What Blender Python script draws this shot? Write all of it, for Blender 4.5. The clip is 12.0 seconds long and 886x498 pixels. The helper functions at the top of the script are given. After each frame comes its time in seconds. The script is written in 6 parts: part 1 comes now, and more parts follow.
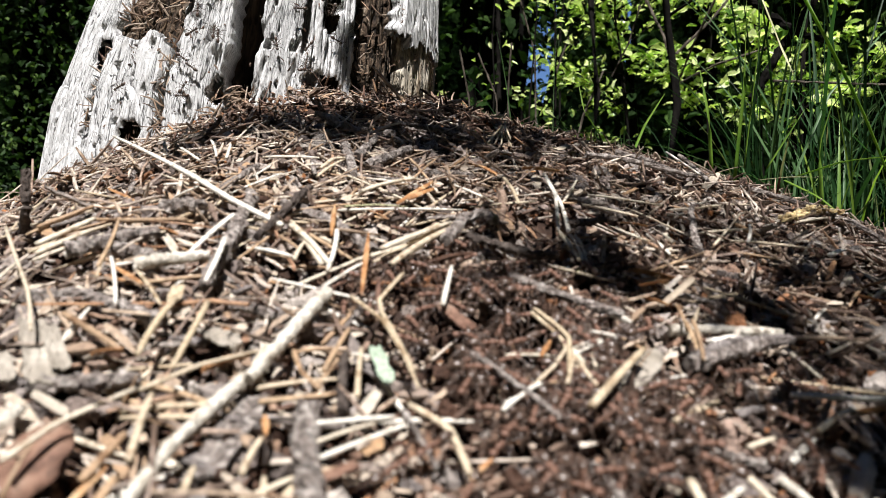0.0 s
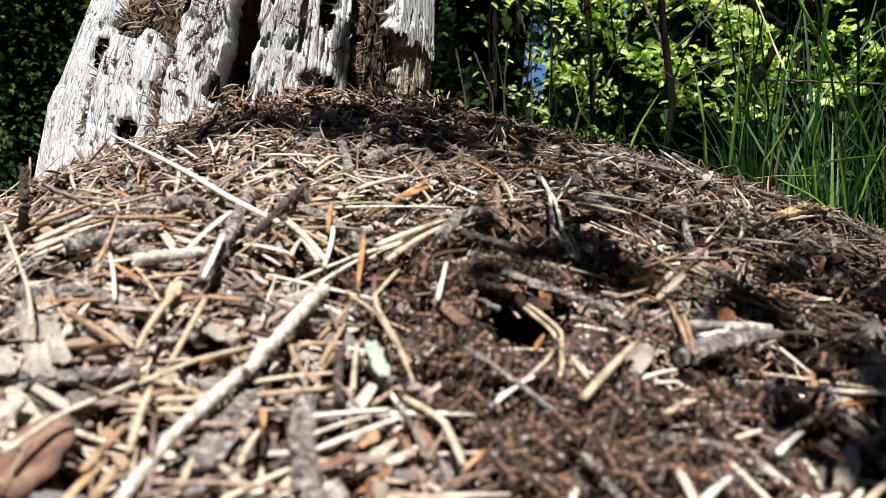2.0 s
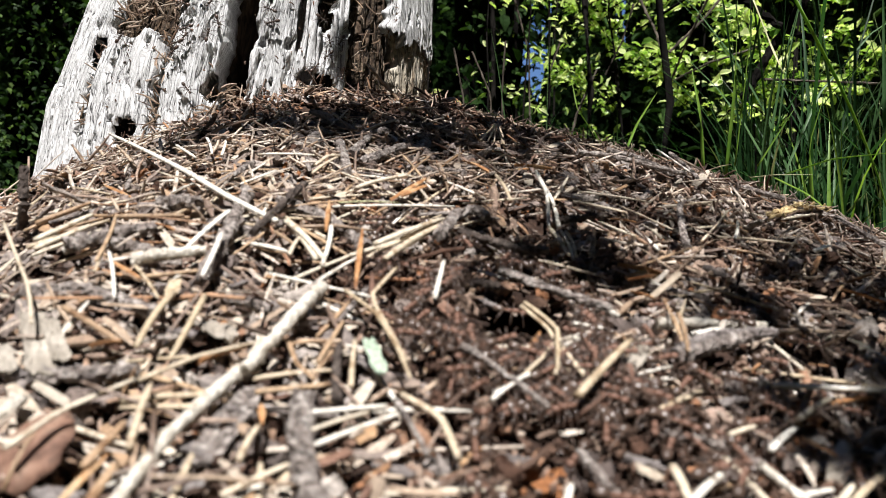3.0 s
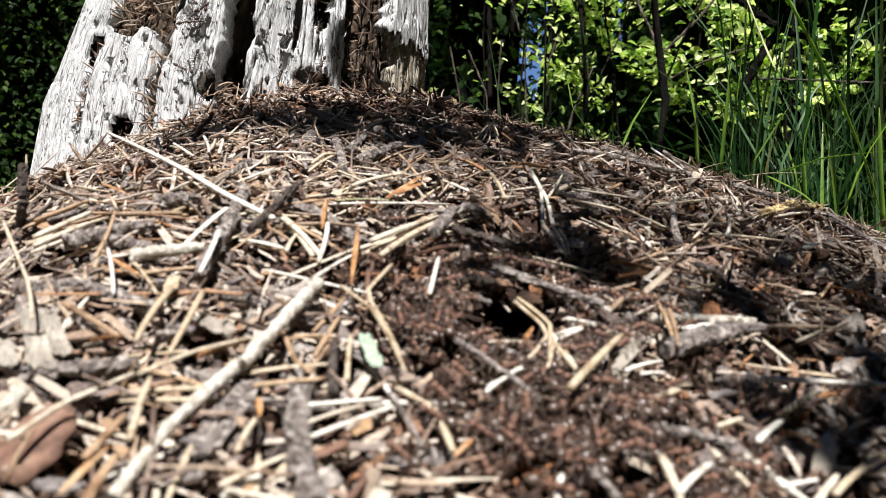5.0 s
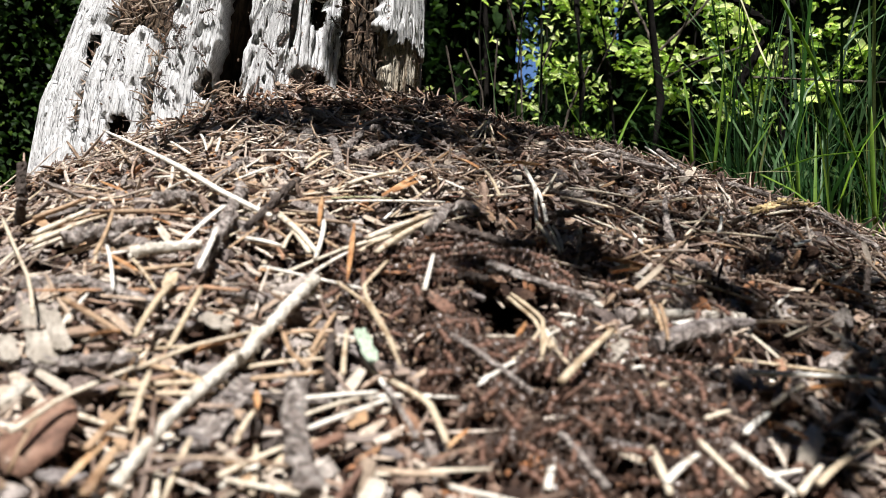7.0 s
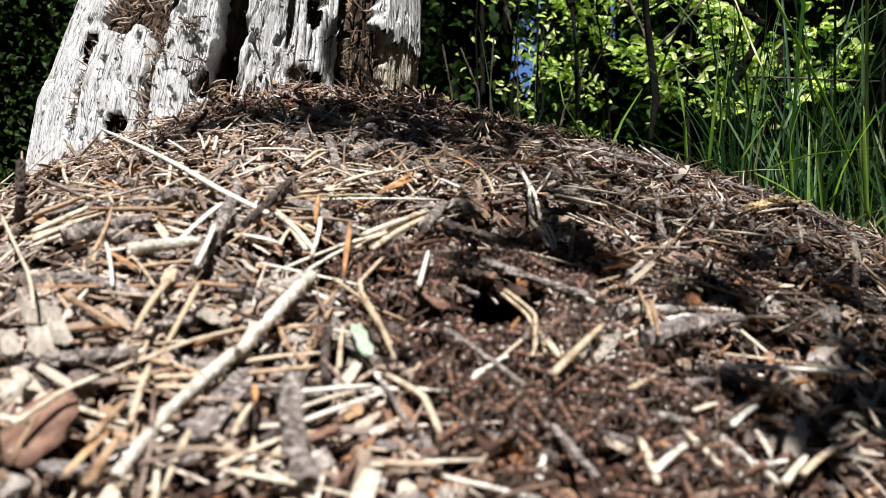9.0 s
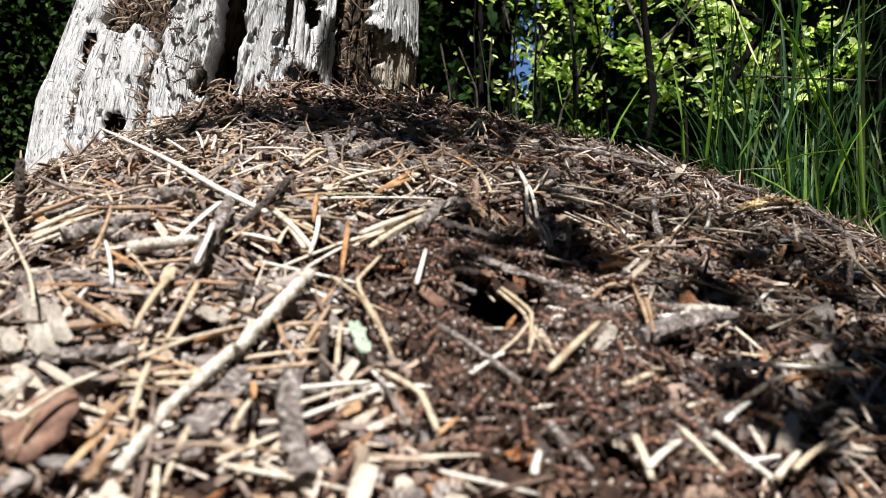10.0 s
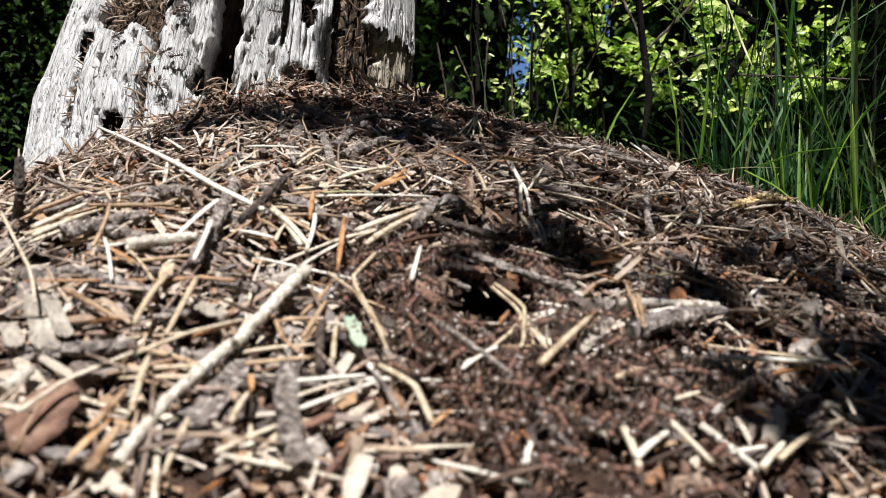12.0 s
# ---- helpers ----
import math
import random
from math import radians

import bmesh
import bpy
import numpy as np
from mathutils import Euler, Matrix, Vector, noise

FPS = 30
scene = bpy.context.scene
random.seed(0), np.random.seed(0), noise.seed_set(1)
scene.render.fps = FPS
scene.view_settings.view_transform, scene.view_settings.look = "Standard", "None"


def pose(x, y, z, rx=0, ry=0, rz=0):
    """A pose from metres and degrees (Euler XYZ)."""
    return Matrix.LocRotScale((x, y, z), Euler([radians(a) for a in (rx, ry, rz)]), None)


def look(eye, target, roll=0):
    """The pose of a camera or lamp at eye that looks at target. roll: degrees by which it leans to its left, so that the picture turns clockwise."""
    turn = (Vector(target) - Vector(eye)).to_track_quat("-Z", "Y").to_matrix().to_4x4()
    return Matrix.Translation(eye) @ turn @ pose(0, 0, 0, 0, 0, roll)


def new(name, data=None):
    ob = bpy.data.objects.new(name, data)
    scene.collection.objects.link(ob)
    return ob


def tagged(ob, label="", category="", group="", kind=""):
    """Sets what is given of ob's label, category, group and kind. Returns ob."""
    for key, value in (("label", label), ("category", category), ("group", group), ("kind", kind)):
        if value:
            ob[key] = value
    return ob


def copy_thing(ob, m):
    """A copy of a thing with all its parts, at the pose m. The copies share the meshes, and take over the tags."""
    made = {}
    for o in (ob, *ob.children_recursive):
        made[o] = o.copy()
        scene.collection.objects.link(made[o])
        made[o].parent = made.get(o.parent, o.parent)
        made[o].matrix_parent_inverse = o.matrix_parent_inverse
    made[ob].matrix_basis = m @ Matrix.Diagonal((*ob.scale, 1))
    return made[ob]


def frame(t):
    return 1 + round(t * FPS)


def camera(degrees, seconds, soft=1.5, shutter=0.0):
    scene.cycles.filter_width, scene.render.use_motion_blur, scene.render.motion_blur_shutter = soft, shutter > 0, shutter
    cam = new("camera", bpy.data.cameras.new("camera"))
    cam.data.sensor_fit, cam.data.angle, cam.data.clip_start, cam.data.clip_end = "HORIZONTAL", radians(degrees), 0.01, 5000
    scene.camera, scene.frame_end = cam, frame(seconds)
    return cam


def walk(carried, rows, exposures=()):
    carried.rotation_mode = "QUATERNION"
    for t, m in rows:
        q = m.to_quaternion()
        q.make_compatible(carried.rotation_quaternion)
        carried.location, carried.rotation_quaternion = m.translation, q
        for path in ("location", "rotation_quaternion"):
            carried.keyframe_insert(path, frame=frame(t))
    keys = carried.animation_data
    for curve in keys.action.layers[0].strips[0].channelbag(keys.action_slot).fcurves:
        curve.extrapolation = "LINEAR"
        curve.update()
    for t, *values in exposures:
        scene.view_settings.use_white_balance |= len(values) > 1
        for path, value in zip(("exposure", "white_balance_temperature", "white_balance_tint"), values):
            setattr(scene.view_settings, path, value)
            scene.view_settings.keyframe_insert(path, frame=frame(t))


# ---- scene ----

# ---------------------------------------------------------------- camera
cam = camera(65, 12.0, soft=0.5)
cam.data.dof.use_dof = True
cam.data.dof.focus_distance = 0.50
cam.data.dof.aperture_fstop = 19.0
walk(cam, [
    (0.0, pose(-0.00164, 0.00831, 0.28514, 91.331, -0.072, 0.830)),
    (2.0, pose(-0.00111, 0.00566, 0.28454, 91.223, -0.050, 0.548)),
    (4.0, pose(-0.00054, 0.00288, 0.28397, 91.111, -0.024, 0.277)),
    (6.0, pose(0.00000, 0.00000, 0.28340, 91.000, 0.000, 0.000)),
    (8.0, pose(0.00056, -0.00300, 0.28283, 90.888, 0.024, -0.272)),
    (10.0, pose(0.00122, -0.00612, 0.28224, 90.773, 0.053, -0.525)),
    (12.0, pose(0.00189, -0.00934, 0.28161, 90.660, 0.081, -0.777)),
], exposures=[(0.0, 0.92), (6.0, 0.93), (9.0, 0.92), (10.0, 0.90), (11.0, 0.86), (11.5, 0.90), (12.0, 0.80)])

# ---------------------------------------------------------------- light
SUN = Vector((0.0, -0.52, 0.85)).normalized()      # towards the sun
world = bpy.data.worlds.new("sky")
scene.world = world
world.use_nodes = True
nt = world.node_tree
sky = nt.nodes.new("ShaderNodeTexSky")
sky.sky_type, sky.sun_disc = "NISHITA", False
sky.altitude = 2500
sky.air_density, sky.dust_density, sky.ozone_density = 0.8, 0.0, 6.0
sky.sun_elevation = math.asin(SUN.z)
sky.sun_rotation = math.atan2(SUN.x, SUN.y)
nt.links.new(sky.outputs[0], nt.nodes["Background"].inputs[0])
nt.nodes["Background"].inputs[1].default_value = 0.074
sun = new("sun", bpy.data.lights.new("sun", "SUN"))
sun.data.energy, sun.data.angle, sun.data.color = 5.0, radians(0.55), (1.0, 0.975, 0.955)
sun.matrix_basis = look(SUN * 20, (0, 0, 0))


# ---------------------------------------------------------------- materials
def ramp_node(nt, stops, fac):
    n = nt.nodes.new("ShaderNodeValToRGB")
    e = n.color_ramp.elements
    while len(e) < len(stops):
        e.new(0.5)
    for el, (p, c) in zip(e, stops):
        el.position, el.color = p, (*c, 1)
    nt.links.new(fac, n.inputs[0])
    return n.outputs[0]


def noise_node(nt, scale, detail=5.0, stretch=(1, 1, 1), rough=0.6, along=False):
    if along:
        co = nt.nodes.new("ShaderNodeAttribute")
        co.attribute_name = "along"
    else:
        co = nt.nodes.new("ShaderNodeTexCoord")
    mp = nt.nodes.new("ShaderNodeMapping")
    mp.inputs["Scale"].default_value = stretch
    n = nt.nodes.new("ShaderNodeTexNoise")
    n.inputs["Scale"].default_value = scale
    n.inputs["Detail"].default_value = detail
    n.inputs["Roughness"].default_value = rough
    nt.links.new(co.outputs["Vector" if along else "Object"], mp.inputs[0])
    nt.links.new(mp.outputs[0], n.inputs["Vector"])
    return n.outputs[0]


def mix_node(nt, a, b, fac, how="MULTIPLY"):
    m = nt.nodes.new("ShaderNodeMix")
    m.data_type, m.blend_type = "RGBA", how
    for sock, v in ((m.inputs[6], a), (m.inputs[7], b), (m.inputs[0], fac)):
        if isinstance(v, (int, float)):
            sock.default_value = v
        elif isinstance(v, tuple):
            sock.default_value = (*v, 1)
        else:
            nt.links.new(v, sock)
    return m.outputs[2]


def material(name, stops, vary="noise", scale=30.0, rough=0.75, grain=400.0, bump=0.3, dist=0.0004,
             stretch=(1, 1, 1), translucent=None, spec=0.3, dirt=0.5, along=False, stain=None, cracks=()):
    """vary: what picks the colour from the stops (noise, island, object). A fine grain darkens it and gives relief."""
    m = bpy.data.materials.new(name)
    m.use_nodes = True
    nt = m.node_tree
    bs = nt.nodes["Principled BSDF"]
    if vary == "island":
        fac = nt.nodes.new("ShaderNodeNewGeometry").outputs["Random Per Island"]
    elif vary == "object":
        fac = nt.nodes.new("ShaderNodeObjectInfo").outputs["Random"]
    else:
        fac = noise_node(nt, scale, 6, stretch, along=along)
    col = ramp_node(nt, stops, fac)
    g = noise_node(nt, grain, 4, stretch, 0.7, along)
    dk = ramp_node(nt, [(0.36, (1 - dirt,) * 3), (0.6, (1, 1, 1))], g)
    col = mix_node(nt, col, dk, 1.0)
    if stain:
        # dark weathered blotches: scale, colour, and the noise values where they end and begin
        sn = noise_node(nt, stain[0], 7, (1, 1, stain[4] if len(stain) > 4 else 1), 0.72, along)
        sm = ramp_node(nt, [(stain[2], (1, 1, 1)), (stain[3], (0, 0, 0))], sn)
        col = mix_node(nt, col, stain[1], sm)
    for size, stretched, half, left in cracks:
        # thin dark splits along the grain, which also cut into the relief
        line = ramp_node(nt, [(0.5 - half, (1, 1, 1)), (0.5, (left,) * 3), (0.5 + half, (1, 1, 1))], noise_node(nt, size, 3, (1, 1, stretched), 0.55, along))
        col = mix_node(nt, col, line, 1.0)
        g = mix_node(nt, g, line, 1.0)
    nt.links.new(col, bs.inputs["Base Color"])
    bs.inputs["Roughness"].default_value = rough
    bs.inputs["Specular IOR Level"].default_value = spec
    if bump:
        b = nt.nodes.new("ShaderNodeBump")
        b.inputs["Strength"].default_value, b.inputs["Distance"].default_value = bump, dist
        nt.links.new(g, b.inputs["Height"])
        nt.links.new(b.outputs[0], bs.inputs["Normal"])
    if translucent:
        t = nt.nodes.new("ShaderNodeBsdfTranslucent")
        tc = mix_node(nt, col, translucent[1], 1.0)
        nt.links.new(tc, t.inputs[0])
        mx = nt.nodes.new("ShaderNodeMixShader")
        mx.inputs[0].default_value = translucent[0]
        nt.links.new(bs.outputs[0], mx.inputs[1])
        nt.links.new(t.outputs[0], mx.inputs[2])
        nt.links.new(mx.outputs[0], nt.nodes["Material Output"].inputs[0])
    return m


HUMUS = material("humus", [(0.3, (0.016, 0.009, 0.006)), (0.5, (0.045, 0.024, 0.016)), (0.68, (0.12, 0.070, 0.047))],
                 scale=120, rough=0.95, grain=700, bump=0.8, dist=0.0015)
FOREST = material("forest_floor", [(0.35, (0.02, 0.022, 0.012)), (0.55, (0.045, 0.05, 0.02)), (0.7, (0.09, 0.07, 0.04))],
                  scale=14, rough=0.95, grain=90, bump=0.8, dist=0.01)
NEEDLE = material("dry_needles", [(0.0, (0.26, 0.18, 0.12)), (0.16, (0.54, 0.41, 0.30)), (0.34, (0.72, 0.63, 0.53)), (0.52, (0.62, 0.52, 0.43)),
                                  (0.66, (0.34, 0.26, 0.21)), (0.8, (0.19, 0.13, 0.10)), (0.93, (0.42, 0.31, 0.24)), (1.0, (0.40, 0.21, 0.10))],
                  "island", rough=0.55, grain=900, bump=0.3, dirt=0.5, stain=(160, (0.45, 0.38, 0.33), 0.40, 0.48))
NEEDLE_DARK = material("old_needles", [(0.0, (0.035, 0.020, 0.014)), (0.4, (0.11, 0.065, 0.045)), (0.72, (0.28, 0.20, 0.15)),
                                       (1.0, (0.13, 0.06, 0.04))],
                       "island", rough=0.7, grain=900, bump=0.2, dirt=0.4)
STICK = material("stick_bark", [(0.0, (0.07, 0.05, 0.042)), (0.3, (0.22, 0.165, 0.14)), (0.6, (0.40, 0.33, 0.29)), (0.85, (0.58, 0.51, 0.45)),
                               (1.0, (0.16, 0.10, 0.075))], "island", rough=0.85, grain=750, bump=1.0, dist=0.0008, dirt=0.7)
CRUMB = material("crumbs", [(0.0, (0.022, 0.012, 0.008)), (0.35, (0.085, 0.042, 0.026)), (0.6, (0.23, 0.14, 0.098)),
                            (0.8, (0.35, 0.26, 0.20)), (1.0, (0.34, 0.14, 0.055))],
                 "island", rough=0.85, grain=800, bump=0.6, dist=0.0006, dirt=0.55)
MIXED = material("mixed_litter", [(0.0, (0.10, 0.06, 0.04)), (0.4, (0.26, 0.18, 0.12)), (0.75, (0.42, 0.34, 0.27)), (1.0, (0.28, 0.17, 0.10))],
                 "island", rough=0.7, grain=900, bump=0.2, dirt=0.4)
STRAW = material("straw", [(0.0, (0.68, 0.61, 0.49)), (0.5, (0.60, 0.50, 0.37)), (1.0, (0.50, 0.40, 0.27))],
                 "object", rough=0.5, grain=700, bump=0.25, dirt=0.35, stain=(170, (0.55, 0.47, 0.40), 0.40, 0.48))
TAN = material("tan_needle", [(0.0, (0.50, 0.36, 0.23)), (0.5, (0.42, 0.28, 0.17)), (1.0, (0.36, 0.25, 0.16))],
               "object", rough=0.55, grain=700, bump=0.25, dirt=0.4, stain=(170, (0.5, 0.42, 0.36), 0.40, 0.48))
PALE = material("bleached_straw", [(0.0, (0.80, 0.76, 0.68)), (1.0, (0.74, 0.69, 0.60))],
                "object", rough=0.5, grain=500, bump=0.25, dirt=0.35, stain=(150, (0.55, 0.50, 0.45), 0.38, 0.46))
CHIP = material("wood_chips", [(0.0, (0.45, 0.37, 0.28)), (0.25, (0.56, 0.49, 0.40)), (0.6, (0.34, 0.25, 0.18)), (0.8, (0.38, 0.23, 0.12)),
                              (1.0, (0.24, 0.19, 0.16))], "island", rough=0.65, grain=600, bump=0.4, dirt=0.35)
TWIG = material("grey_bark", [(0.3, (0.09, 0.07, 0.06)), (0.47, (0.26, 0.215, 0.19)), (0.65, (0.50, 0.45, 0.41))],
                scale=420, rough=0.85, grain=650, bump=1.0, dist=0.0012, dirt=0.75)
TWIG_DARK = material("dark_bark", [(0.3, (0.035, 0.026, 0.022)), (0.5, (0.08, 0.06, 0.05)), (0.7, (0.16, 0.13, 0.11))],
                     scale=260, rough=0.8, grain=900, bump=0.8, dist=0.0008, dirt=0.6)
TWIG_PALE = material("peeled_twig", [(0.3, (0.42, 0.36, 0.28)), (0.5, (0.60, 0.55, 0.47)), (0.7, (0.74, 0.70, 0.62))],
                     scale=150, rough=0.6, grain=600, bump=0.5, dist=0.0005, dirt=0.45, stain=(160, (0.40, 0.36, 0.33), 0.40, 0.47))
SCALE = material("bud_scale", [(0.3, (0.20, 0.09, 0.04)), (0.5, (0.40, 0.20, 0.085)), (0.7, (0.56, 0.40, 0.24))],
                 scale=180, rough=0.5, grain=700, bump=0.3, dirt=0.3)
LEAF_BROWN = material("dead_leaf", [(0.3, (0.12, 0.06, 0.04)), (0.5, (0.23, 0.13, 0.09)), (0.7, (0.38, 0.27, 0.20))],
                      scale=90, rough=0.75, grain=500, bump=0.6, dirt=0.5)
CLODS = material("bark_clods", [(0.0, (0.10, 0.075, 0.065)), (0.35, (0.24, 0.195, 0.175)), (0.65, (0.38, 0.33, 0.30)), (0.85, (0.50, 0.44, 0.39)),
                                (1.0, (0.34, 0.20, 0.14))], "island", rough=0.9, grain=500, bump=1.0, dist=0.001, dirt=0.6)
CLOD = material("bark_clod", [(0.3, (0.13, 0.105, 0.095)), (0.5, (0.27, 0.235, 0.22)), (0.7, (0.40, 0.36, 0.34))],
                scale=220, rough=0.9, grain=700, bump=1.0, dist=0.001, dirt=0.6)
LEAF_GREY = material("old_leaf", [(0.3, (0.22, 0.19, 0.15)), (0.5, (0.34, 0.30, 0.25)), (0.7, (0.45, 0.41, 0.35))],
                     scale=90, rough=0.7, grain=500, bump=0.4, dirt=0.3)
WOOD = material("weathered_wood", [(0.31, (0.10, 0.09, 0.085)), (0.355, (0.50, 0.485, 0.48)), (0.42, (0.78, 0.775, 0.77)),
                                   (0.75, (0.87, 0.865, 0.86))],
                scale=430, rough=0.85, grain=1500, bump=1.0, dist=0.0012, stretch=(1, 1, 0.10), dirt=0.40, along=True,
                stain=(330, (0.13, 0.12, 0.11), 0.345, 0.37, 0.55),
                cracks=((95, 0.07, 0.006, 0.06), (260, 0.06, 0.008, 0.15), (520, 0.12, 0.010, 0.45)))
WOOD_BROWN = material("rotten_wood", [(0.30, (0.06, 0.035, 0.02)), (0.41, (0.36, 0.27, 0.18)), (0.52, (0.66, 0.58, 0.45)),
                                      (0.75, (0.80, 0.75, 0.65))],
                      scale=150, rough=0.9, grain=700, bump=1.0, dist=0.002, stretch=(1, 1, 0.16), dirt=0.7, along=True,
                      stain=(150, (0.10, 0.07, 0.05), 0.36, 0.40, 0.45), cracks=((120, 0.10, 0.014, 0.06), (330, 0.10, 0.016, 0.2)))
ROT = material("crumbling_rot", [(0.30, (0.03, 0.02, 0.013)), (0.45, (0.10, 0.065, 0.042)), (0.58, (0.22, 0.16, 0.11)), (0.75, (0.45, 0.38, 0.30))],
               scale=260, rough=0.95, grain=700, bump=1.0, dist=0.003, stretch=(1, 1, 0.35), dirt=0.8, along=True,
               cracks=((160, 0.2, 0.03, 0.1),))
HEART = material("rotten_heartwood", [(0.28, (0.025, 0.016, 0.012)), (0.5, (0.07, 0.045, 0.03)), (0.72, (0.16, 0.11, 0.075))],
                 scale=90, rough=0.95, grain=420, bump=0.9, dist=0.0015, stretch=(1, 1, 0.12), dirt=0.7, along=True)
ANT_RED = material("ant_thorax", [(0.3, (0.13, 0.066, 0.045)), (0.7, (0.25, 0.138, 0.095))], scale=600, rough=0.5, grain=1500,
                   bump=0.2, dirt=0.3, spec=0.3)
ANT_BLACK = material("ant_gaster", [(0.3, (0.045, 0.028, 0.021)), (0.7, (0.12, 0.078, 0.058))], scale=600, rough=0.3, grain=1500,
                     bump=0.2, dirt=0.3, spec=0.6)
# Palest stops are whitened to put sun glare into the leaf colour.
LEAF = material("sapling_leaf", [(0.0, (0.07, 0.16, 0.03)), (0.3, (0.30, 0.46, 0.09)), (0.75, (0.64, 0.76, 0.26)), (1.0, (0.80, 0.86, 0.48))], "island",
                rough=0.32, grain=160, bump=0.2, translucent=(0.42, (1.6, 1.7, 1.0)), dirt=0.2, spec=0.5)
# Low leaf colour stands in for the deep shade inside the wood.
LEAF_SHADED = material("shaded_forest_leaf", [(0.0, (0.008, 0.020, 0.006)), (0.6, (0.024, 0.055, 0.012)), (1.0, (0.06, 0.11, 0.025))],
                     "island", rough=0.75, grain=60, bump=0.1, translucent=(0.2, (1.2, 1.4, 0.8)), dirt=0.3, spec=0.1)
# Lighter copy, coloured for leaves that catch some sun.
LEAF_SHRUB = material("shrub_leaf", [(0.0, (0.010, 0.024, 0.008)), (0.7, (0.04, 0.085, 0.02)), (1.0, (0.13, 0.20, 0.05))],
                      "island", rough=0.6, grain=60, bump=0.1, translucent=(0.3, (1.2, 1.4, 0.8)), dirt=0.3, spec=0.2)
# Blades coloured as sunlit; GRASS below is their mostly shaded copy.
GRASS_LIT = material("lit_grass_blade", [(0.3, (0.11, 0.24, 0.03)), (0.7, (0.24, 0.36, 0.06))], rough=0.4, grain=300, bump=0.15,
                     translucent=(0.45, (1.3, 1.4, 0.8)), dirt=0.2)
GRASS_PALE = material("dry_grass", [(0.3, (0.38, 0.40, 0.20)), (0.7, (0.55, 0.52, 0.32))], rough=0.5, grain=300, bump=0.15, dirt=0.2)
# Most blades coloured dark as if shaded, a few light as if lit.
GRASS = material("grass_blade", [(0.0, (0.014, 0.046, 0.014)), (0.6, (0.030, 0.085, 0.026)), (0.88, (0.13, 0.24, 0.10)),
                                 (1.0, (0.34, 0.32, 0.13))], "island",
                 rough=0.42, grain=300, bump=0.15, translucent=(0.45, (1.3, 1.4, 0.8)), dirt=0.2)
# Bark kept near black: the shade of the wood is in this colour.
SHADED_BARK = material("shaded_tree_bark", [(0.3, (0.004, 0.003, 0.003)), (0.5, (0.008, 0.007, 0.006)), (0.7, (0.020, 0.017, 0.015))],
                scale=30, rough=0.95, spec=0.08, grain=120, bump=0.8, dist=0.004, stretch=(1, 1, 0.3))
GREY_BARK = material("grey_branch", [(0.3, (0.03, 0.025, 0.02)), (0.5, (0.09, 0.075, 0.06)), (0.7, (0.20, 0.17, 0.14))],
                     scale=90, rough=0.9, spec=0.1, grain=300, bump=0.6, dist=0.001, stretch=(1, 1, 0.4))
LICHEN = material("lichen", [(0.3, (0.30, 0.38, 0.28)), (0.7, (0.50, 0.58, 0.46))], scale=300, rough=0.9, grain=900, bump=0.5)


# ---------------------------------------------------------------- mesh helpers
class Geo:
    """Vertices and faces that become one mesh."""

    def __init__(self):
        self.v, self.f = [], []

    def add(self, verts, faces):
        n = len(self.v)
        self.v.extend(tuple(p) for p in verts)
        self.f.extend(tuple(i + n for i in f) for f in faces)
        return self

    def mesh(self, name, mat, smooth=True):
        me = bpy.data.meshes.new(name)
        me.from_pydata(self.v, [], self.f)
        me.materials.append(mat)
        if smooth:
            me.shade_smooth()
        me.update()
        return me


def part(name, geo, mat, parent=None, label="", smooth=True):
    ob = new(name, geo.mesh(name, mat, smooth))
    if parent is not None:
        ob.parent = parent
    if label:
        ob["label"] = label
    return ob


def tube(pts, radii, sides=6, caps=True, rough=0.0, rnd=random, flat=1.0):
    """A tapering tube along pts. rough: uneven radius as a share. flat: its height as a share of its width."""
    pts = [Vector(p) for p in pts]
    verts, faces = [], []
    for i, p in enumerate(pts):
        d = (pts[min(i + 1, len(pts) - 1)] - pts[max(i - 1, 0)]).normalized()
        a = d.cross(Vector((0, 0, 1)))
        a = a.normalized() if a.length > 1e-3 else Vector((1, 0, 0))
        b = a.cross(d)
        for k in range(sides):
            w = 2 * math.pi * k / sides
            r = radii[i] * (1 + rough * (rnd.random() * 2 - 1))
            verts.append(p + a * (r * math.cos(w)) + b * (r * flat * math.sin(w)))
    for i in range(len(pts) - 1):
        for k in range(sides):
            j = (k + 1) % sides
            faces.append((i * sides + k, i * sides + j, (i + 1) * sides + j, (i + 1) * sides + k))
    if caps:
        faces.append(tuple(range(sides - 1, -1, -1)))
        faces.append(tuple((len(pts) - 1) * sides + k for k in range(sides)))
    return verts, faces


def blob(c, rx, ry, rz, turn=None, seg=8, rings=5, uneven=0.0, rnd=random):
    """A rounded lump."""
    c = Vector(c)
    verts, faces = [], []
    for i in range(rings + 1):
        a = math.pi * i / rings
        for k in range(seg):
            w = 2 * math.pi * k / seg
            u = 1 + uneven * (rnd.random() * 2 - 1)
            q = Vector((rx * math.sin(a) * math.cos(w) * u, ry * math.sin(a) * math.sin(w) * u, rz * math.cos(a) * u))
            if i in (0, rings):
                q = Vector((0, 0, rz * math.cos(a)))
            verts.append(c + (turn @ q if turn else q))
    for i in range(rings):
        for k in range(seg):
            j = (k + 1) % seg
            faces.append((i * seg + k, (i + 1) * seg + k, (i + 1) * seg + j, i * seg + j))
    return verts, faces


# ---------------------------------------------------------------- ground: ant mound in the forest
HOLE = (0.0180, 0.2010)        # the nest entrance


def step_up(t):
    t = min(1.0, max(0.0, t))
    return t * t * (3 - 2 * t)


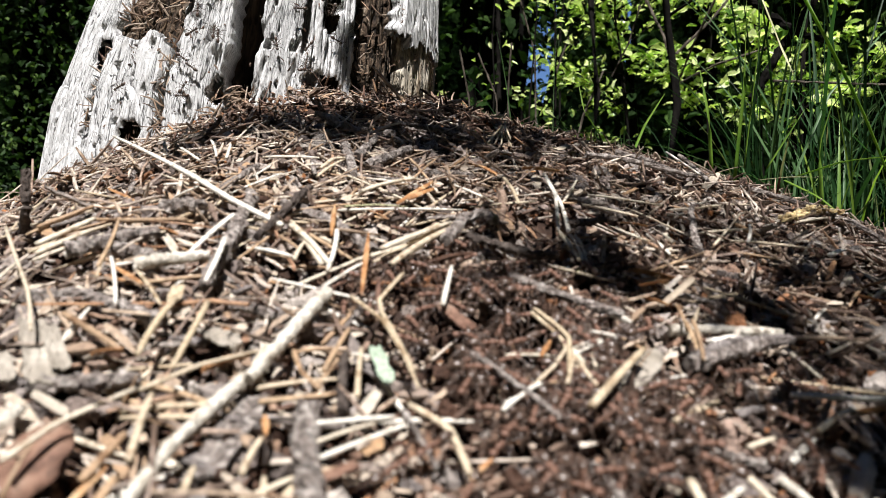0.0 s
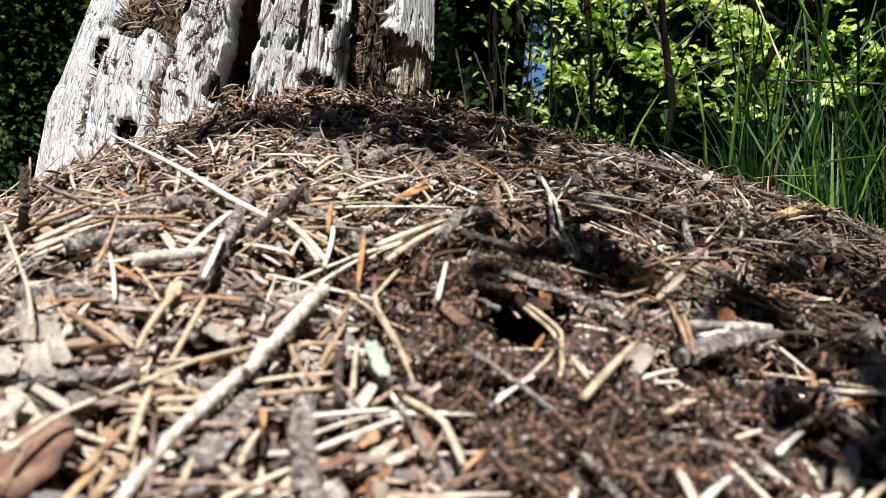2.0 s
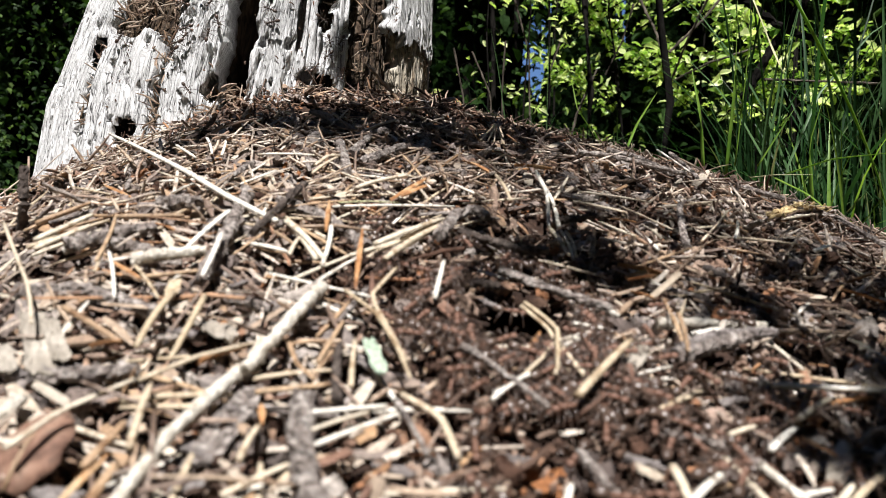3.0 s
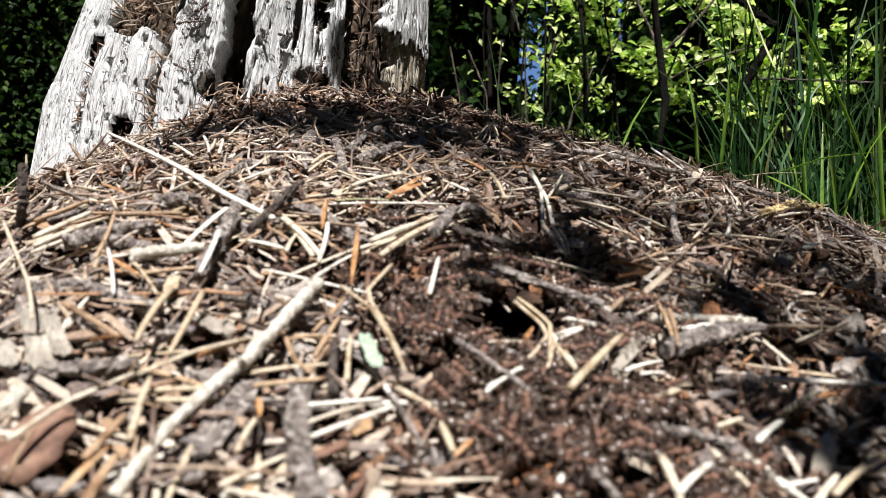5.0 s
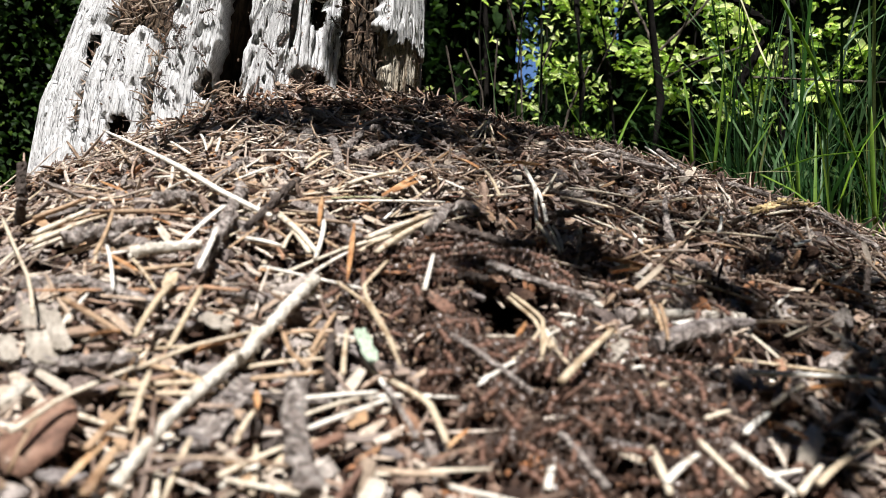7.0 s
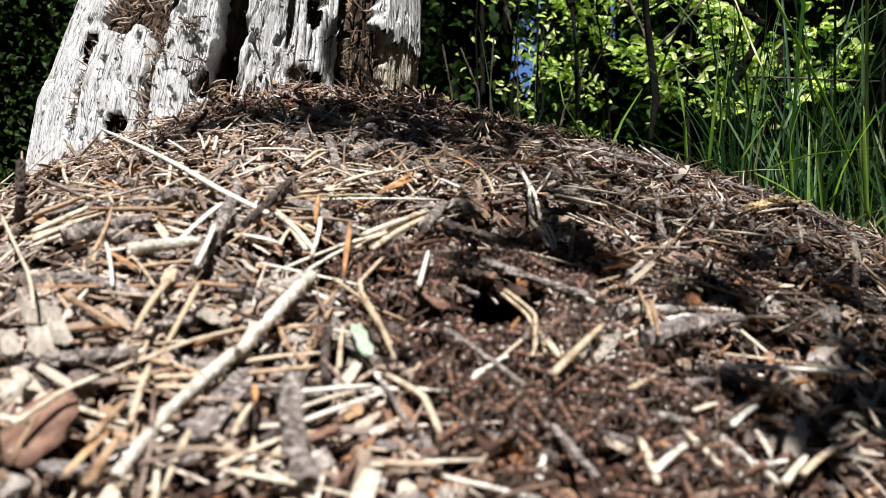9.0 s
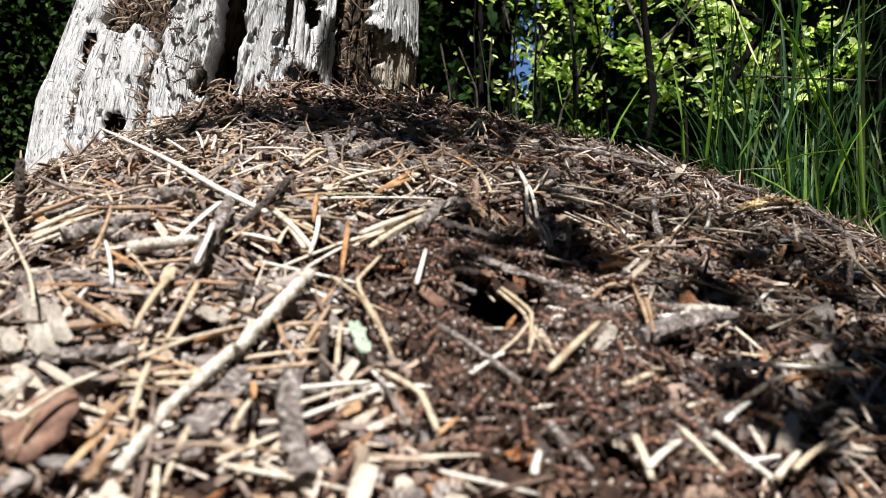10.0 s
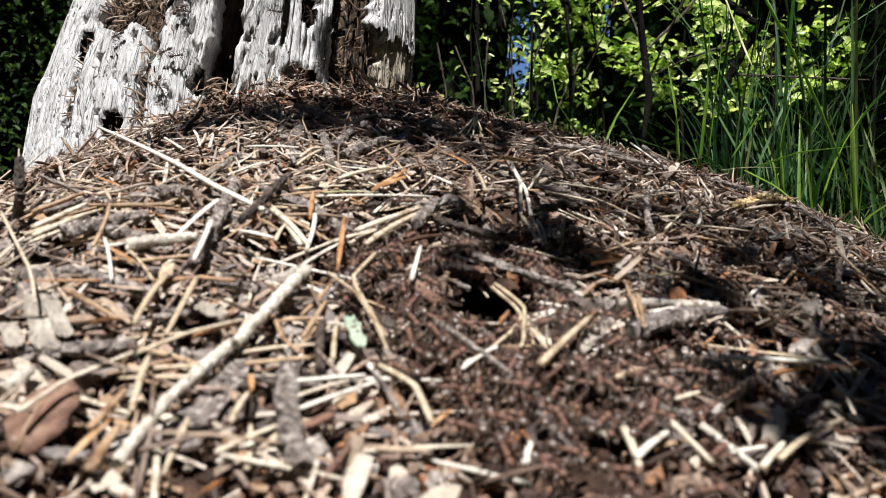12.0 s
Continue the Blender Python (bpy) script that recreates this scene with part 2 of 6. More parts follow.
def bare(x, y):
    r = math.sqrt(((x + 0.1193) * 0.9844) ** 2 + (y - 0.7411) ** 2)
    u = -0.1193 - x
    left = max(0.5 * (u + math.sqrt(u * u + 0.0016)) - 0.01, 0)
    z = 0.45 - 0.2637 * (math.sqrt(r * r + 0.01578) - 0.1256) - 0.2045 * r * r - 0.30 * left
    z += 0.016 * math.exp(-((x + 0.12) / 0.08) ** 2 - ((y - 0.50) / 0.06) ** 2)
    z -= 0.007 * step_up((y - 0.40) / 0.12) * step_up((x + 0.02) / 0.06) + 0.5 * max(0, x - 0.19) ** 1.5
    far = 0.03 * noise.noise((x * 0.6, y * 0.6, 3.1)) if r > 0.5 else 0
    k = 0.06
    h = max(k - abs(z - far), 0) / k
    return max(z, far) + h * h * k * 0.25


def lumpy(x, y):
    """Hollows and small bumps of the loose heap."""
    a = max(0, noise.noise((x * 30, y * 30, 0.3)) - 0.02)
    b = max(0, noise.noise((x * 85, y * 85, 7.7)) - 0.05)
    return 0.0012 - 0.020 * a - 0.012 * b + 0.001 * noise.noise((x * 150, y * 150, 2.2))


def height(x, y):
    z = bare(x, y)
    r = math.hypot(x, y - 0.4)
    if r < 1.5:
        z += lumpy(x, y)
        w = math.exp(-((x - HOLE[0]) / 0.0085) ** 4)
        t = (y - HOLE[1] + 0.012) / 0.004
        z -= 0.034 * w / (1 + math.exp(-max(-30, min(30, t)))) / (1 + math.exp(max(-30, min(30, (y - HOLE[1] - 0.06) / 0.004))))
    return z


def spaced():
    """Grid lines: 4 mm apart over the mound's near part, then wider and wider to the horizon."""
    line, s = [i * 0.004 for i in range(151)], 0.004
    while line[-1] < 420:
        s *= 1.22
        line.append(line[-1] + s)
    return [-v for v in reversed(line[1:])] + line


def ground_sheet():
    line = spaced()
    n = len(line)
    g = Geo()
    g.v = [(u, v + 0.42, height(u, v + 0.42)) for v in line for u in line]
    g.f = [(j * n + i, j * n + i + 1, (j + 1) * n + i + 1, (j + 1) * n + i) for j in range(n - 1) for i in range(n - 1)]
    ob = part("ground", g, HUMUS)
    ob.data.materials.append(FOREST)
    ob.data.polygons.foreach_set("material_index", [1 if g.v[f[0]][2] < 0.09 else 0 for f in g.f])
    return tagged(ob, "brown ant mound of humus and needles on a forest floor", "ground", kind="structure")


ground_sheet()

def nest_roof():
    """A crust of humus over the ants' tunnel; its front edge leaves the entrance open."""
    g = Geo()
    n, m = 16, 22
    for lay in (0, 1):
        for j in range(m + 1):
            for i in range(n + 1):
                x = HOLE[0] + 0.019 * (2 * i / n - 1)
                y = HOLE[1] + 0.004 + 0.065 * j / m + (0.006 * noise.noise((x * 160, 3.3, 1)) if j == 0 else 0) + 7 * (x - HOLE[0]) ** 2 * (1 - j / m)
                arch = 0.0025 * math.cos((x - HOLE[0]) / 0.019 * 1.57) * math.exp(-j / 5)
                z = bare(x, y) + lumpy(x, y) * 0.6 + arch + (0.0012 if lay == 0 else -0.0045 - 0.002 * noise.noise((x * 200, y * 200, 6)))
                g.v.append((x, y, z))
    c = n + 1
    o = (m + 1) * c
    for j in range(m):
        for i in range(n):
            q = j * c + i
            g.f += [(q, q + 1, q + c + 1, q + c), (o + q, o + q + c, o + q + c + 1, o + q + 1)]
    for i in range(n):
        g.f.append((i, o + i, o + i + 1, i + 1))
    return tagged(part("nest_roof", g, HUMUS), "crust of brown humus roofing the ant nest's entrance", "ant nest")


nest_roof()

# ---------------------------------------------------------------- the stump
CX, CY, RAD = -0.174, 0.595, 0.155
EX, EY = 0.281, -0.96           # from the stump's axis towards the open side


def stump_point(phi, r, z):
    c, s = math.cos(phi), math.sin(phi)
    x = CX + r * (c * EX - s * EY)
    y = CY + r * (c * EY + s * EX)
    g = 0.958 - (1.2 if z > 0.40 else 0.55) * (z - 0.40)   # the grain leans in towards the upright side
    return Vector((-0.02 + (x + 0.02) * g, CY + (y - CY) * (1 - 0.5 * (z - 0.36)), z))


def slab(name, a, b, low, top, thick, mat, parent, label, r0=RAD, holes=(), seed=0, jag=0.0045, grain=1.0):
    """A plate of wood left standing on the rim: outside, inside and ragged edges."""
    rnd = random.Random(seed)
    nu = max(6, int(radians(b - a) * r0 / (0.0008 if b - a < 100 else 0.003)))
    zs = []
    z = low
    while z < top:
        zs.append(z)
        z += (0.0017 if z > 0.33 else 0.008) if z < 0.49 else 0.008
    nz = len(zs)
    verts, gone = [], set()
    for side in (0, 1):
        for zi, z in enumerate(zs):
            ea = jag * noise.noise((z * 45, seed, 1)) + 0.7 * jag * noise.noise((z * 170, seed, 2))
            eb = jag * noise.noise((z * 45, seed, 3)) + 0.7 * jag * noise.noise((z * 170, seed, 4))
            for i in range(nu + 1):
                u = i / nu
                w = radians(a + (b - a) * u)
                s = w * r0
                w += (ea * max(0, 1 - 13 * u) + eb * max(0, 13 * u - 12)) / r0
                r = r0
                if side == 0:
                    wob = noise.noise((s * 22, z * 4, 5))
                    fis = noise.noise((s * 150 + 0.9 * wob, z * 5, seed + 5))
                    rag = max(0, 0.25 + noise.noise((s * 45, z * 15, seed + 7)))
                    lay = noise.noise((s * 48 + wob, z * 9, seed + 31)) + 0.3 * noise.noise((s * 190, z * 50, seed + 32))
                    r += grain * (0.0022 * noise.noise((s * 30, z * 5, seed))
                                  - 0.012 * (max(0, 0.06 - abs(fis)) / 0.06) * rag
                                  + 0.0011 * (1 if lay > 0.16 else 0) - 0.0030 * (1 if lay < -0.34 else 0)
                                  + 0.0009 * noise.noise((s * 430, z * 7, seed + 9)) + 0.0006 * noise.noise((s * 700, z * 45, seed + 2)))
                    pit = noise.noise((s * 120, z * 62, seed + 20)) + 0.45 * noise.noise((s * 330, z * 190, seed + 21))
                    if pit > 0.50:
                        r -= 0.010 * min(1, (pit - 0.50) * 40)
                    r -= 0.006 * (max(0, abs(2 * u - 1) - 0.86) / 0.14) ** 2
                    for hs, hz, hw, hh, hd in holes:
                        q = math.hypot((math.degrees(w) - hs) / hw, (z - hz) / hh)
                        q += 0.30 * noise.noise((s * 260, z * 200, 4.4))
                        if q < 1.25:
                            r -= 0.3 * hd * (1.25 - q)
                        if q < 1:
                            gone.add((zi, i))
                else:
                    r -= thick + 0.004 * noise.noise((s * 40, z * 30, seed + 30))
                zz = z
                if z == zs[0]:
                    zz += 0.020 * noise.noise((s * 60, seed, 18)) + 0.010 * noise.noise((s * 210, seed, 19))
                if z == zs[-1]:
                    zz += 0.012 * noise.noise((s * 90, seed, 8)) + 0.006 * noise.noise((s * 300, seed, 9))
                verts.append(stump_point(w, r, zz))
    m = nu + 1
    faces = []
    for j in range(nz - 1):
        for i in range(nu):
            if (j, i) in gone:
                continue
            p, q = j * m + i, nz * m + j * m + i
            faces.append((p, p + 1, p + m + 1, p + m))
            faces.append((q, q + m, q + m + 1, q + 1))
        for i, flip in ((0, False), (nu, True)):
            p, q = j * m + i, nz * m + j * m + i
            faces.append((p, p + m, q + m, q) if not flip else (p, q, q + m, p + m))
    for i in range(nu):
        p, q = (nz - 1) * m + i, nz * m + (nz - 1) * m + i
        faces.append((p, p + 1, q + 1, q))
    ob = part(name, Geo().add(verts, faces), mat, parent, label)
    co = [c for side in (0, 1) for z in zs for i in range(nu + 1) for c in (radians(a + (b - a) * i / nu) * r0, 0.05 * side + seed, z)]
    ob.data.attributes.new("along", "FLOAT_VECTOR", "POINT").data.foreach_set("vector", co)
    return ob


def tree_stump():
    st = new("tree_stump")
    tagged(st, "weathered silver-white rotten tree stump rising from the mound", "tree stump")
    slab("core", -178, 178, 0.20, 0.56, 0.05, HEART, st, "dark brown rotten heartwood", r0=0.116, seed=3, grain=1.6)
    slab("wood_plate", -82, -50, 0.26, 0.408, 0.03, WOOD, st, "short bleached outer plate", r0=0.159, seed=11)
    slab("wood_plate", -80, -45, 0.26, 0.60, 0.03, WOOD, st, "bleached plate beside a hollow full of shreds", r0=0.157, seed=12,
         holes=[(-47, 0.425, 1.6, 0.012, 0.02)])
    slab("wood_plate", -43.5, -24.5, 0.26, 0.433, 0.022, WOOD, st, "low bleached plate broken off at the hollow", r0=0.1565, seed=18,
         holes=[(-31, 0.366, 3.4, 0.010, 0.034)], jag=0.006)
    slab("rot", -50, -19, 0.34, 0.60, 0.02, ROT, st, "brown crumbling rot in the hollow", r0=0.144, seed=22, grain=2.2, jag=0.003)
    slab("wood_plate", -23, -9, 0.26, 0.64, 0.032, WOOD, st, "broad bleached plate with fine grain",
         holes=[(-22, 0.455, 1.4, 0.010, 0.012), (-10, 0.395, 2.0, 0.010, 0.02)], seed=13, jag=0.006)
    slab("wood_plate", -2, 24.5, 0.28, 0.62, 0.03, WOOD, st, "bleached plate with a rotted gap at its foot",
         holes=[(15, 0.404, 5.0, 0.008, 0.034), (9.5, 0.446, 0.9, 0.022, 0.014), (16, 0.458, 2.4, 0.018, 0.012)], seed=14)
    slab("rot", 19, 50, 0.30, 0.60, 0.02, ROT, st, "brown crumbling rot between the plates", r0=0.143, seed=21, grain=2.6, jag=0.003)
    slab("wood_plate", 42, 76, 0.28, 0.60, 0.011, WOOD_BROWN, st, "yellow-brown plate flaking at its foot", seed=15, grain=1.5, jag=0.006)
    slab("wood_plate", 37, 72, 0.452, 0.60, 0.008, WOOD, st, "bleached upper shell", r0=0.160, seed=16, jag=0.006)
    slab("wood_plate", 80, 280, 0.24, 0.58, 0.03, WOOD, st, "weathered rear shell", seed=17)


tree_stump()

# ---------------------------------------------------------------- litter
rng = np.random.default_rng(5)


def bare_np(x, y):
    r = np.sqrt(((x + 0.1193) * 0.9844) ** 2 + (y - 0.7411) ** 2)
    u = -0.1193 - x
    left = np.maximum(0.5 * (u + np.sqrt(u * u + 0.0016)) - 0.01, 0)
    heap = 0.016 * np.exp(-((x + 0.12) / 0.08) ** 2 - ((y - 0.50) / 0.06) ** 2)
    a, b = np.clip((y - 0.40) / 0.12, 0, 1), np.clip((x + 0.02) / 0.06, 0, 1)
    sag = 0.007 * a * a * (3 - 2 * a) * b * b * (3 - 2 * b) + 0.5 * np.maximum(0, x - 0.19) ** 1.5
    return np.maximum(0.45 - 0.2637 * (np.sqrt(r * r + 0.01578) - 0.1256) - 0.2045 * r * r - 0.30 * left + heap - sag, 0.0)


def lumps_at(x, y):
    return np.array([lumpy(a, b) for a, b in zip(x.tolist(), y.tolist())])


def normals(x, y):
    e = 0.004
    n = np.stack([bare_np(x - e, y) - bare_np(x + e, y), bare_np(x, y - e) - bare_np(x, y + e), np.full_like(x, 2 * e)], 1)
    return n / np.linalg.norm(n, axis=1)[:, None]


def spots(n, keep=None, near=0.07, far=0.80, whole=False):
    """Random places on the mound's open face."""
    out = []
    while sum(len(o) for o in out) < n:
        y = rng.uniform(near, far, 4 * n)
        x = rng.uniform(-1.1, 1.0, 4 * n) if whole else rng.uniform(-0.5, 0.6, 4 * n)
        ok = ((np.abs(x) < 0.66 * y + 0.06) != whole) & (bare_np(x, y) > 0.05)
        ok &= np.hypot((x - HOLE[0]) / 0.0125, (y - HOLE[1] + 0.005) / 0.0135) > 1
        if keep is not None:
            ok &= rng.random(4 * n) < keep(x, y)
        out.append(np.stack([x[ok], y[ok]], 1))
    return np.concatenate(out)[:n]


def mesh_np(name, verts, quads, mat, smooth=True):
    me = bpy.data.meshes.new(name)
    me.vertices.add(len(verts))
    me.vertices.foreach_set("co", verts.astype(np.float32).ravel())
    me.loops.add(quads.size)
    me.loops.foreach_set("vertex_index", quads.astype(np.int32).ravel())
    me.polygons.add(len(quads))
    me.polygons.foreach_set("loop_start", np.arange(0, quads.size, quads.shape[1], dtype=np.int32))
    me.materials.append(mat)
    me.update(calc_edges=True)
    me.validate()
    if smooth:
        me.shade_smooth()
    else:
        me.shade_flat()
    return me


def prisms(c, d, up, length, rad, bend, flat):
    """Many slender bent pieces: centres, directions, upward sides, lengths, radii."""
    n = len(c)
    side = np.cross(d, up)
    side /= np.linalg.norm(side, axis=1)[:, None]
    up = np.cross(side, d)
    rings, k = 4, 5
    ang = np.arange(k) * 2 * np.pi / k
    V = np.empty((n, rings, k, 3))
    for i in range(rings):
        s = i / (rings - 1) - 0.5
        taper = (0.75, 1.0, 0.95, 0.45)[i]
        p = c + d * (s * length)[:, None] + side * (bend[:, 0] * (0.25 - s * s) * length)[:, None] \
            + up * (bend[:, 1] * (0.25 - s * s) * length)[:, None]
        for j in range(k):
            V[:, i, j] = p + side * (rad * taper * np.cos(ang[j]))[:, None] + up * (rad * flat * taper * np.sin(ang[j]))[:, None]
    q = []
    for i in range(rings - 1):
        for j in range(k):
            q.append((i * k + j, i * k + (j + 1) % k, (i + 1) * k + (j + 1) % k, (i + 1) * k + j))
    e = (rings - 1) * k
    q += [(3, 2, 1, 0), (e, e + 1, e + 2, e + 3)]
    q = np.array(q)
    Q = (np.arange(n)[:, None, None] * rings * k + q[None]).reshape(-1, 4)
    return V.reshape(-1, 3), Q


def scatter(name, label, n, keep, lens, rads, lift, tilt, mat, bend=0.06, flat=(0.4, 0.9), near=0.07, far=0.80, smooth=True, whole=False):
    p = spots(n, keep, near, far, whole)
    x, y = p[:, 0], p[:, 1]
    nrm = normals(x, y)
    yaw = rng.uniform(0, 2 * np.pi, n)
    t1 = np.stack([np.cos(yaw), np.sin(yaw), np.zeros(n)], 1)
    t1 -= nrm * (t1 * nrm).sum(1)[:, None]
    t1 /= np.linalg.norm(t1, axis=1)[:, None]
    a = rng.normal(0, radians(tilt), n)
    d = t1 * np.cos(a)[:, None] + nrm * np.sin(a)[:, None]
    L = rng.uniform(lens[0], lens[1], n) * rng.choice([1, 0.6, 0.35], n, p=[0.5, 0.3, 0.2])
    R = rng.uniform(rads[0], rads[1], n)
    c = np.stack([x, y, bare_np(x, y) + lumps_at(x, y)], 1) + nrm * (rng.uniform(lift[0], lift[1], n) + np.abs(np.sin(a)) * L * 0.35)[:, None]
    V, Q = prisms(c, d, nrm, L, R, rng.normal(0, bend, (n, 2)), rng.uniform(flat[0], flat[1], n))
    ob = new(name, mesh_np(name, V, Q, mat, smooth))
    return tagged(ob, label, "litter", kind="stuff")


def lumps(name, label, n, keep, size, lift, mat, near=0.07, far=0.80):
    p = spots(n, keep, near, far)
    x, y = p[:, 0], p[:, 1]
    nrm = normals(x, y)
    base = np.array([(-1, -1, -1), (1, -1, -1), (1, 1, -1), (-1, 1, -1), (-1, -1, 1), (1, -1, 1), (1, 1, 1), (-1, 1, 1),
                     (0, 0, -1.5), (0, 0, 1.5), (0, -1.5, 0), (0, 1.5, 0), (-1.5, 0, 0), (1.5, 0, 0)]) * 0.6
    s = rng.uniform(size[0], size[1], (n, 1, 3)) * rng.uniform(0.5, 1, (n, 1, 3)) * 0.5
    V = base[None] * rng.uniform(0.6, 1.3, (n, 14, 3)) * s
    A = rng.normal(0, 1, (n, 3, 3))
    U = np.linalg.qr(A)[0]
    V = np.einsum("nij,nkj->nki", U, V)
    c = np.stack([x, y, bare_np(x, y) + lumps_at(x, y)], 1) + nrm * rng.uniform(lift[0], lift[1], n)[:, None]
    V = V + c[:, None]
    sides = [((0, 3, 2, 1), 8), ((4, 5, 6, 7), 9), ((0, 1, 5, 4), 10), ((2, 3, 7, 6), 11), ((3, 0, 4, 7), 12), ((1, 2, 6, 5), 13)]
    q = np.array([(f[k], f[(k + 1) % 4], m) for f, m in sides for k in range(4)])
    Q = (np.arange(n)[:, None, None] * 14 + q[None]).reshape(-1, 3)
    ob = new(name, mesh_np(name, V.reshape(-1, 3), Q, mat, False))
    return tagged(ob, label, "litter", kind="stuff")


def clods(name, label, n, keep, size, lift, mat, near=0.07, far=0.80):
    """Crumbly uneven lumps with many small faces."""
    p = spots(n, keep, near, far)
    x, y = p[:, 0], p[:, 1]
    nrm = normals(x, y)
    seg, rings = 8, 6
    dirs = [(0, 0, 1.0)]
    for i in range(1, rings):
        a = math.pi * i / rings
        dirs += [(math.sin(a) * math.cos(2 * math.pi * (k + 0.5 * (i % 2)) / seg), math.sin(a) * math.sin(2 * math.pi * (k + 0.5 * (i % 2)) / seg), math.cos(a)) for k in range(seg)]
    dirs = np.array(dirs + [(0, 0, -1.0)])
    m = len(dirs)
    broad = rng.normal(0, 1, (n, 3, 1))
    V = dirs[None] * (1 + 0.20 * np.sin(3 * dirs[None] @ broad) + rng.normal(0, 0.16, (n, m, 1)))
    V = V * (rng.uniform(size[0], size[1], (n, 1, 1)) * rng.uniform(0.5, 1.0, (n, 1, 3)) * 0.5)
    V = np.einsum("nij,nkj->nki", np.linalg.qr(rng.normal(0, 1, (n, 3, 3)))[0], V)
    c = np.stack([x, y, bare_np(x, y) + lumps_at(x, y)], 1) + nrm * rng.uniform(lift[0], lift[1], n)[:, None]
    q = [(0, 1 + k, 1 + (k + 1) % seg) for k in range(seg)]
    for i in range(rings - 2):
        for k in range(seg):
            a, b = 1 + i * seg + k, 1 + i * seg + (k + 1) % seg
            q += [(a, a + seg, b), (b, a + seg, b + seg)]
    q += [(m - 1, m - 1 - seg + (k + 1) % seg, m - 1 - seg + k) for k in range(seg)]
    Q = (np.arange(n)[:, None, None] * m + np.array(q)[None]).reshape(-1, 3)
    return tagged(new(name, mesh_np(name, (V + c[:, None]).reshape(-1, 3), Q, mat, False)), label, "litter", kind="stuff")


def trail_and_shade(x, y):
    """How far a place belongs to the ants' worn, dark runs, or to a shaded zone kept dark (0 to 1)."""
    a = np.exp(-((x - (0.012 - 0.5 * (y - 0.175))) / 0.034) ** 4) * np.clip((0.26 - y) / 0.03, 0, 1)
    # b darkens the litter in a zone that is only shaded
    b = 0.6 * np.exp(-((y - 0.235) / 0.05) ** 2) * np.clip(x / 0.03, 0, 1)
    c = 0.9 * np.exp(-((x - 0.055) / 0.032) ** 2 - ((y - 0.158) / 0.02) ** 2)
    return np.clip(np.maximum(np.maximum(a, b), c), 0, 1)


def top_zone(x, y):
    return np.clip((y - 0.36) / 0.08, 0, 1)


def far_right(x, y):
    return np.clip((x - 0.0) / 0.05, 0, 1) * np.clip((y - 0.24) / 0.05, 0, 1)


def bright(x, y):
    return np.clip(1 - 0.97 * trail_and_shade(x, y) - 0.80 * top_zone(x, y) - 0.3 * far_right(x, y), 0.03, 1)


def dark(x, y):
    return np.clip(0.25 + 0.6 * trail_and_shade(x, y) + 0.7 * top_zone(x, y) + 0.25 * far_right(x, y), 0, 1)


def crooked(n, keep, lens, rads, lift, mat, name, label, near=0.07, far=0.80):
    """Short bark-covered sticks with a knobbly, kinked outline."""
    p = spots(n, keep, near, far)
    x, y = p[:, 0], p[:, 1]
    nrm = normals(x, y)
    yaw, a = rng.uniform(0, 2 * np.pi, n), rng.normal(0, 0.24, n)
    t1 = np.stack([np.cos(yaw), np.sin(yaw), np.zeros(n)], 1)
    t1 -= nrm * (t1 * nrm).sum(1)[:, None]
    t1 /= np.linalg.norm(t1, axis=1)[:, None]
    d = t1 * np.cos(a)[:, None] + nrm * np.sin(a)[:, None]
    side = np.cross(d, nrm)
    side /= np.linalg.norm(side, axis=1)[:, None]
    up = np.cross(side, d)
    L = rng.uniform(lens[0], lens[1], n) * rng.choice([1, 0.6, 0.4], n, p=[0.4, 0.35, 0.25])
    R = rads[0] + (rads[1] - rads[0]) * rng.random(n) ** 1.8
    c = np.stack([x, y, bare_np(x, y) + lumps_at(x, y)], 1) + nrm * (rng.uniform(lift[0], lift[1], n) + np.abs(np.sin(a)) * L * 0.35)[:, None]
    rings, k = 9, 6
    V = np.empty((n, rings, k, 3))
    arc = rng.normal(0, 0.10, (n, 2))
    for i in range(rings):
        s = i / (rings - 1) - 0.5
        kink = rng.normal(0, 0.28, (n, 2)) * R[:, None] + arc * ((0.25 - s * s) * L)[:, None]
        m = c + d * (s * L)[:, None] + side * kink[:, :1] + up * kink[:, 1:]
        swell = rng.uniform(0.8, 1.3, n) * (0.7 if i in (0, rings - 1) else 1.0)
        for j in range(k):
            w = 2 * np.pi * j / k
            r = R * swell * rng.uniform(0.72, 1.28, n)
            V[:, i, j] = m + side * (r * np.cos(w))[:, None] + up * (r * 0.9 * np.sin(w))[:, None]
    q = [(i * k + j, i * k + (j + 1) % k, (i + 1) * k + (j + 1) % k, (i + 1) * k + j) for i in range(rings - 1) for j in range(k)]
    e = (rings - 1) * k
    q += [(3, 2, 1, 0), (5, 4, 3, 0), (e, e + 1, e + 2, e + 3), (e, e + 3, e + 4, e + 5)]
    Q = (np.arange(n)[:, None, None] * rings * k + np.array(q)[None]).reshape(-1, 4)
    return tagged(new(name, mesh_np(name, V.reshape(-1, 3), Q, mat, False)), label, "litter", kind="stuff")


def half_bright(x, y):
    return 0.25 + 0.75 * bright(x, y)


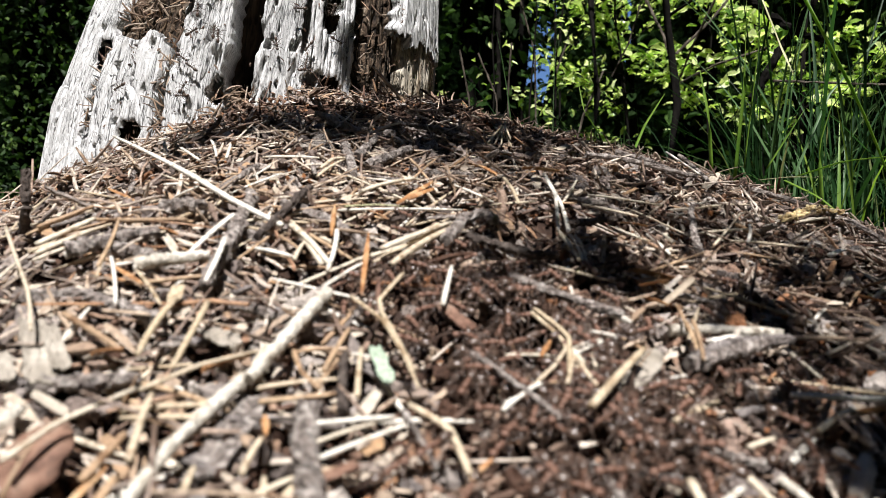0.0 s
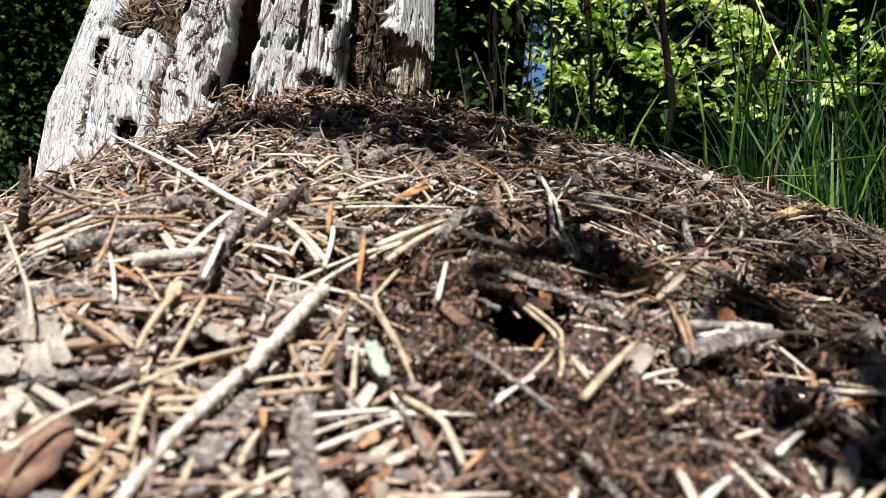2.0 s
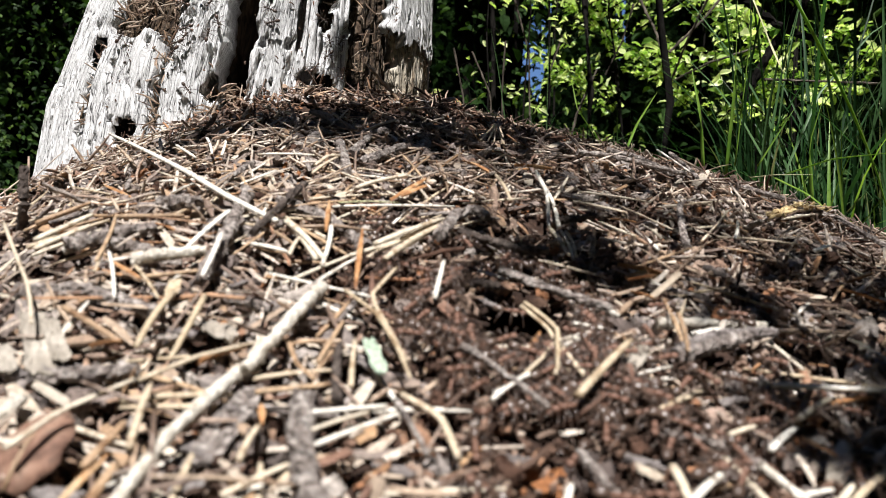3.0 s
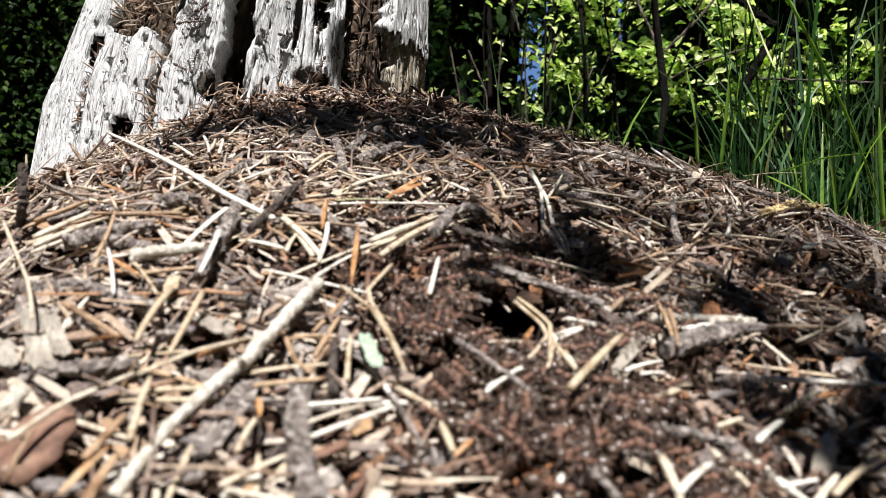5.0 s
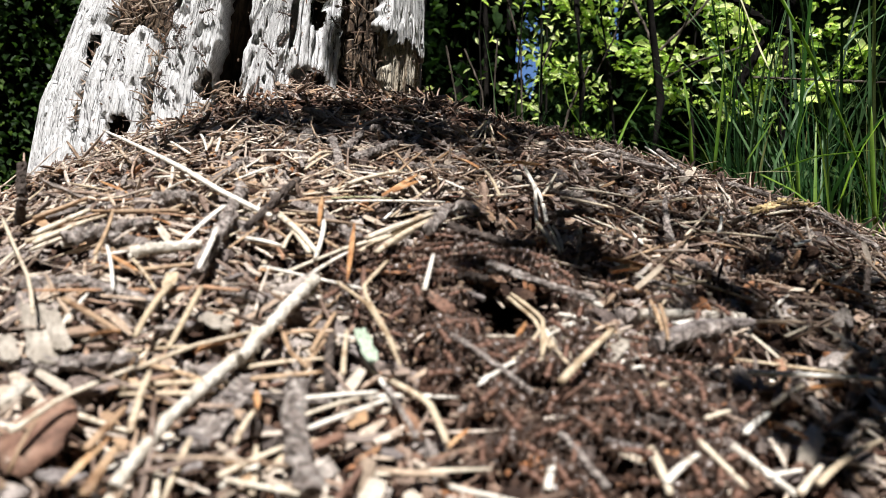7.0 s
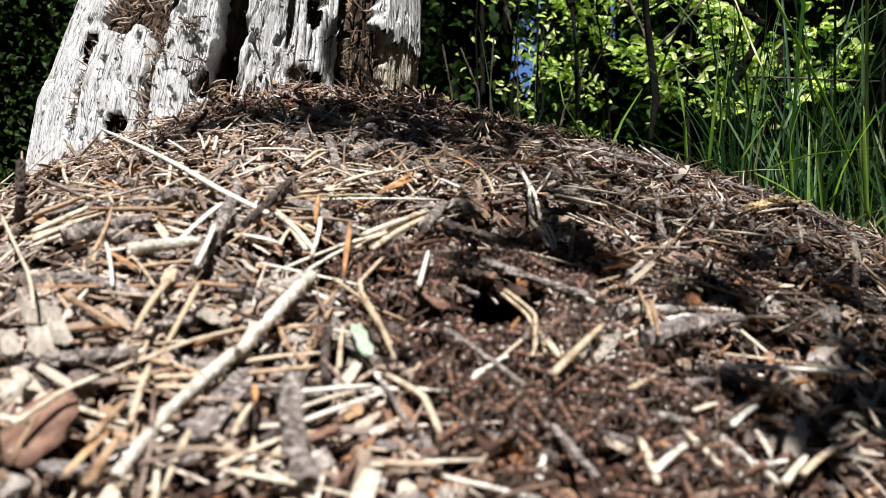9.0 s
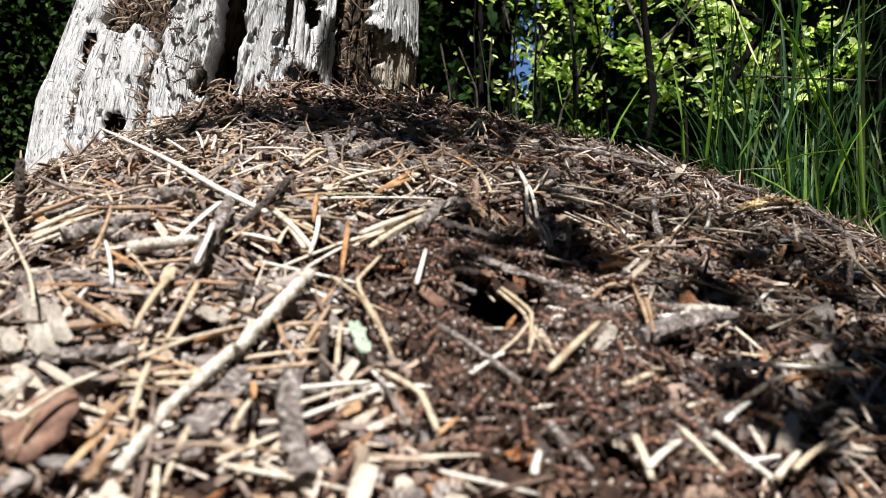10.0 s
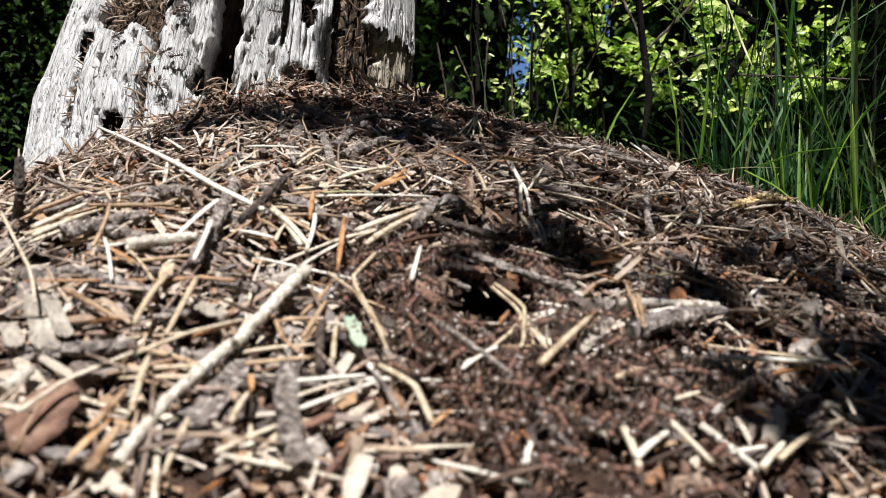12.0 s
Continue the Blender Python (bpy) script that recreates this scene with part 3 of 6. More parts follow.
scatter("needle_litter", "cream and straw-coloured dry conifer needles covering the mound", 1900, bright, (0.016, 0.038),
        (0.00035, 0.00085), (0.002, 0.008), 13, NEEDLE, bend=0.13)
scatter("needle_litter", "short broken straw-coloured needle pieces", 4600, bright, (0.005, 0.015),
        (0.0003, 0.0011), (0.0, 0.007), 24, NEEDLE, bend=0.12, smooth=False)
scatter("needle_litter", "pale chopped needle ends on the crest", 5600, lambda x, y: 0.5 * top_zone(x, y) + 0.6 * far_right(x, y) + np.clip((x - 0.13) / 0.06, 0, 1) * np.clip((y - 0.25) / 0.05, 0, 1), (0.005, 0.014),
        (0.0003, 0.0007), (0.001, 0.007), 26, NEEDLE, bend=0.12, far=0.75)
scatter("needle_litter", "old brown needles and stalks in the humus", 8000, dark, (0.008, 0.024),
        (0.0004, 0.0009), (0.0, 0.005), 20, NEEDLE_DARK, bend=0.14)
crooked(1700, half_bright, (0.010, 0.030), (0.0007, 0.0021), (-0.001, 0.004), STICK, "stick_litter", "short knobbly grey bark-covered stick pieces", near=0.15)
crooked(1500, dark, (0.010, 0.030), (0.0005, 0.0016), (-0.001, 0.004), CRUMB, "stick_litter", "dark brown knobbly stick pieces in the humus")
scatter("chip_litter", "flat bleached wood chips and orange scales", 2200, bright, (0.005, 0.014), (0.0010, 0.0026), (0.001, 0.006), 20,
        CHIP, flat=(0.15, 0.4), smooth=False)
scatter("needle_litter", "needles and stalks on the mound out of the sun", 6000, None, (0.010, 0.030), (0.0005, 0.0009), (0.0, 0.005), 16, NEEDLE_DARK, near=-0.3, far=1.6, whole=True)
clods("bark_clods", "grey-mauve crumbly clods of bark in the litter", 2000, bright, (0.0035, 0.0105), (-0.001, 0.004), CLODS, far=0.40)
lumps("humus_crumbs", "dark brown crumbs of humus and bark", 42000, dark, (0.0012, 0.0042), (-0.001, 0.006), CRUMB)
lumps("wood_crumbs", "pale crumbs of wood and resin along the ants' run", 700, lambda x, y: np.clip(1.3 * trail_and_shade(x, y) - 0.3, 0, 1) * np.clip((y - 0.155) / 0.02, 0.1, 1), (0.0012, 0.0034), (0.003, 0.008), MIXED)
clods("bark_clods", "crumbly brown clods of humus along the ants' run", 420, lambda x, y: np.clip(1.4 * trail_and_shade(x, y) - 0.2, 0, 1), (0.003, 0.0085), (0.0, 0.005), CRUMB, far=0.40)
lumps("bark_crumbs", "grey-brown bark crumbs between the needles", 14000, bright, (0.0018, 0.0055), (-0.001, 0.005), CRUMB)


def stump_litter():
    """Needles and bark shreds caught in the stump's ledge, recess and crack."""
    c, d, up = [], [], []
    rnd = random.Random(8)
    for mid, wide, z0, z1, r, n in ((-38, 4.5, 0.435, 0.475, 0.150, 110), (-23.8, 0.8, 0.37, 0.47, 0.154, 70), (-44.3, 0.7, 0.37, 0.43, 0.152, 50), (31, 7, 0.385, 0.47, 0.146, 90), (45, 8, 0.385, 0.41, 0.158, 90), (-7.5, 3.0, 0.378, 0.40, 0.142, 70),
                                    (33, 5.0, 0.38, 0.40, 0.152, 80), (10, 14, 0.378, 0.386, 0.157, 70), (-28, 8, 0.352, 0.362, 0.155, 40)):
        for k in range(n):
            w, z = radians(rnd.gauss(mid, wide)), rnd.uniform(z0, z1)
            c.append(stump_point(w, r + rnd.uniform(-0.006, 0.006), z))
            out = stump_point(w, r + 0.02, z) - stump_point(w, r, z)
            up.append(out.normalized())
            d.append(Vector((rnd.gauss(0, 1), rnd.gauss(0, 0.5), rnd.gauss(0, 0.8))).normalized())
    c, d, up = np.array(c), np.array(d), np.array(up)
    n = len(c)
    V, Q = prisms(c, d, up, rng.uniform(0.004, 0.015, n), rng.uniform(0.0003, 0.0008, n), rng.normal(0, 0.2, (n, 2)), rng.uniform(0.4, 0.9, n))
    ob = new("stump_litter", mesh_np("stump_litter", V, Q, MIXED, False))
    return tagged(ob, "brown needles and shreds caught in the stump's cracks", "litter", kind="stuff")


stump_litter()


def stump_specks():
    """Small dark shreds and bits of rot clinging to the bleached plates."""
    rnd = random.Random(18)
    c, d, up = [], [], []
    for a, b, z0, z1, r, n in ((-72, -50, 0.34, 0.405, 0.1575, 70), (-66, -46, 0.36, 0.49, 0.152, 80), (-42, -26, 0.36, 0.43, 0.157, 45), (-22, -10, 0.37, 0.49, 0.1555, 40),
                               (-3, 23, 0.39, 0.49, 0.1555, 60), (38, 66, 0.43, 0.48, 0.1605, 60)):
        for k in range(n):
            w, z = radians(rnd.uniform(a, b)), z1 - (z1 - z0) * rnd.random() ** 0.8
            c.append(stump_point(w, r + rnd.uniform(-0.0012, 0.0006), z))
            up.append((stump_point(w, r + 0.02, z) - stump_point(w, r, z)).normalized())
            d.append(Vector((rnd.gauss(0, 0.45), rnd.gauss(0, 0.3), rnd.gauss(0, 1))).normalized())
    c, d, up = np.array(c), np.array(d), np.array(up)
    n = len(c)
    V, Q = prisms(c, d, up, 0.0008 + 0.0036 * rng.random(n) ** 3, rng.uniform(0.0002, 0.0007, n), rng.normal(0, 0.3, (n, 2)), rng.uniform(0.4, 0.9, n))
    ob = new("stump_litter", mesh_np("stump_litter", V, Q, NEEDLE_DARK, False))
    return tagged(ob, "small dark shreds of rot clinging to the stump", "litter", kind="stuff")


stump_specks()


def loose_needles(n):
    """Needles that lie on top, each an object of its own, from a few shared meshes."""
    meshes = []
    for k, mat in enumerate((STRAW, STRAW, TAN, PALE, STRAW, TAN, TWIG, TWIG_DARK)):
        L, r = (0.034, 0.026, 0.030, 0.022, 0.018, 0.016, 0.022, 0.026)[k], (0.0007, 0.0006, 0.0006, 0.0007, 0.0008, 0.0007, 0.0012, 0.0007)[k]
        V, Q = prisms(np.zeros((1, 3)), np.array([[1.0, 0, 0]]), np.array([[0, 0, 1.0]]), np.array([L]), np.array([r]),
                      np.array([[0.05 * (k % 3 - 1), 0.03]]), np.array([0.7]))
        meshes.append((mesh_np("dry_needle", V, Q, mat), mat))
    names = {STRAW.name: "straw-coloured dry conifer needle", TAN.name: "tan-brown dry conifer needle", PALE.name: "bleached straw stalk lying on the mound",
             TWIG.name: "grey-brown bark-covered twig on the litter", TWIG_DARK.name: "dark brown thin twig on the litter"}
    pts = spots(n, bright, 0.10, 0.30)
    for i, (x, y) in enumerate(pts.tolist()):
        me, mat = meshes[int(rng.integers(0, len(meshes)))]
        twig = mat in (TWIG, TWIG_DARK)
        ob = tagged(new("twig" if twig else "dry_needle", me), names[mat.name], "twig" if twig else "dry needle", "litter on the mound")
        yaw, tilt = rng.uniform(0, 6.283), rng.normal(0, 0.13)
        nv = Vector(normals(np.array([x]), np.array([y]))[0])
        ob.matrix_basis = stand(Vector((x, y, bare(x, y) + lumpy(x, y))) + nv * (0.006 + abs(tilt) * 0.008),
                                Vector((math.cos(yaw), math.sin(yaw), tilt)), nv.lerp(Vector((rng.normal(0, 1), rng.normal(0, 1), 0)), 0.12))


def stand(p, ahead, up):
    """The pose of a thing at p that heads ahead, with its upper side towards up."""
    up = up.normalized()
    x = (ahead - up * ahead.dot(up)).normalized()
    y = up.cross(x)
    return Matrix(((x.x, y.x, up.x, p.x), (x.y, y.y, up.y, p.y), (x.z, y.z, up.z, p.z), (0, 0, 0, 1)))


loose_needles(280)


def flake(name, label, mat, a, b, rad, flat, curl, ragged, rnd):
    """A flat uneven piece with thickness: outline from a to b, bent across; rough on top if ragged."""
    a, b = Vector(a), Vector(b)
    d = b - a
    L = d.length
    d.normalize()
    side = d.cross(Vector((0, 0, 1))).normalized()
    up = side.cross(d)
    n, m = 12, 7
    k = rnd.uniform(0, 100)
    g = Geo()
    for lay in (1, -1):
        for i in range(n + 1):
            s = i / n
            w = rad * (max(0.08, math.sin(math.pi * (0.04 + 0.92 * s)) ** 0.7) if not ragged else (0.75 if i in (0, n) else 1.0))
            w *= 1 + (0.30 if ragged else 0.22) * noise.noise((s * 5, k, 0))
            for j in range(m + 1):
                t = 2 * j / m - 1
                h = curl * rad * t * t + 0.25 * rad * math.sin(s * 3.1) * (0 if ragged else 1)
                h += lay * rad * flat * 0.5 * (1 - 0.7 * t * t)
                if ragged:
                    h += rad * 0.22 * noise.noise((s * 6, t * 3, k)) + rad * 0.12 * noise.noise((s * 17, t * 8, k))
                e = L * (0.06 if ragged else 0.0) * noise.noise((t * 3, k, 9)) * (1 if i in (0, n) else 0)
                g.v.append(tuple(a + d * (L * s + e) + side * (w * t) + up * h))
    c = m + 1
    o = (n + 1) * c
    for i in range(n):
        for j in range(m):
            p = i * c + j
            g.f += [(p, p + c, p + c + 1, p + 1), (o + p, o + p + 1, o + p + c + 1, o + p + c)]
        p, q = i * c, i * c + m
        g.f += [(p, o + p, o + p + c, p + c), (q, q + c, o + q + c, o + q)]
    for j in range(m):
        p, q = j, n * c + j
        g.f += [(p, p + 1, o + p + 1, o + p), (q, o + q, o + q + 1, q + 1)]
    ob = tagged(part(name, g, mat, smooth=not ragged), label, name.replace("_", " "), "litter on the mound")
    if name == "dead_leaf":
        part("midrib", Geo().add(*tube([a.lerp(b, t) + up * (0.25 * rad * math.sin(t * 3.1) + 0.5 * rad * flat + 0.0001) for t in (0, 0.25, 0.5, 0.75, 1)],
                                       [rad * r for r in (0.07, 0.06, 0.05, 0.04, 0.02)], 5)), TAN, ob, "pale raised midrib")
    return ob


def piece(name, label, mat, rad, flat, *pts):
    """One twig, stalk, scale or flake lying in the litter, along pts."""
    rnd = random.Random(int((pts[0][0] * 31 + pts[0][1] * 17) * 10000))
    pts = [Vector(q) for q in pts]
    if name in ("bud_scale", "dead_leaf", "lichen", "bark_flake"):
        ragged = name in ("lichen", "bark_flake")
        return flake(name, label, mat, pts[0], pts[-1], rad, flat * (0.8 if ragged else 0.3), (0.25 if ragged else (-0.2 if name == "dead_leaf" else rnd.choice((-0.5, 0.4, 0.6)))), ragged, rnd)
    bark = name in ("twig", "branch")
    blade = name == "grass_blade"
    n = 26 if bark else 9
    line, radii, ends = [], [], [0.0]
    for a, b in zip(pts, pts[1:]):
        ends.append(ends[-1] + (b - a).length)
    total = ends[-1]
    bow = Vector((rnd.uniform(-1, 1), rnd.uniform(-1, 1), rnd.uniform(0, 1))) * min(total, 0.03) * (0.0 if blade else 0.025)
    side = Vector((rnd.uniform(-1, 1), rnd.uniform(-1, 1), 0)).normalized()
    for i in range(n):
        s = i / (n - 1)
        at = s * total
        k = max(j for j in range(len(ends) - 1) if ends[j] <= at + 1e-9)
        q = pts[k].lerp(pts[k + 1], (at - ends[k]) / max(1e-9, ends[k + 1] - ends[k]))
        q = q + bow * (4 * s * (1 - s))
        if bark:
            q = q + Vector((rnd.gauss(0, 1), rnd.gauss(0, 1), rnd.gauss(0, 1))) * rad * (0.10 if mat is not TWIG_PALE else 0.04)
        line.append(q)
        if blade:
            radii.append(rad * (1.05 - 0.9 * s ** 3))
        elif bark:
            radii.append(rad * rnd.uniform(0.88, 1.12) * (1.05 - 0.2 * s))
        else:
            radii.append(rad * (0.85 if i in (0, n - 1) else 1.0) * (1.08 - 0.25 * s))
    rough = 0.04
    if bark:
        rough = 0.05 if mat is TWIG_PALE else 0.26
    g = Geo().add(*tube(line, radii, 12 if bark else 7, rough=rough, rnd=rnd, flat=flat))
    if bark and rad > 0.0007 and mat not in (SHADED_BARK, GREY_BARK):
        for k in range(int(8 + total / 0.0018)):
            i = rnd.randrange(1, n - 1)
            u = Vector((rnd.gauss(0, 1), rnd.gauss(0, 1), rnd.gauss(0, 1))).normalized()
            r = rad * rnd.uniform(0.14, 0.42)
            g.add(*blob(line[i].lerp(line[i + 1], rnd.random()) + u * radii[i] * 0.95, r, r, r, seg=5, rings=3, uneven=0.4, rnd=rnd))
    ob = tagged(part(name, g, mat, smooth=not bark), label, name.replace("_", " "))
    return ob if blade or name == "branch" else tagged(ob, group="litter on the mound")


piece("dry_needle", "bleached straw stalk lying on the mound", PALE, 0.00122, 0.8, (-0.0546, 0.2222, 0.2974), (-0.0746, 0.2387, 0.3060), (-0.0952, 0.2575, 0.3165), (-0.1968, 0.4038, 0.3590))
piece("twig", "grey-brown bark-covered twig on the litter", TWIG, 0.00222, 1, (-0.0724, 0.2527, 0.3102), (-0.0685, 0.2167, 0.2935), (-0.0659, 0.1870, 0.2792))
piece("wood_strip", "pale peeled strip of wood", PALE, 0.00105, 0.4, (-0.0715, 0.2288, 0.3014), (-0.0753, 0.2017, 0.2887))
piece("wood_strip", "pale peeled strip of wood", PALE, 0.00078, 0.4, (-0.0665, 0.2051, 0.2930), (-0.0634, 0.1808, 0.2811))
piece("twig", "dark brown thin twig on the litter", TWIG_DARK, 0.00132, 1, (-0.0526, 0.2543, 0.3129), (-0.0557, 0.2288, 0.3015), (-0.0590, 0.2108, 0.2933))
piece("twig", "grey-brown bark-covered twig on the litter", TWIG, 0.00191, 1, (-0.0607, 0.2496, 0.3062), (-0.0431, 0.2363, 0.2993), (-0.0255, 0.2177, 0.2891))
piece("twig", "pale peeled twig with dark specks", TWIG_PALE, 0.00123, 1, (-0.1146, 0.2091, 0.2877), (-0.1011, 0.2167, 0.2926), (-0.0918, 0.2218, 0.2956))
piece("twig", "pale peeled twig with dark specks", TWIG_PALE, 0.00123, 1, (-0.0896, 0.1984, 0.2844), (-0.0810, 0.2017, 0.2859), (-0.0731, 0.2073, 0.2882))
piece("dry_needle", "tan-brown dry conifer needle", TAN, 0.00078, 0.8, (-0.0812, 0.1890, 0.2807), (-0.0681, 0.1930, 0.2822))
piece("dry_needle", "straw-coloured dry conifer needle", STRAW, 0.00053, 0.8, (-0.1457, 0.2299, 0.2973), (-0.1024, 0.1730, 0.2774), (-0.0933, 0.1583, 0.2709))
piece("dry_needle", "straw-coloured dry conifer needle", STRAW, 0.00082, 0.8, (-0.1302, 0.2168, 0.2888), (-0.1115, 0.2309, 0.2983))
piece("dry_needle", "straw-coloured dry conifer needle", STRAW, 0.00080, 0.8, (-0.1258, 0.2123, 0.2864), (-0.1117, 0.2256, 0.2949))
piece("dry_needle", "tan-brown dry conifer needle", TAN, 0.00059, 0.8, (-0.1430, 0.2364, 0.2950), (-0.1288, 0.2496, 0.3042))
piece("dry_needle", "straw-coloured dry conifer needle", STRAW, 0.00061, 0.8, (-0.1545, 0.2471, 0.2970), (-0.1123, 0.2490, 0.3066))
piece("dry_needle", "tan-brown dry conifer needle", TAN, 0.00067, 0.8, (-0.1229, 0.2383, 0.3002), (-0.0847, 0.2294, 0.2990))
piece("dry_needle", "tan-brown dry conifer needle", TAN, 0.00058, 0.8, (-0.1284, 0.2309, 0.2948), (-0.1068, 0.2413, 0.3025))
piece("bud_scale", "curled orange-brown bud scale", SCALE, 0.00125, 0.4, (-0.1243, 0.2228, 0.2936), (-0.1131, 0.2167, 0.2925))
piece("bud_scale", "curled orange-brown bud scale", SCALE, 0.00143, 0.4, (-0.0941, 0.2218, 0.2965), (-0.0849, 0.2167, 0.2941))
piece("bud_scale", "curled orange-brown bud scale", SCALE, 0.00092, 0.4, (-0.0945, 0.1950, 0.2857), (-0.0804, 0.1843, 0.2805))
piece("bud_scale", "curled orange-brown bud scale", SCALE, 0.00086, 0.4, (-0.0990, 0.1946, 0.2832), (-0.0875, 0.1894, 0.2812))
piece("bud_scale", "curled orange-brown bud scale", SCALE, 0.00109, 0.4, (-0.1384, 0.2815, 0.3156), (-0.1161, 0.2565, 0.3085))
piece("dry_needle", "bleached straw stalk lying on the mound", PALE, 0.00052, 0.8, (-0.0947, 0.1962, 0.2873), (-0.0818, 0.1726, 0.2758))
piece("dry_needle", "straw-coloured dry conifer needle", STRAW, 0.00051, 0.8, (-0.0838, 0.1882, 0.2835), (-0.0714, 0.1734, 0.2757))
piece("dry_needle", "straw-coloured dry conifer needle", STRAW, 0.00041, 0.8, (-0.0930, 0.1850, 0.2820), (-0.1036, 0.2171, 0.2965))
piece("twig", "grey-brown bark-covered twig on the litter", TWIG, 0.00191, 1, (-0.1140, 0.1863, 0.2768), (-0.0937, 0.1820, 0.2764), (-0.0702, 0.1734, 0.2718))
piece("dry_needle", "straw-coloured dry conifer needle", STRAW, 0.00087, 0.8, (-0.0687, 0.1759, 0.2769), (-0.0680, 0.1541, 0.2662))
piece("dry_needle", "straw-coloured dry conifer needle", STRAW, 0.00079, 0.8, (-0.0607, 0.1752, 0.2762), (-0.0592, 0.1503, 0.2640))
piece("dry_needle", "tan-brown dry conifer needle", TAN, 0.00093, 0.8, (-0.0926, 0.1701, 0.2737), (-0.0729, 0.1571, 0.2669))
piece("bud_scale", "curled orange-brown bud scale", SCALE, 0.00126, 0.5, (-0.0782, 0.1545, 0.2658), (-0.0722, 0.1564, 0.2666))
piece("bark_flake", "grey-brown crumbly bark clod", LEAF_GREY, 0.00301, 0.25, (-0.1026, 0.1734, 0.2718), (-0.0857, 0.1497, 0.2607))
piece("bark_flake", "grey-brown crumbly bark clod", LEAF_GREY, 0.00196, 0.3, (-0.0955, 0.1684, 0.2708), (-0.0835, 0.1532, 0.2632))
piece("dry_needle", "straw-coloured dry conifer needle", STRAW, 0.00061, 0.8, (-0.0622, 0.1423, 0.2610), (-0.0539, 0.1497, 0.2643), (-0.0429, 0.1561, 0.2669))
piece("bud_scale", "curled orange-brown bud scale", SCALE, 0.00179, 0.4, (-0.0540, 0.1542, 0.2625), (-0.0458, 0.1605, 0.2651))
piece("twig", "pale peeled twig with dark specks", TWIG_PALE, 0.00160, 1, (-0.0333, 0.1847, 0.2782), (-0.0395, 0.1601, 0.2666), (-0.0433, 0.1500, 0.2618))
piece("twig", "pale peeled twig with dark specks", TWIG_PALE, 0.00138, 1, (-0.0446, 0.1513, 0.2616), (-0.0518, 0.1323, 0.2524), (-0.0552, 0.1170, 0.2447))
piece("twig", "grey-brown bark-covered twig on the litter", TWIG, 0.00247, 1, (-0.0303, 0.1464, 0.2562), (-0.0273, 0.1329, 0.2493), (-0.0219, 0.1197, 0.2421))
piece("bark_flake", "grey crumbly piece of bark", TWIG, 0.00344, 0.4, (-0.0423, 0.1517, 0.2577), (-0.0455, 0.1313, 0.2476))
piece("dead_leaf", "curled reddish-brown dead leaf", LEAF_BROWN, 0.0074, 0.10, (-0.0790, 0.1270, 0.2440), (-0.0765, 0.1400, 0.2560))
piece("twig", "pale peeled twig with dark specks", TWIG_PALE, 0.00147, 1, (-0.0878, 0.1365, 0.2541), (-0.0856, 0.1430, 0.2573))
piece("twig", "grey-brown bark-covered twig on the litter", TWIG, 0.00224, 0.8, (-0.0896, 0.1517, 0.2597), (-0.0800, 0.1533, 0.2601), (-0.0687, 0.1559, 0.2610))
piece("dry_needle", "straw-coloured dry conifer needle", STRAW, 0.00065, 0.8, (-0.0779, 0.1253, 0.2520), (-0.0732, 0.1342, 0.2565), (-0.0638, 0.1441, 0.2609))
piece("dry_needle", "straw-coloured dry conifer needle", STRAW, 0.00076, 0.8, (-0.0566, 0.1263, 0.2518), (-0.0600, 0.1429, 0.2602))
piece("dry_needle", "straw-coloured dry conifer needle", STRAW, 0.00094, 0.7, (-0.0664, 0.1433, 0.2568), (-0.0451, 0.1470, 0.2574))
piece("dry_needle", "tan-brown dry conifer needle", TAN, 0.00072, 0.8, (-0.0655, 0.1513, 0.2607), (-0.0456, 0.1448, 0.2565))
piece("dry_needle", "tan-brown dry conifer needle", TAN, 0.00095, 0.7, (-0.0638, 0.1245, 0.2491), (-0.0615, 0.1351, 0.2544))
piece("bud_scale", "curled orange-brown bud scale", SCALE, 0.00100, 0.5, (-0.0650, 0.1184, 0.2450), (-0.0619, 0.1293, 0.2504))
piece("dry_needle", "tan-brown dry conifer needle", TAN, 0.00109, 0.7, (-0.0603, 0.1175, 0.2433), (-0.0597, 0.1280, 0.2487))
piece("dry_needle", "bleached straw stalk lying on the mound", PALE, 0.00069, 0.6, (-0.0283, 0.1403, 0.2551), (-0.0131, 0.1442, 0.2557))
piece("dry_needle", "bleached straw stalk lying on the mound", PALE, 0.00077, 0.6, (-0.0251, 0.1312, 0.2512), (-0.0105, 0.1409, 0.2548))
piece("dry_needle", "straw-coloured dry conifer needle", STRAW, 0.00056, 0.7, (-0.0269, 0.1360, 0.2526), (-0.0163, 0.1421, 0.2549))
piece("dry_needle", "straw-coloured dry conifer needle", STRAW, 0.00069, 0.8, (-0.0378, 0.1277, 0.2494), (-0.0366, 0.1363, 0.2536))
piece("dry_needle", "straw-coloured dry conifer needle", STRAW, 0.00082, 0.7, (-0.0393, 0.1228, 0.2448), (-0.0294, 0.1304, 0.2480))
piece("dry_needle", "bleached straw stalk lying on the mound", PALE, 0.00069, 0.7, (-0.0379, 0.1192, 0.2440), (-0.0324, 0.1246, 0.2464))
piece("dry_needle", "straw-coloured dry conifer needle", STRAW, 0.00070, 0.7, (-0.0324, 0.1192, 0.2427), (-0.0345, 0.1299, 0.2482))
piece("dry_needle", "tan-brown dry conifer needle", TAN, 0.00085, 0.7, (-0.0405, 0.1479, 0.2577), (-0.0257, 0.1520, 0.2586))
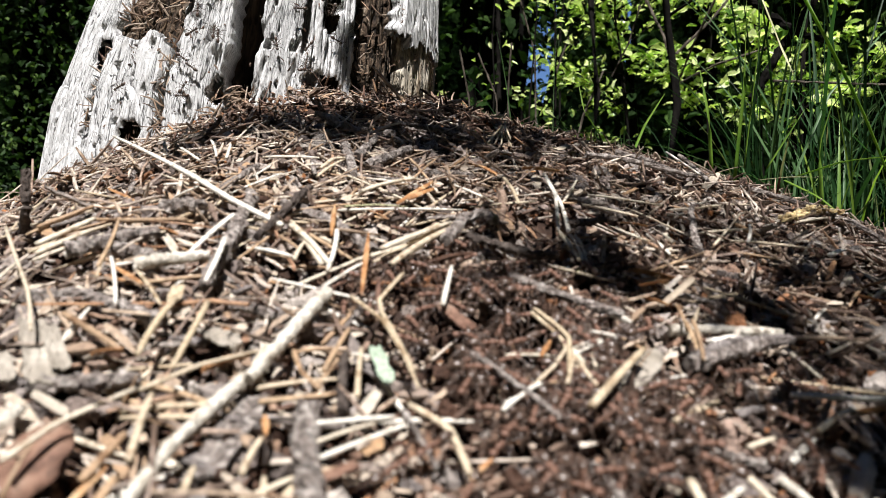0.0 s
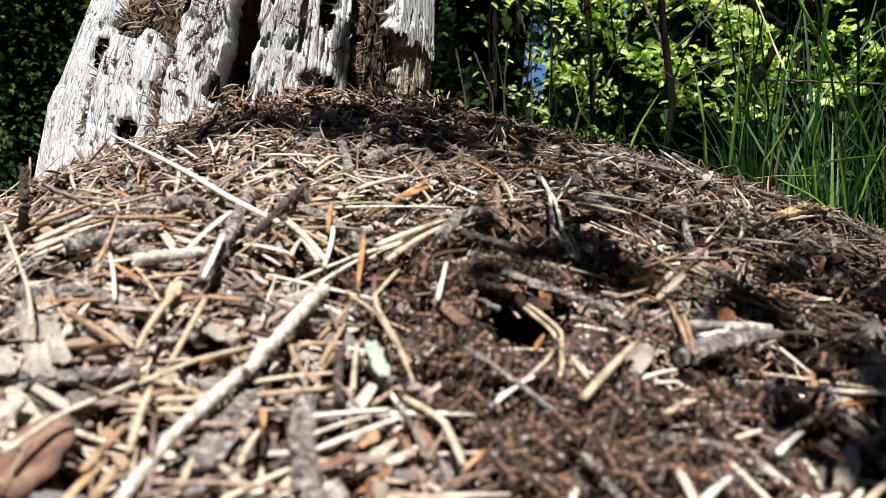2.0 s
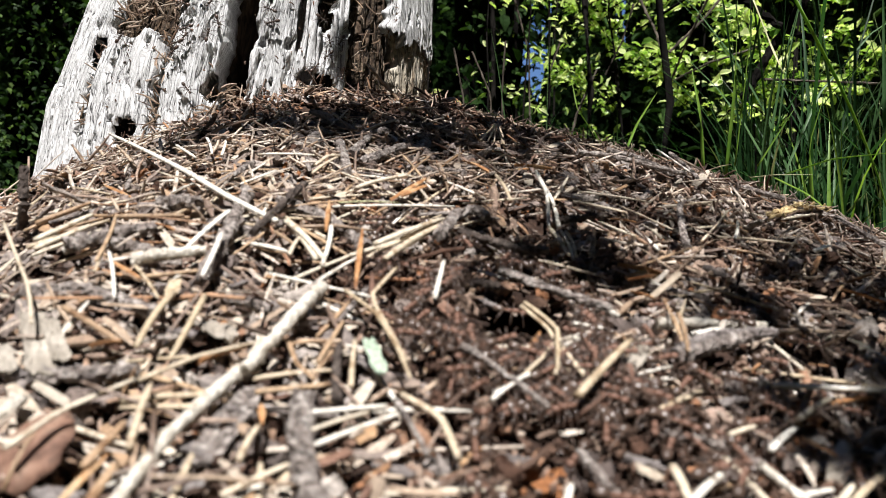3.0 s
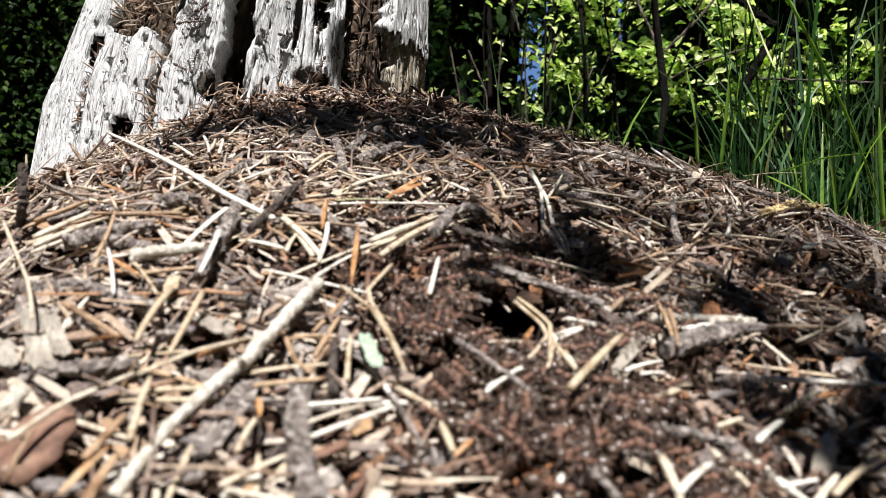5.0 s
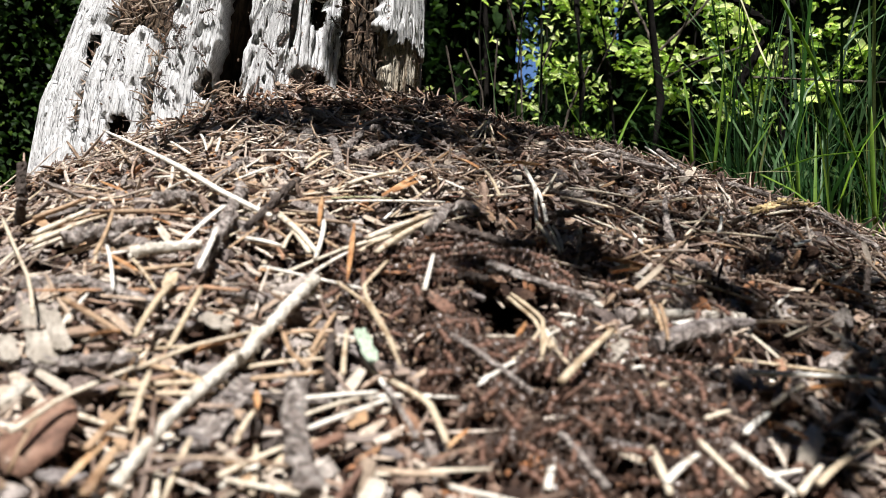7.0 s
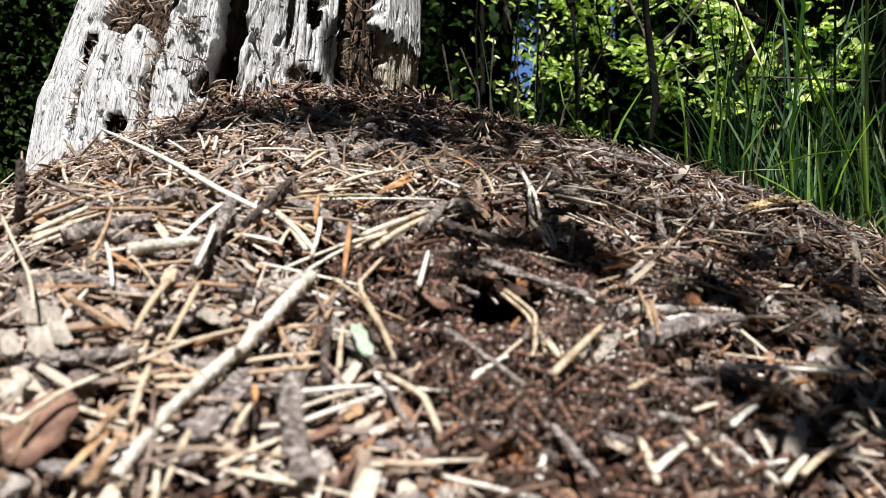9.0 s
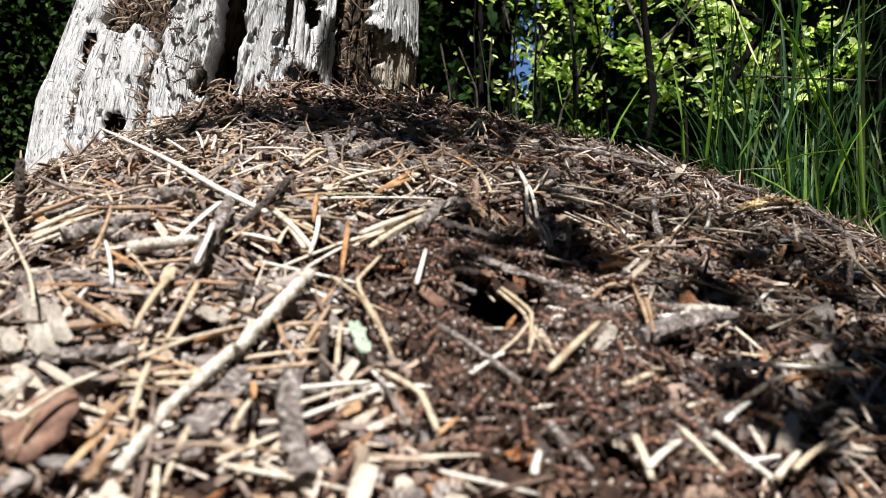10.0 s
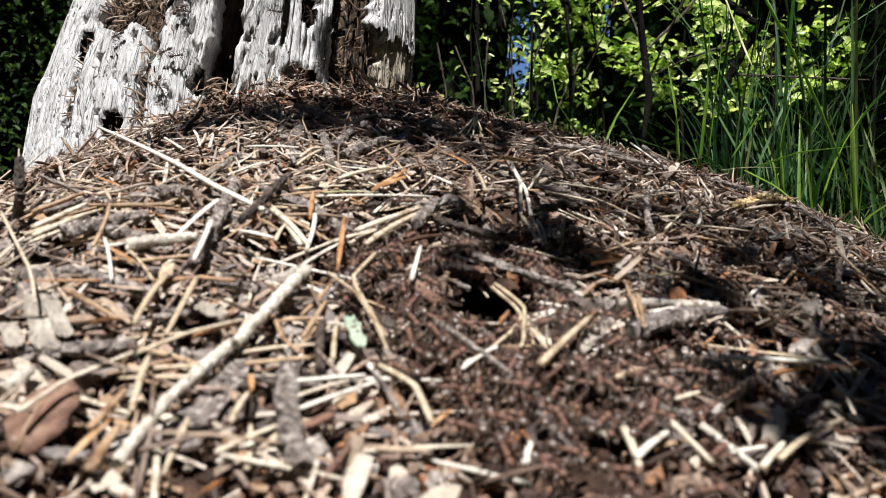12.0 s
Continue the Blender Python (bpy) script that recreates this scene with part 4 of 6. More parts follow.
piece("dry_needle", "straw-coloured dry conifer needle", STRAW, 0.00075, 0.7, (-0.0425, 0.1517, 0.2596), (-0.0252, 0.1565, 0.2609))
piece("bud_scale", "curled orange-brown bud scale", SCALE, 0.00068, 0.6, (-0.0377, 0.1418, 0.2564), (-0.0360, 0.1365, 0.2536))
piece("bark_flake", "pinkish-brown flat bark flake", LEAF_BROWN, 0.00193, 0.3, (-0.0238, 0.1305, 0.2476), (-0.0187, 0.1341, 0.2492))
piece("dry_needle", "tan-brown dry conifer needle", TAN, 0.00064, 0.8, (-0.0371, 0.1632, 0.2660), (-0.0339, 0.1565, 0.2624), (-0.0289, 0.1513, 0.2596))
piece("dry_needle", "tan-brown dry conifer needle", TAN, 0.00067, 0.8, (-0.0294, 0.1572, 0.2624), (-0.0263, 0.1731, 0.2700))
piece("dry_needle", "tan-brown dry conifer needle", TAN, 0.00065, 0.8, (-0.0300, 0.1536, 0.2598), (-0.0261, 0.1677, 0.2663))
piece("twig", "dark brown thin twig on the litter", TWIG_DARK, 0.00100, 1, (-0.0234, 0.1457, 0.2563), (-0.0257, 0.1639, 0.2654))
piece("dry_needle", "straw-coloured dry conifer needle", STRAW, 0.00064, 0.8, (-0.0209, 0.1488, 0.2587), (-0.0222, 0.1646, 0.2666))
piece("dry_needle", "bleached straw stalk lying on the mound", PALE, 0.00039, 0.8, (-0.0242, 0.1622, 0.2656), (-0.0172, 0.1612, 0.2645))
piece("dry_needle", "tan-brown dry conifer needle", TAN, 0.00053, 0.8, (-0.0364, 0.1629, 0.2658), (-0.0284, 0.1653, 0.2663))
piece("dry_needle", "bleached straw stalk lying on the mound", PALE, 0.00076, 0.8, (-0.0592, 0.2104, 0.2900), (-0.0473, 0.2065, 0.2875))
piece("dry_needle", "straw-coloured dry conifer needle", STRAW, 0.00067, 0.8, (-0.0457, 0.2009, 0.2867), (-0.0453, 0.2117, 0.2919))
piece("dry_needle", "tan-brown dry conifer needle", TAN, 0.00071, 0.8, (-0.0508, 0.2265, 0.2971), (-0.0307, 0.2074, 0.2869))
piece("dry_needle", "straw-coloured dry conifer needle", STRAW, 0.00062, 0.8, (-0.0531, 0.2284, 0.2991), (-0.0369, 0.2043, 0.2868))
piece("dry_needle", "bleached straw stalk lying on the mound", PALE, 0.00076, 0.8, (-0.0374, 0.2213, 0.2959), (-0.0356, 0.1955, 0.2835))
piece("dry_needle", "tan-brown dry conifer needle", TAN, 0.00061, 0.8, (-0.0546, 0.2195, 0.2940), (-0.0445, 0.2091, 0.2886))
piece("dry_needle", "bleached straw stalk lying on the mound", PALE, 0.00053, 0.8, (-0.0486, 0.1894, 0.2815), (-0.0190, 0.1812, 0.2754))
piece("dry_needle", "straw-coloured dry conifer needle", STRAW, 0.00064, 0.8, (-0.0441, 0.1866, 0.2789), (-0.0287, 0.2052, 0.2866))
piece("dry_needle", "bleached straw stalk lying on the mound", PALE, 0.00064, 0.8, (-0.0360, 0.1878, 0.2789), (-0.0268, 0.2039, 0.2858))
piece("dry_needle", "straw-coloured dry conifer needle", STRAW, 0.00087, 0.8, (-0.0310, 0.2074, 0.2858), (-0.0148, 0.2223, 0.2914))
piece("dry_needle", "straw-coloured dry conifer needle", STRAW, 0.00082, 0.8, (-0.0244, 0.2087, 0.2860), (-0.0024, 0.2414, 0.2990))
piece("dry_needle", "bleached straw stalk lying on the mound", PALE, 0.00073, 0.8, (-0.0238, 0.2149, 0.2887), (-0.0080, 0.2329, 0.2956))
piece("dry_needle", "straw-coloured dry conifer needle", STRAW, 0.00066, 0.8, (-0.0181, 0.2096, 0.2869), (0.0037, 0.2512, 0.3037))
piece("bud_scale", "curled orange-brown bud scale", SCALE, 0.00072, 0.7, (-0.0241, 0.1789, 0.2777), (-0.0266, 0.2139, 0.2946))
piece("bud_scale", "curled orange-brown bud scale", SCALE, 0.00093, 0.7, (-0.0380, 0.2153, 0.2940), (-0.0412, 0.2402, 0.3058))
piece("dry_needle", "straw-coloured dry conifer needle", STRAW, 0.00053, 0.8, (-0.0266, 0.1782, 0.2775), (-0.0176, 0.1684, 0.2721), (-0.0119, 0.1568, 0.2659), (-0.0085, 0.1472, 0.2608))
piece("lichen", "pale green lichen flake", LICHEN, 0.00168, 0.5, (-0.0193, 0.1653, 0.2666), (-0.0152, 0.1539, 0.2606))
piece("dry_needle", "bleached straw stalk lying on the mound", PALE, 0.00070, 0.8, (-0.0042, 0.1801, 0.2754), (-0.0020, 0.2005, 0.2849))
piece("dry_needle", "straw-coloured dry conifer needle", STRAW, 0.00091, 0.6, (-0.0103, 0.1479, 0.2573), (-0.0025, 0.1418, 0.2536), (0.0014, 0.1318, 0.2483))
piece("twig", "grey-brown bark-covered twig on the litter", TWIG, 0.00056, 1, (-0.0114, 0.1460, 0.2565), (-0.0045, 0.1326, 0.2491))
piece("twig", "dark brown thin twig on the litter", TWIG_DARK, 0.00081, 1, (0.0026, 0.2280, 0.2944), (0.0154, 0.2200, 0.2892), (0.0305, 0.2196, 0.2872))
piece("dry_needle", "bleached straw stalk lying on the mound", PALE, 0.00062, 0.8, (-0.0414, 0.2470, 0.3040), (0.0017, 0.2577, 0.3049))
piece("dry_needle", "straw-coloured dry conifer needle", STRAW, 0.00052, 0.8, (-0.0506, 0.2528, 0.3071), (-0.0218, 0.2631, 0.3096))
piece("dry_needle", "straw-coloured dry conifer needle", STRAW, 0.00066, 0.8, (-0.0390, 0.2576, 0.3095), (-0.0191, 0.2857, 0.3203))
piece("dry_needle", "straw-coloured dry conifer needle", STRAW, 0.00072, 0.8, (-0.0545, 0.2779, 0.3197), (-0.0457, 0.3082, 0.3322))
piece("dry_needle", "straw-coloured dry conifer needle", STRAW, 0.00061, 0.8, (-0.0822, 0.3004, 0.3307), (-0.0547, 0.3023, 0.3303))
piece("dry_needle", "bleached straw stalk lying on the mound", PALE, 0.00057, 0.8, (-0.0786, 0.2749, 0.3195), (-0.0757, 0.2886, 0.3254))
piece("bud_scale", "curled orange-brown bud scale", SCALE, 0.00141, 0.5, (-0.0218, 0.2533, 0.3072), (-0.0096, 0.2809, 0.3183))
piece("bud_scale", "curled orange-brown bud scale", SCALE, 0.00113, 0.5, (0.0049, 0.3135, 0.3297), (0.0182, 0.3018, 0.3231))
piece("bud_scale", "curled orange-brown bud scale", SCALE, 0.00116, 0.5, (0.0254, 0.3089, 0.3253), (0.0470, 0.3243, 0.3284))
piece("dry_needle", "tan-brown dry conifer needle", TAN, 0.00060, 0.8, (-0.0206, 0.3121, 0.3318), (-0.0108, 0.2821, 0.3180))
piece("twig", "grey-brown bark-covered twig on the litter", TWIG, 0.00199, 1, (-0.0527, 0.3297, 0.3418), (-0.0407, 0.2808, 0.3201))
piece("twig", "grey-brown bark-covered twig on the litter", TWIG, 0.00186, 1, (-0.0433, 0.3088, 0.3323), (-0.0396, 0.3417, 0.3459))
piece("twig", "grey-brown bark-covered twig on the litter", TWIG, 0.00203, 1, (-0.0376, 0.2961, 0.3264), (-0.0218, 0.3269, 0.3381))
piece("twig", "grey-brown bark-covered twig on the litter", TWIG, 0.00144, 1, (-0.0110, 0.2936, 0.3230), (0.0043, 0.2949, 0.3219))
piece("twig", "grey-brown bark-covered twig on the litter", TWIG, 0.00105, 1, (-0.0223, 0.3790, 0.3592), (0.0018, 0.3759, 0.3552), (0.0145, 0.3499, 0.3434))
piece("dry_needle", "straw-coloured dry conifer needle", STRAW, 0.00049, 0.8, (0.0295, 0.3776, 0.3482), (0.0283, 0.4186, 0.3678))
piece("dry_needle", "straw-coloured dry conifer needle", STRAW, 0.00048, 0.8, (0.0237, 0.3736, 0.3475), (0.0280, 0.4186, 0.3678))
piece("dry_needle", "straw-coloured dry conifer needle", STRAW, 0.00049, 0.8, (0.0203, 0.3768, 0.3493), (0.0273, 0.4186, 0.3675))
piece("dry_needle", "bleached straw stalk lying on the mound", PALE, 0.00079, 0.8, (0.0379, 0.2466, 0.2965), (0.0401, 0.2846, 0.3106), (0.0368, 0.2994, 0.3223))
piece("dry_needle", "straw-coloured dry conifer needle", STRAW, 0.00057, 0.8, (0.0376, 0.2461, 0.2963), (0.0384, 0.2220, 0.2853))
piece("dry_needle", "straw-coloured dry conifer needle", STRAW, 0.00057, 0.8, (0.0397, 0.2440, 0.2952), (0.0397, 0.2243, 0.2862))
piece("twig", "dark brown thin twig on the litter", TWIG_DARK, 0.00127, 1, (0.0390, 0.2540, 0.2996), (0.0607, 0.2683, 0.3027))
piece("bud_scale", "curled orange-brown bud scale", SCALE, 0.00086, 0.6, (0.0597, 0.2633, 0.3006), (0.0694, 0.2633, 0.2991))
piece("dry_needle", "straw-coloured dry conifer needle", STRAW, 0.00060, 0.8, (0.0532, 0.2919, 0.3139), (0.0839, 0.2938, 0.3096))
piece("twig", "grey-brown bark-covered twig on the litter", TWIG, 0.00130, 1, (0.0835, 0.2493, 0.2896), (0.0926, 0.2846, 0.3081))
piece("twig", "grey-brown bark-covered twig on the litter", TWIG, 0.00187, 1, (0.0880, 0.3940, 0.3478), (0.1036, 0.3900, 0.3429), (0.1152, 0.3645, 0.3310))
piece("twig", "grey-brown bark-covered twig on the litter", TWIG, 0.00112, 1, (0.1372, 0.4363, 0.3525), (0.1242, 0.3524, 0.3266))
piece("bud_scale", "curled orange-brown bud scale", SCALE, 0.00232, 0.4, (0.0518, 0.2215, 0.2831), (0.0656, 0.2188, 0.2799))
piece("dry_needle", "bleached straw stalk lying on the mound", PALE, 0.00043, 0.8, (0.0543, 0.2164, 0.2824), (0.0615, 0.2080, 0.2776))
piece("bud_scale", "curled orange-brown bud scale", SCALE, 0.00166, 0.6, (0.0515, 0.2054, 0.2758), (0.0583, 0.2028, 0.2736))
piece("bark_flake", "pinkish-brown flat bark flake", LEAF_BROWN, 0.00238, 0.4, (0.0519, 0.1974, 0.2710), (0.0581, 0.1941, 0.2687))
piece("dry_needle", "tan-brown dry conifer needle", TAN, 0.00064, 0.8, (0.0588, 0.1852, 0.2713), (0.0555, 0.1681, 0.2637))
piece("dry_needle", "tan-brown dry conifer needle", TAN, 0.00047, 0.8, (0.0589, 0.1981, 0.2745), (0.0574, 0.1852, 0.2684))
piece("twig", "pale peeled twig with dark specks", TWIG_PALE, 0.00159, 1, (0.0553, 0.1924, 0.2682), (0.0710, 0.1962, 0.2676), (0.0878, 0.2000, 0.2666))
piece("twig", "grey-brown bark-covered twig on the litter", TWIG, 0.00181, 1, (0.0530, 0.1703, 0.2621), (0.0656, 0.1773, 0.2636), (0.0807, 0.1873, 0.2659))
piece("bark_flake", "whitish flat wood chip", PALE, 0.00226, 0.4, (0.0629, 0.1830, 0.2657), (0.0711, 0.1880, 0.2667))
piece("dry_needle", "straw-coloured dry conifer needle", STRAW, 0.00101, 0.8, (0.0252, 0.1442, 0.2578), (0.0415, 0.1660, 0.2665))
piece("dead_leaf", "grey dead leaf fragment in litter", LEAF_GREY, 0.00413, 0.12, (0.0356, 0.1603, 0.2575), (0.0478, 0.1795, 0.2651))
piece("dry_needle", "straw-coloured dry conifer needle", STRAW, 0.00073, 0.7, (0.0196, 0.1871, 0.2734), (0.0259, 0.1743, 0.2665))
piece("dry_needle", "straw-coloured dry conifer needle", STRAW, 0.00055, 0.8, (0.0249, 0.1765, 0.2676), (0.0298, 0.1606, 0.2594))
piece("dry_needle", "straw-coloured dry conifer needle", STRAW, 0.00055, 0.8, (0.0254, 0.1802, 0.2694), (0.0265, 0.1609, 0.2600))
piece("dry_needle", "bleached straw stalk lying on the mound", PALE, 0.00049, 0.8, (0.0250, 0.1678, 0.2644), (0.0341, 0.1754, 0.2670))
piece("dry_needle", "straw-coloured dry conifer needle", STRAW, 0.00055, 0.8, (0.0308, 0.1732, 0.2644), (0.0308, 0.1633, 0.2596))
piece("dry_needle", "bleached straw stalk lying on the mound", PALE, 0.00059, 0.8, (0.0319, 0.1837, 0.2683), (0.0392, 0.1829, 0.2670))
piece("bud_scale", "curled orange-brown bud scale", SCALE, 0.00084, 0.5, (0.0183, 0.1681, 0.2644), (0.0218, 0.1757, 0.2676))
piece("dry_needle", "straw-coloured dry conifer needle", STRAW, 0.00048, 0.8, (0.0101, 0.1685, 0.2645), (0.0219, 0.1706, 0.2641))
piece("dry_needle", "bleached straw stalk lying on the mound", PALE, 0.00061, 0.7, (0.0082, 0.1460, 0.2567), (0.0161, 0.1549, 0.2601))
piece("twig", "grey-brown bark-covered twig on the litter", TWIG, 0.00062, 1, (0.0021, 0.1635, 0.2658), (0.0119, 0.1526, 0.2596), (0.0196, 0.1455, 0.2552))
piece("dry_needle", "bleached straw stalk lying on the mound", PALE, 0.00061, 0.7, (0.0416, 0.1637, 0.2583), (0.0520, 0.1696, 0.2598))
piece("dry_needle", "bleached straw stalk lying on the mound", PALE, 0.00067, 0.6, (0.0451, 0.1633, 0.2577), (0.0514, 0.1651, 0.2577))
piece("dry_needle", "straw-coloured dry conifer needle", STRAW, 0.00087, 0.8, (0.0433, 0.1502, 0.2536), (0.0549, 0.1583, 0.2560))
piece("twig", "grey-brown bark-covered twig on the litter", TWIG, 0.00120, 0.9, (0.0423, 0.1477, 0.2495), (0.0597, 0.1459, 0.2462))
piece("dry_needle", "straw-coloured dry conifer needle", STRAW, 0.00071, 0.7, (0.0554, 0.1443, 0.2501), (0.0621, 0.1480, 0.2509))
piece("dry_needle", "straw-coloured dry conifer needle", STRAW, 0.00095, 0.7, (0.0416, 0.1367, 0.2461), (0.0419, 0.1257, 0.2405))
piece("dry_needle", "bleached straw stalk lying on the mound", PALE, 0.00095, 0.7, (0.0415, 0.1270, 0.2422), (0.0505, 0.1350, 0.2452))
piece("dry_needle", "straw-coloured dry conifer needle", STRAW, 0.00076, 0.8, (0.0522, 0.1390, 0.2468), (0.0571, 0.1284, 0.2408))
piece("twig", "pale peeled twig with dark specks", TWIG_PALE, 0.00088, 1, (0.0599, 0.1414, 0.2450), (0.0676, 0.1306, 0.2385))
piece("dry_needle", "bleached straw stalk lying on the mound", PALE, 0.00066, 0.7, (0.0635, 0.1345, 0.2411), (0.0724, 0.1379, 0.2413))
piece("dry_needle", "straw-coloured dry conifer needle", STRAW, 0.00087, 0.7, (0.0675, 0.1298, 0.2391), (0.0763, 0.1382, 0.2420))
piece("dry_needle", "straw-coloured dry conifer needle", STRAW, 0.00079, 0.8, (0.0722, 0.1317, 0.2404), (0.0946, 0.1478, 0.2447))
piece("bud_scale", "curled orange-brown bud scale", SCALE, 0.00090, 0.6, (0.0726, 0.1499, 0.2483), (0.0778, 0.1459, 0.2456))
piece("dry_needle", "straw-coloured dry conifer needle", STRAW, 0.00078, 0.8, (0.0747, 0.1554, 0.2506), (0.0868, 0.1648, 0.2533))
piece("dry_needle", "bleached straw stalk lying on the mound", PALE, 0.00098, 0.6, (0.0649, 0.1475, 0.2461), (0.0740, 0.1554, 0.2488))
piece("dry_needle", "bleached straw stalk lying on the mound", PALE, 0.00074, 0.9, (0.0728, 0.1630, 0.2567), (0.1090, 0.1701, 0.2538))
piece("bud_scale", "curled orange-brown bud scale", SCALE, 0.00148, 0.4, (0.0867, 0.1638, 0.2516), (0.0987, 0.1691, 0.2523))
piece("dry_needle", "bleached straw stalk lying on the mound", PALE, 0.00082, 0.7, (0.0195, 0.1246, 0.2418), (0.0214, 0.1305, 0.2444))
piece("twig", "grey-brown bark-covered twig on the litter", TWIG, 0.00086, 1, (0.0242, 0.1384, 0.2481), (0.0308, 0.1265, 0.2413))
piece("bud_scale", "curled orange-brown bud scale", SCALE, 0.00075, 0.6, (0.0015, 0.1305, 0.2475), (0.0059, 0.1360, 0.2498))
piece("dead_leaf", "curled reddish-brown dead leaf", LEAF_BROWN, 0.00116, 0.4, (-0.0027, 0.1283, 0.2459), (0.0076, 0.1332, 0.2473))
piece("twig", "grey-brown bark-covered twig on the litter", TWIG, 0.00125, 1, (0.1515, 0.3677, 0.3245), (0.1765, 0.3640, 0.3167), (0.1911, 0.3425, 0.3050), (0.1879, 0.2961, 0.2881))
piece("bark_flake", "yellowish dry seed husk piece", STRAW, 0.00195, 0.8, (0.1412, 0.3132, 0.3065), (0.1991, 0.3719, 0.3132))
piece("bark_flake", "whitish flat wood chip", PALE, 0.00154, 0.6, (0.1361, 0.2640, 0.2887), (0.1472, 0.2760, 0.2911))
piece("bud_scale", "curled orange-brown bud scale", SCALE, 0.00111, 0.5, (0.1252, 0.2288, 0.2757), (0.1366, 0.2250, 0.2716))
piece("bark_flake", "grey-brown crumbly bark clod", LEAF_GREY, 0.00190, 0.5, (-0.1016, 0.1608, 0.2655), (-0.0937, 0.1510, 0.2611))
piece("twig", "grey-brown bark-covered twig on the litter", TWIG, 0.00132, 1, (-0.0582, 0.1843, 0.2755), (-0.0410, 0.1779, 0.2715))
piece("bark_flake", "grey-brown crumbly bark clod", LEAF_GREY, 0.00346, 0.35, (-0.0612, 0.1738, 0.2696), (-0.0516, 0.1677, 0.2661))
piece("bark_flake", "grey crumbly piece of bark", TWIG, 0.00252, 0.5, (-0.0547, 0.1851, 0.2748), (-0.0443, 0.1794, 0.2714))
piece("dry_needle", "straw-coloured dry conifer needle", STRAW, 0.00077, 0.8, (-0.0909, 0.2308, 0.2998), (-0.0838, 0.2428, 0.3052))
piece("dry_needle", "tan-brown dry conifer needle", TAN, 0.00063, 0.8, (-0.0800, 0.2698, 0.3173), (-0.0696, 0.2485, 0.3072))
piece("dry_needle", "bleached straw stalk lying on the mound", PALE, 0.00077, 0.8, (-0.1292, 0.3311, 0.3399), (-0.1078, 0.2979, 0.3289))
piece("dry_needle", "bleached straw stalk lying on the mound", PALE, 0.00063, 0.8, (-0.1135, 0.3269, 0.3427), (-0.0999, 0.2947, 0.3301))
piece("dry_needle", "bleached straw stalk lying on the mound", PALE, 0.00062, 0.8, (-0.0950, 0.2923, 0.3292), (-0.1009, 0.3160, 0.3391))
piece("dry_needle", "straw-coloured dry conifer needle", STRAW, 0.00062, 0.8, (0.0750, 0.2519, 0.2931), (0.0741, 0.2595, 0.2966))
piece("dry_needle", "straw-coloured dry conifer needle", STRAW, 0.00057, 0.8, (0.0908, 0.2563, 0.2922), (0.1218, 0.3079, 0.3078))
piece("dry_needle", "straw-coloured dry conifer needle", STRAW, 0.00064, 0.8, (0.0987, 0.2989, 0.3088), (0.1354, 0.3288, 0.3130))
piece("dry_needle", "bleached straw stalk lying on the mound", PALE, 0.00067, 0.8, (0.1058, 0.2634, 0.2936), (0.1166, 0.2872, 0.3015))
piece("dry_needle", "straw-coloured dry conifer needle", STRAW, 0.00082, 0.8, (0.1461, 0.3119, 0.3038), (0.1919, 0.3595, 0.3099))
piece("twig", "pale peeled twig with dark specks", TWIG_PALE, 0.00080, 1, (0.0255, 0.2010, 0.2773), (0.0362, 0.1973, 0.2742), (0.0451, 0.1912, 0.2701))
piece("twig", "dark brown thin twig on the litter", TWIG_DARK, 0.00113, 1, (0.0058, 0.1997, 0.2789), (0.0139, 0.1989, 0.2777))
piece("dry_needle", "bleached straw stalk lying on the mound", PALE, 0.00075, 0.6, (0.0077, 0.2070, 0.2821), (0.0162, 0.2036, 0.2795))
piece("dry_needle", "straw-coloured dry conifer needle", STRAW, 0.00071, 0.6, (0.0134, 0.2168, 0.2860), (0.0214, 0.2173, 0.2853))
piece("dry_needle", "bleached straw stalk lying on the mound", PALE, 0.00071, 0.7, (0.0676, 0.2567, 0.2964), (0.0704, 0.2400, 0.2888))
piece("dry_needle", "straw-coloured dry conifer needle", STRAW, 0.00060, 0.7, (0.0844, 0.1905, 0.2637), (0.0879, 0.1789, 0.2577))
piece("dry_needle", "straw-coloured dry conifer needle", STRAW, 0.00063, 0.7, (0.0954, 0.1909, 0.2621), (0.1075, 0.2004, 0.2643))
piece("twig", "dark broken twig standing upright in the litter", TWIG_DARK, 0.00179, 1, (-0.1570, 0.2569, 0.2856), (-0.1434, 0.2357, 0.3030), (-0.1453, 0.2394, 0.3174))
piece("dry_needle", "tan straw stalk leaning on the stump", TAN, 0.00120, 1, (-0.0271, 0.4615, 0.3848), (-0.0556, 0.4727, 0.4187))
piece("twig", "dark broken twig standing upright in the litter", TWIG_DARK, 0.00115, 1, (0.1444, 0.2325, 0.2582), (0.1484, 0.2401, 0.2800))
piece("bark_flake", "grey-mauve crumbly clod of bark", CLOD, 0.00289, 0.9, (-0.0842, 0.1565, 0.2609), (-0.0753, 0.1539, 0.2594))
piece("bark_flake", "grey-mauve crumbly clod of bark", CLOD, 0.00251, 0.9, (-0.0899, 0.1533, 0.2595), (-0.0849, 0.1565, 0.2609))
piece("bark_flake", "grey-mauve crumbly clod of bark", CLOD, 0.00241, 0.9, (-0.0512, 0.1363, 0.2495), (-0.0433, 0.1341, 0.2479))
piece("bark_flake", "grey-mauve crumbly clod of bark", CLOD, 0.00297, 0.9, (-0.0466, 0.1479, 0.2550), (-0.0387, 0.1452, 0.2531))
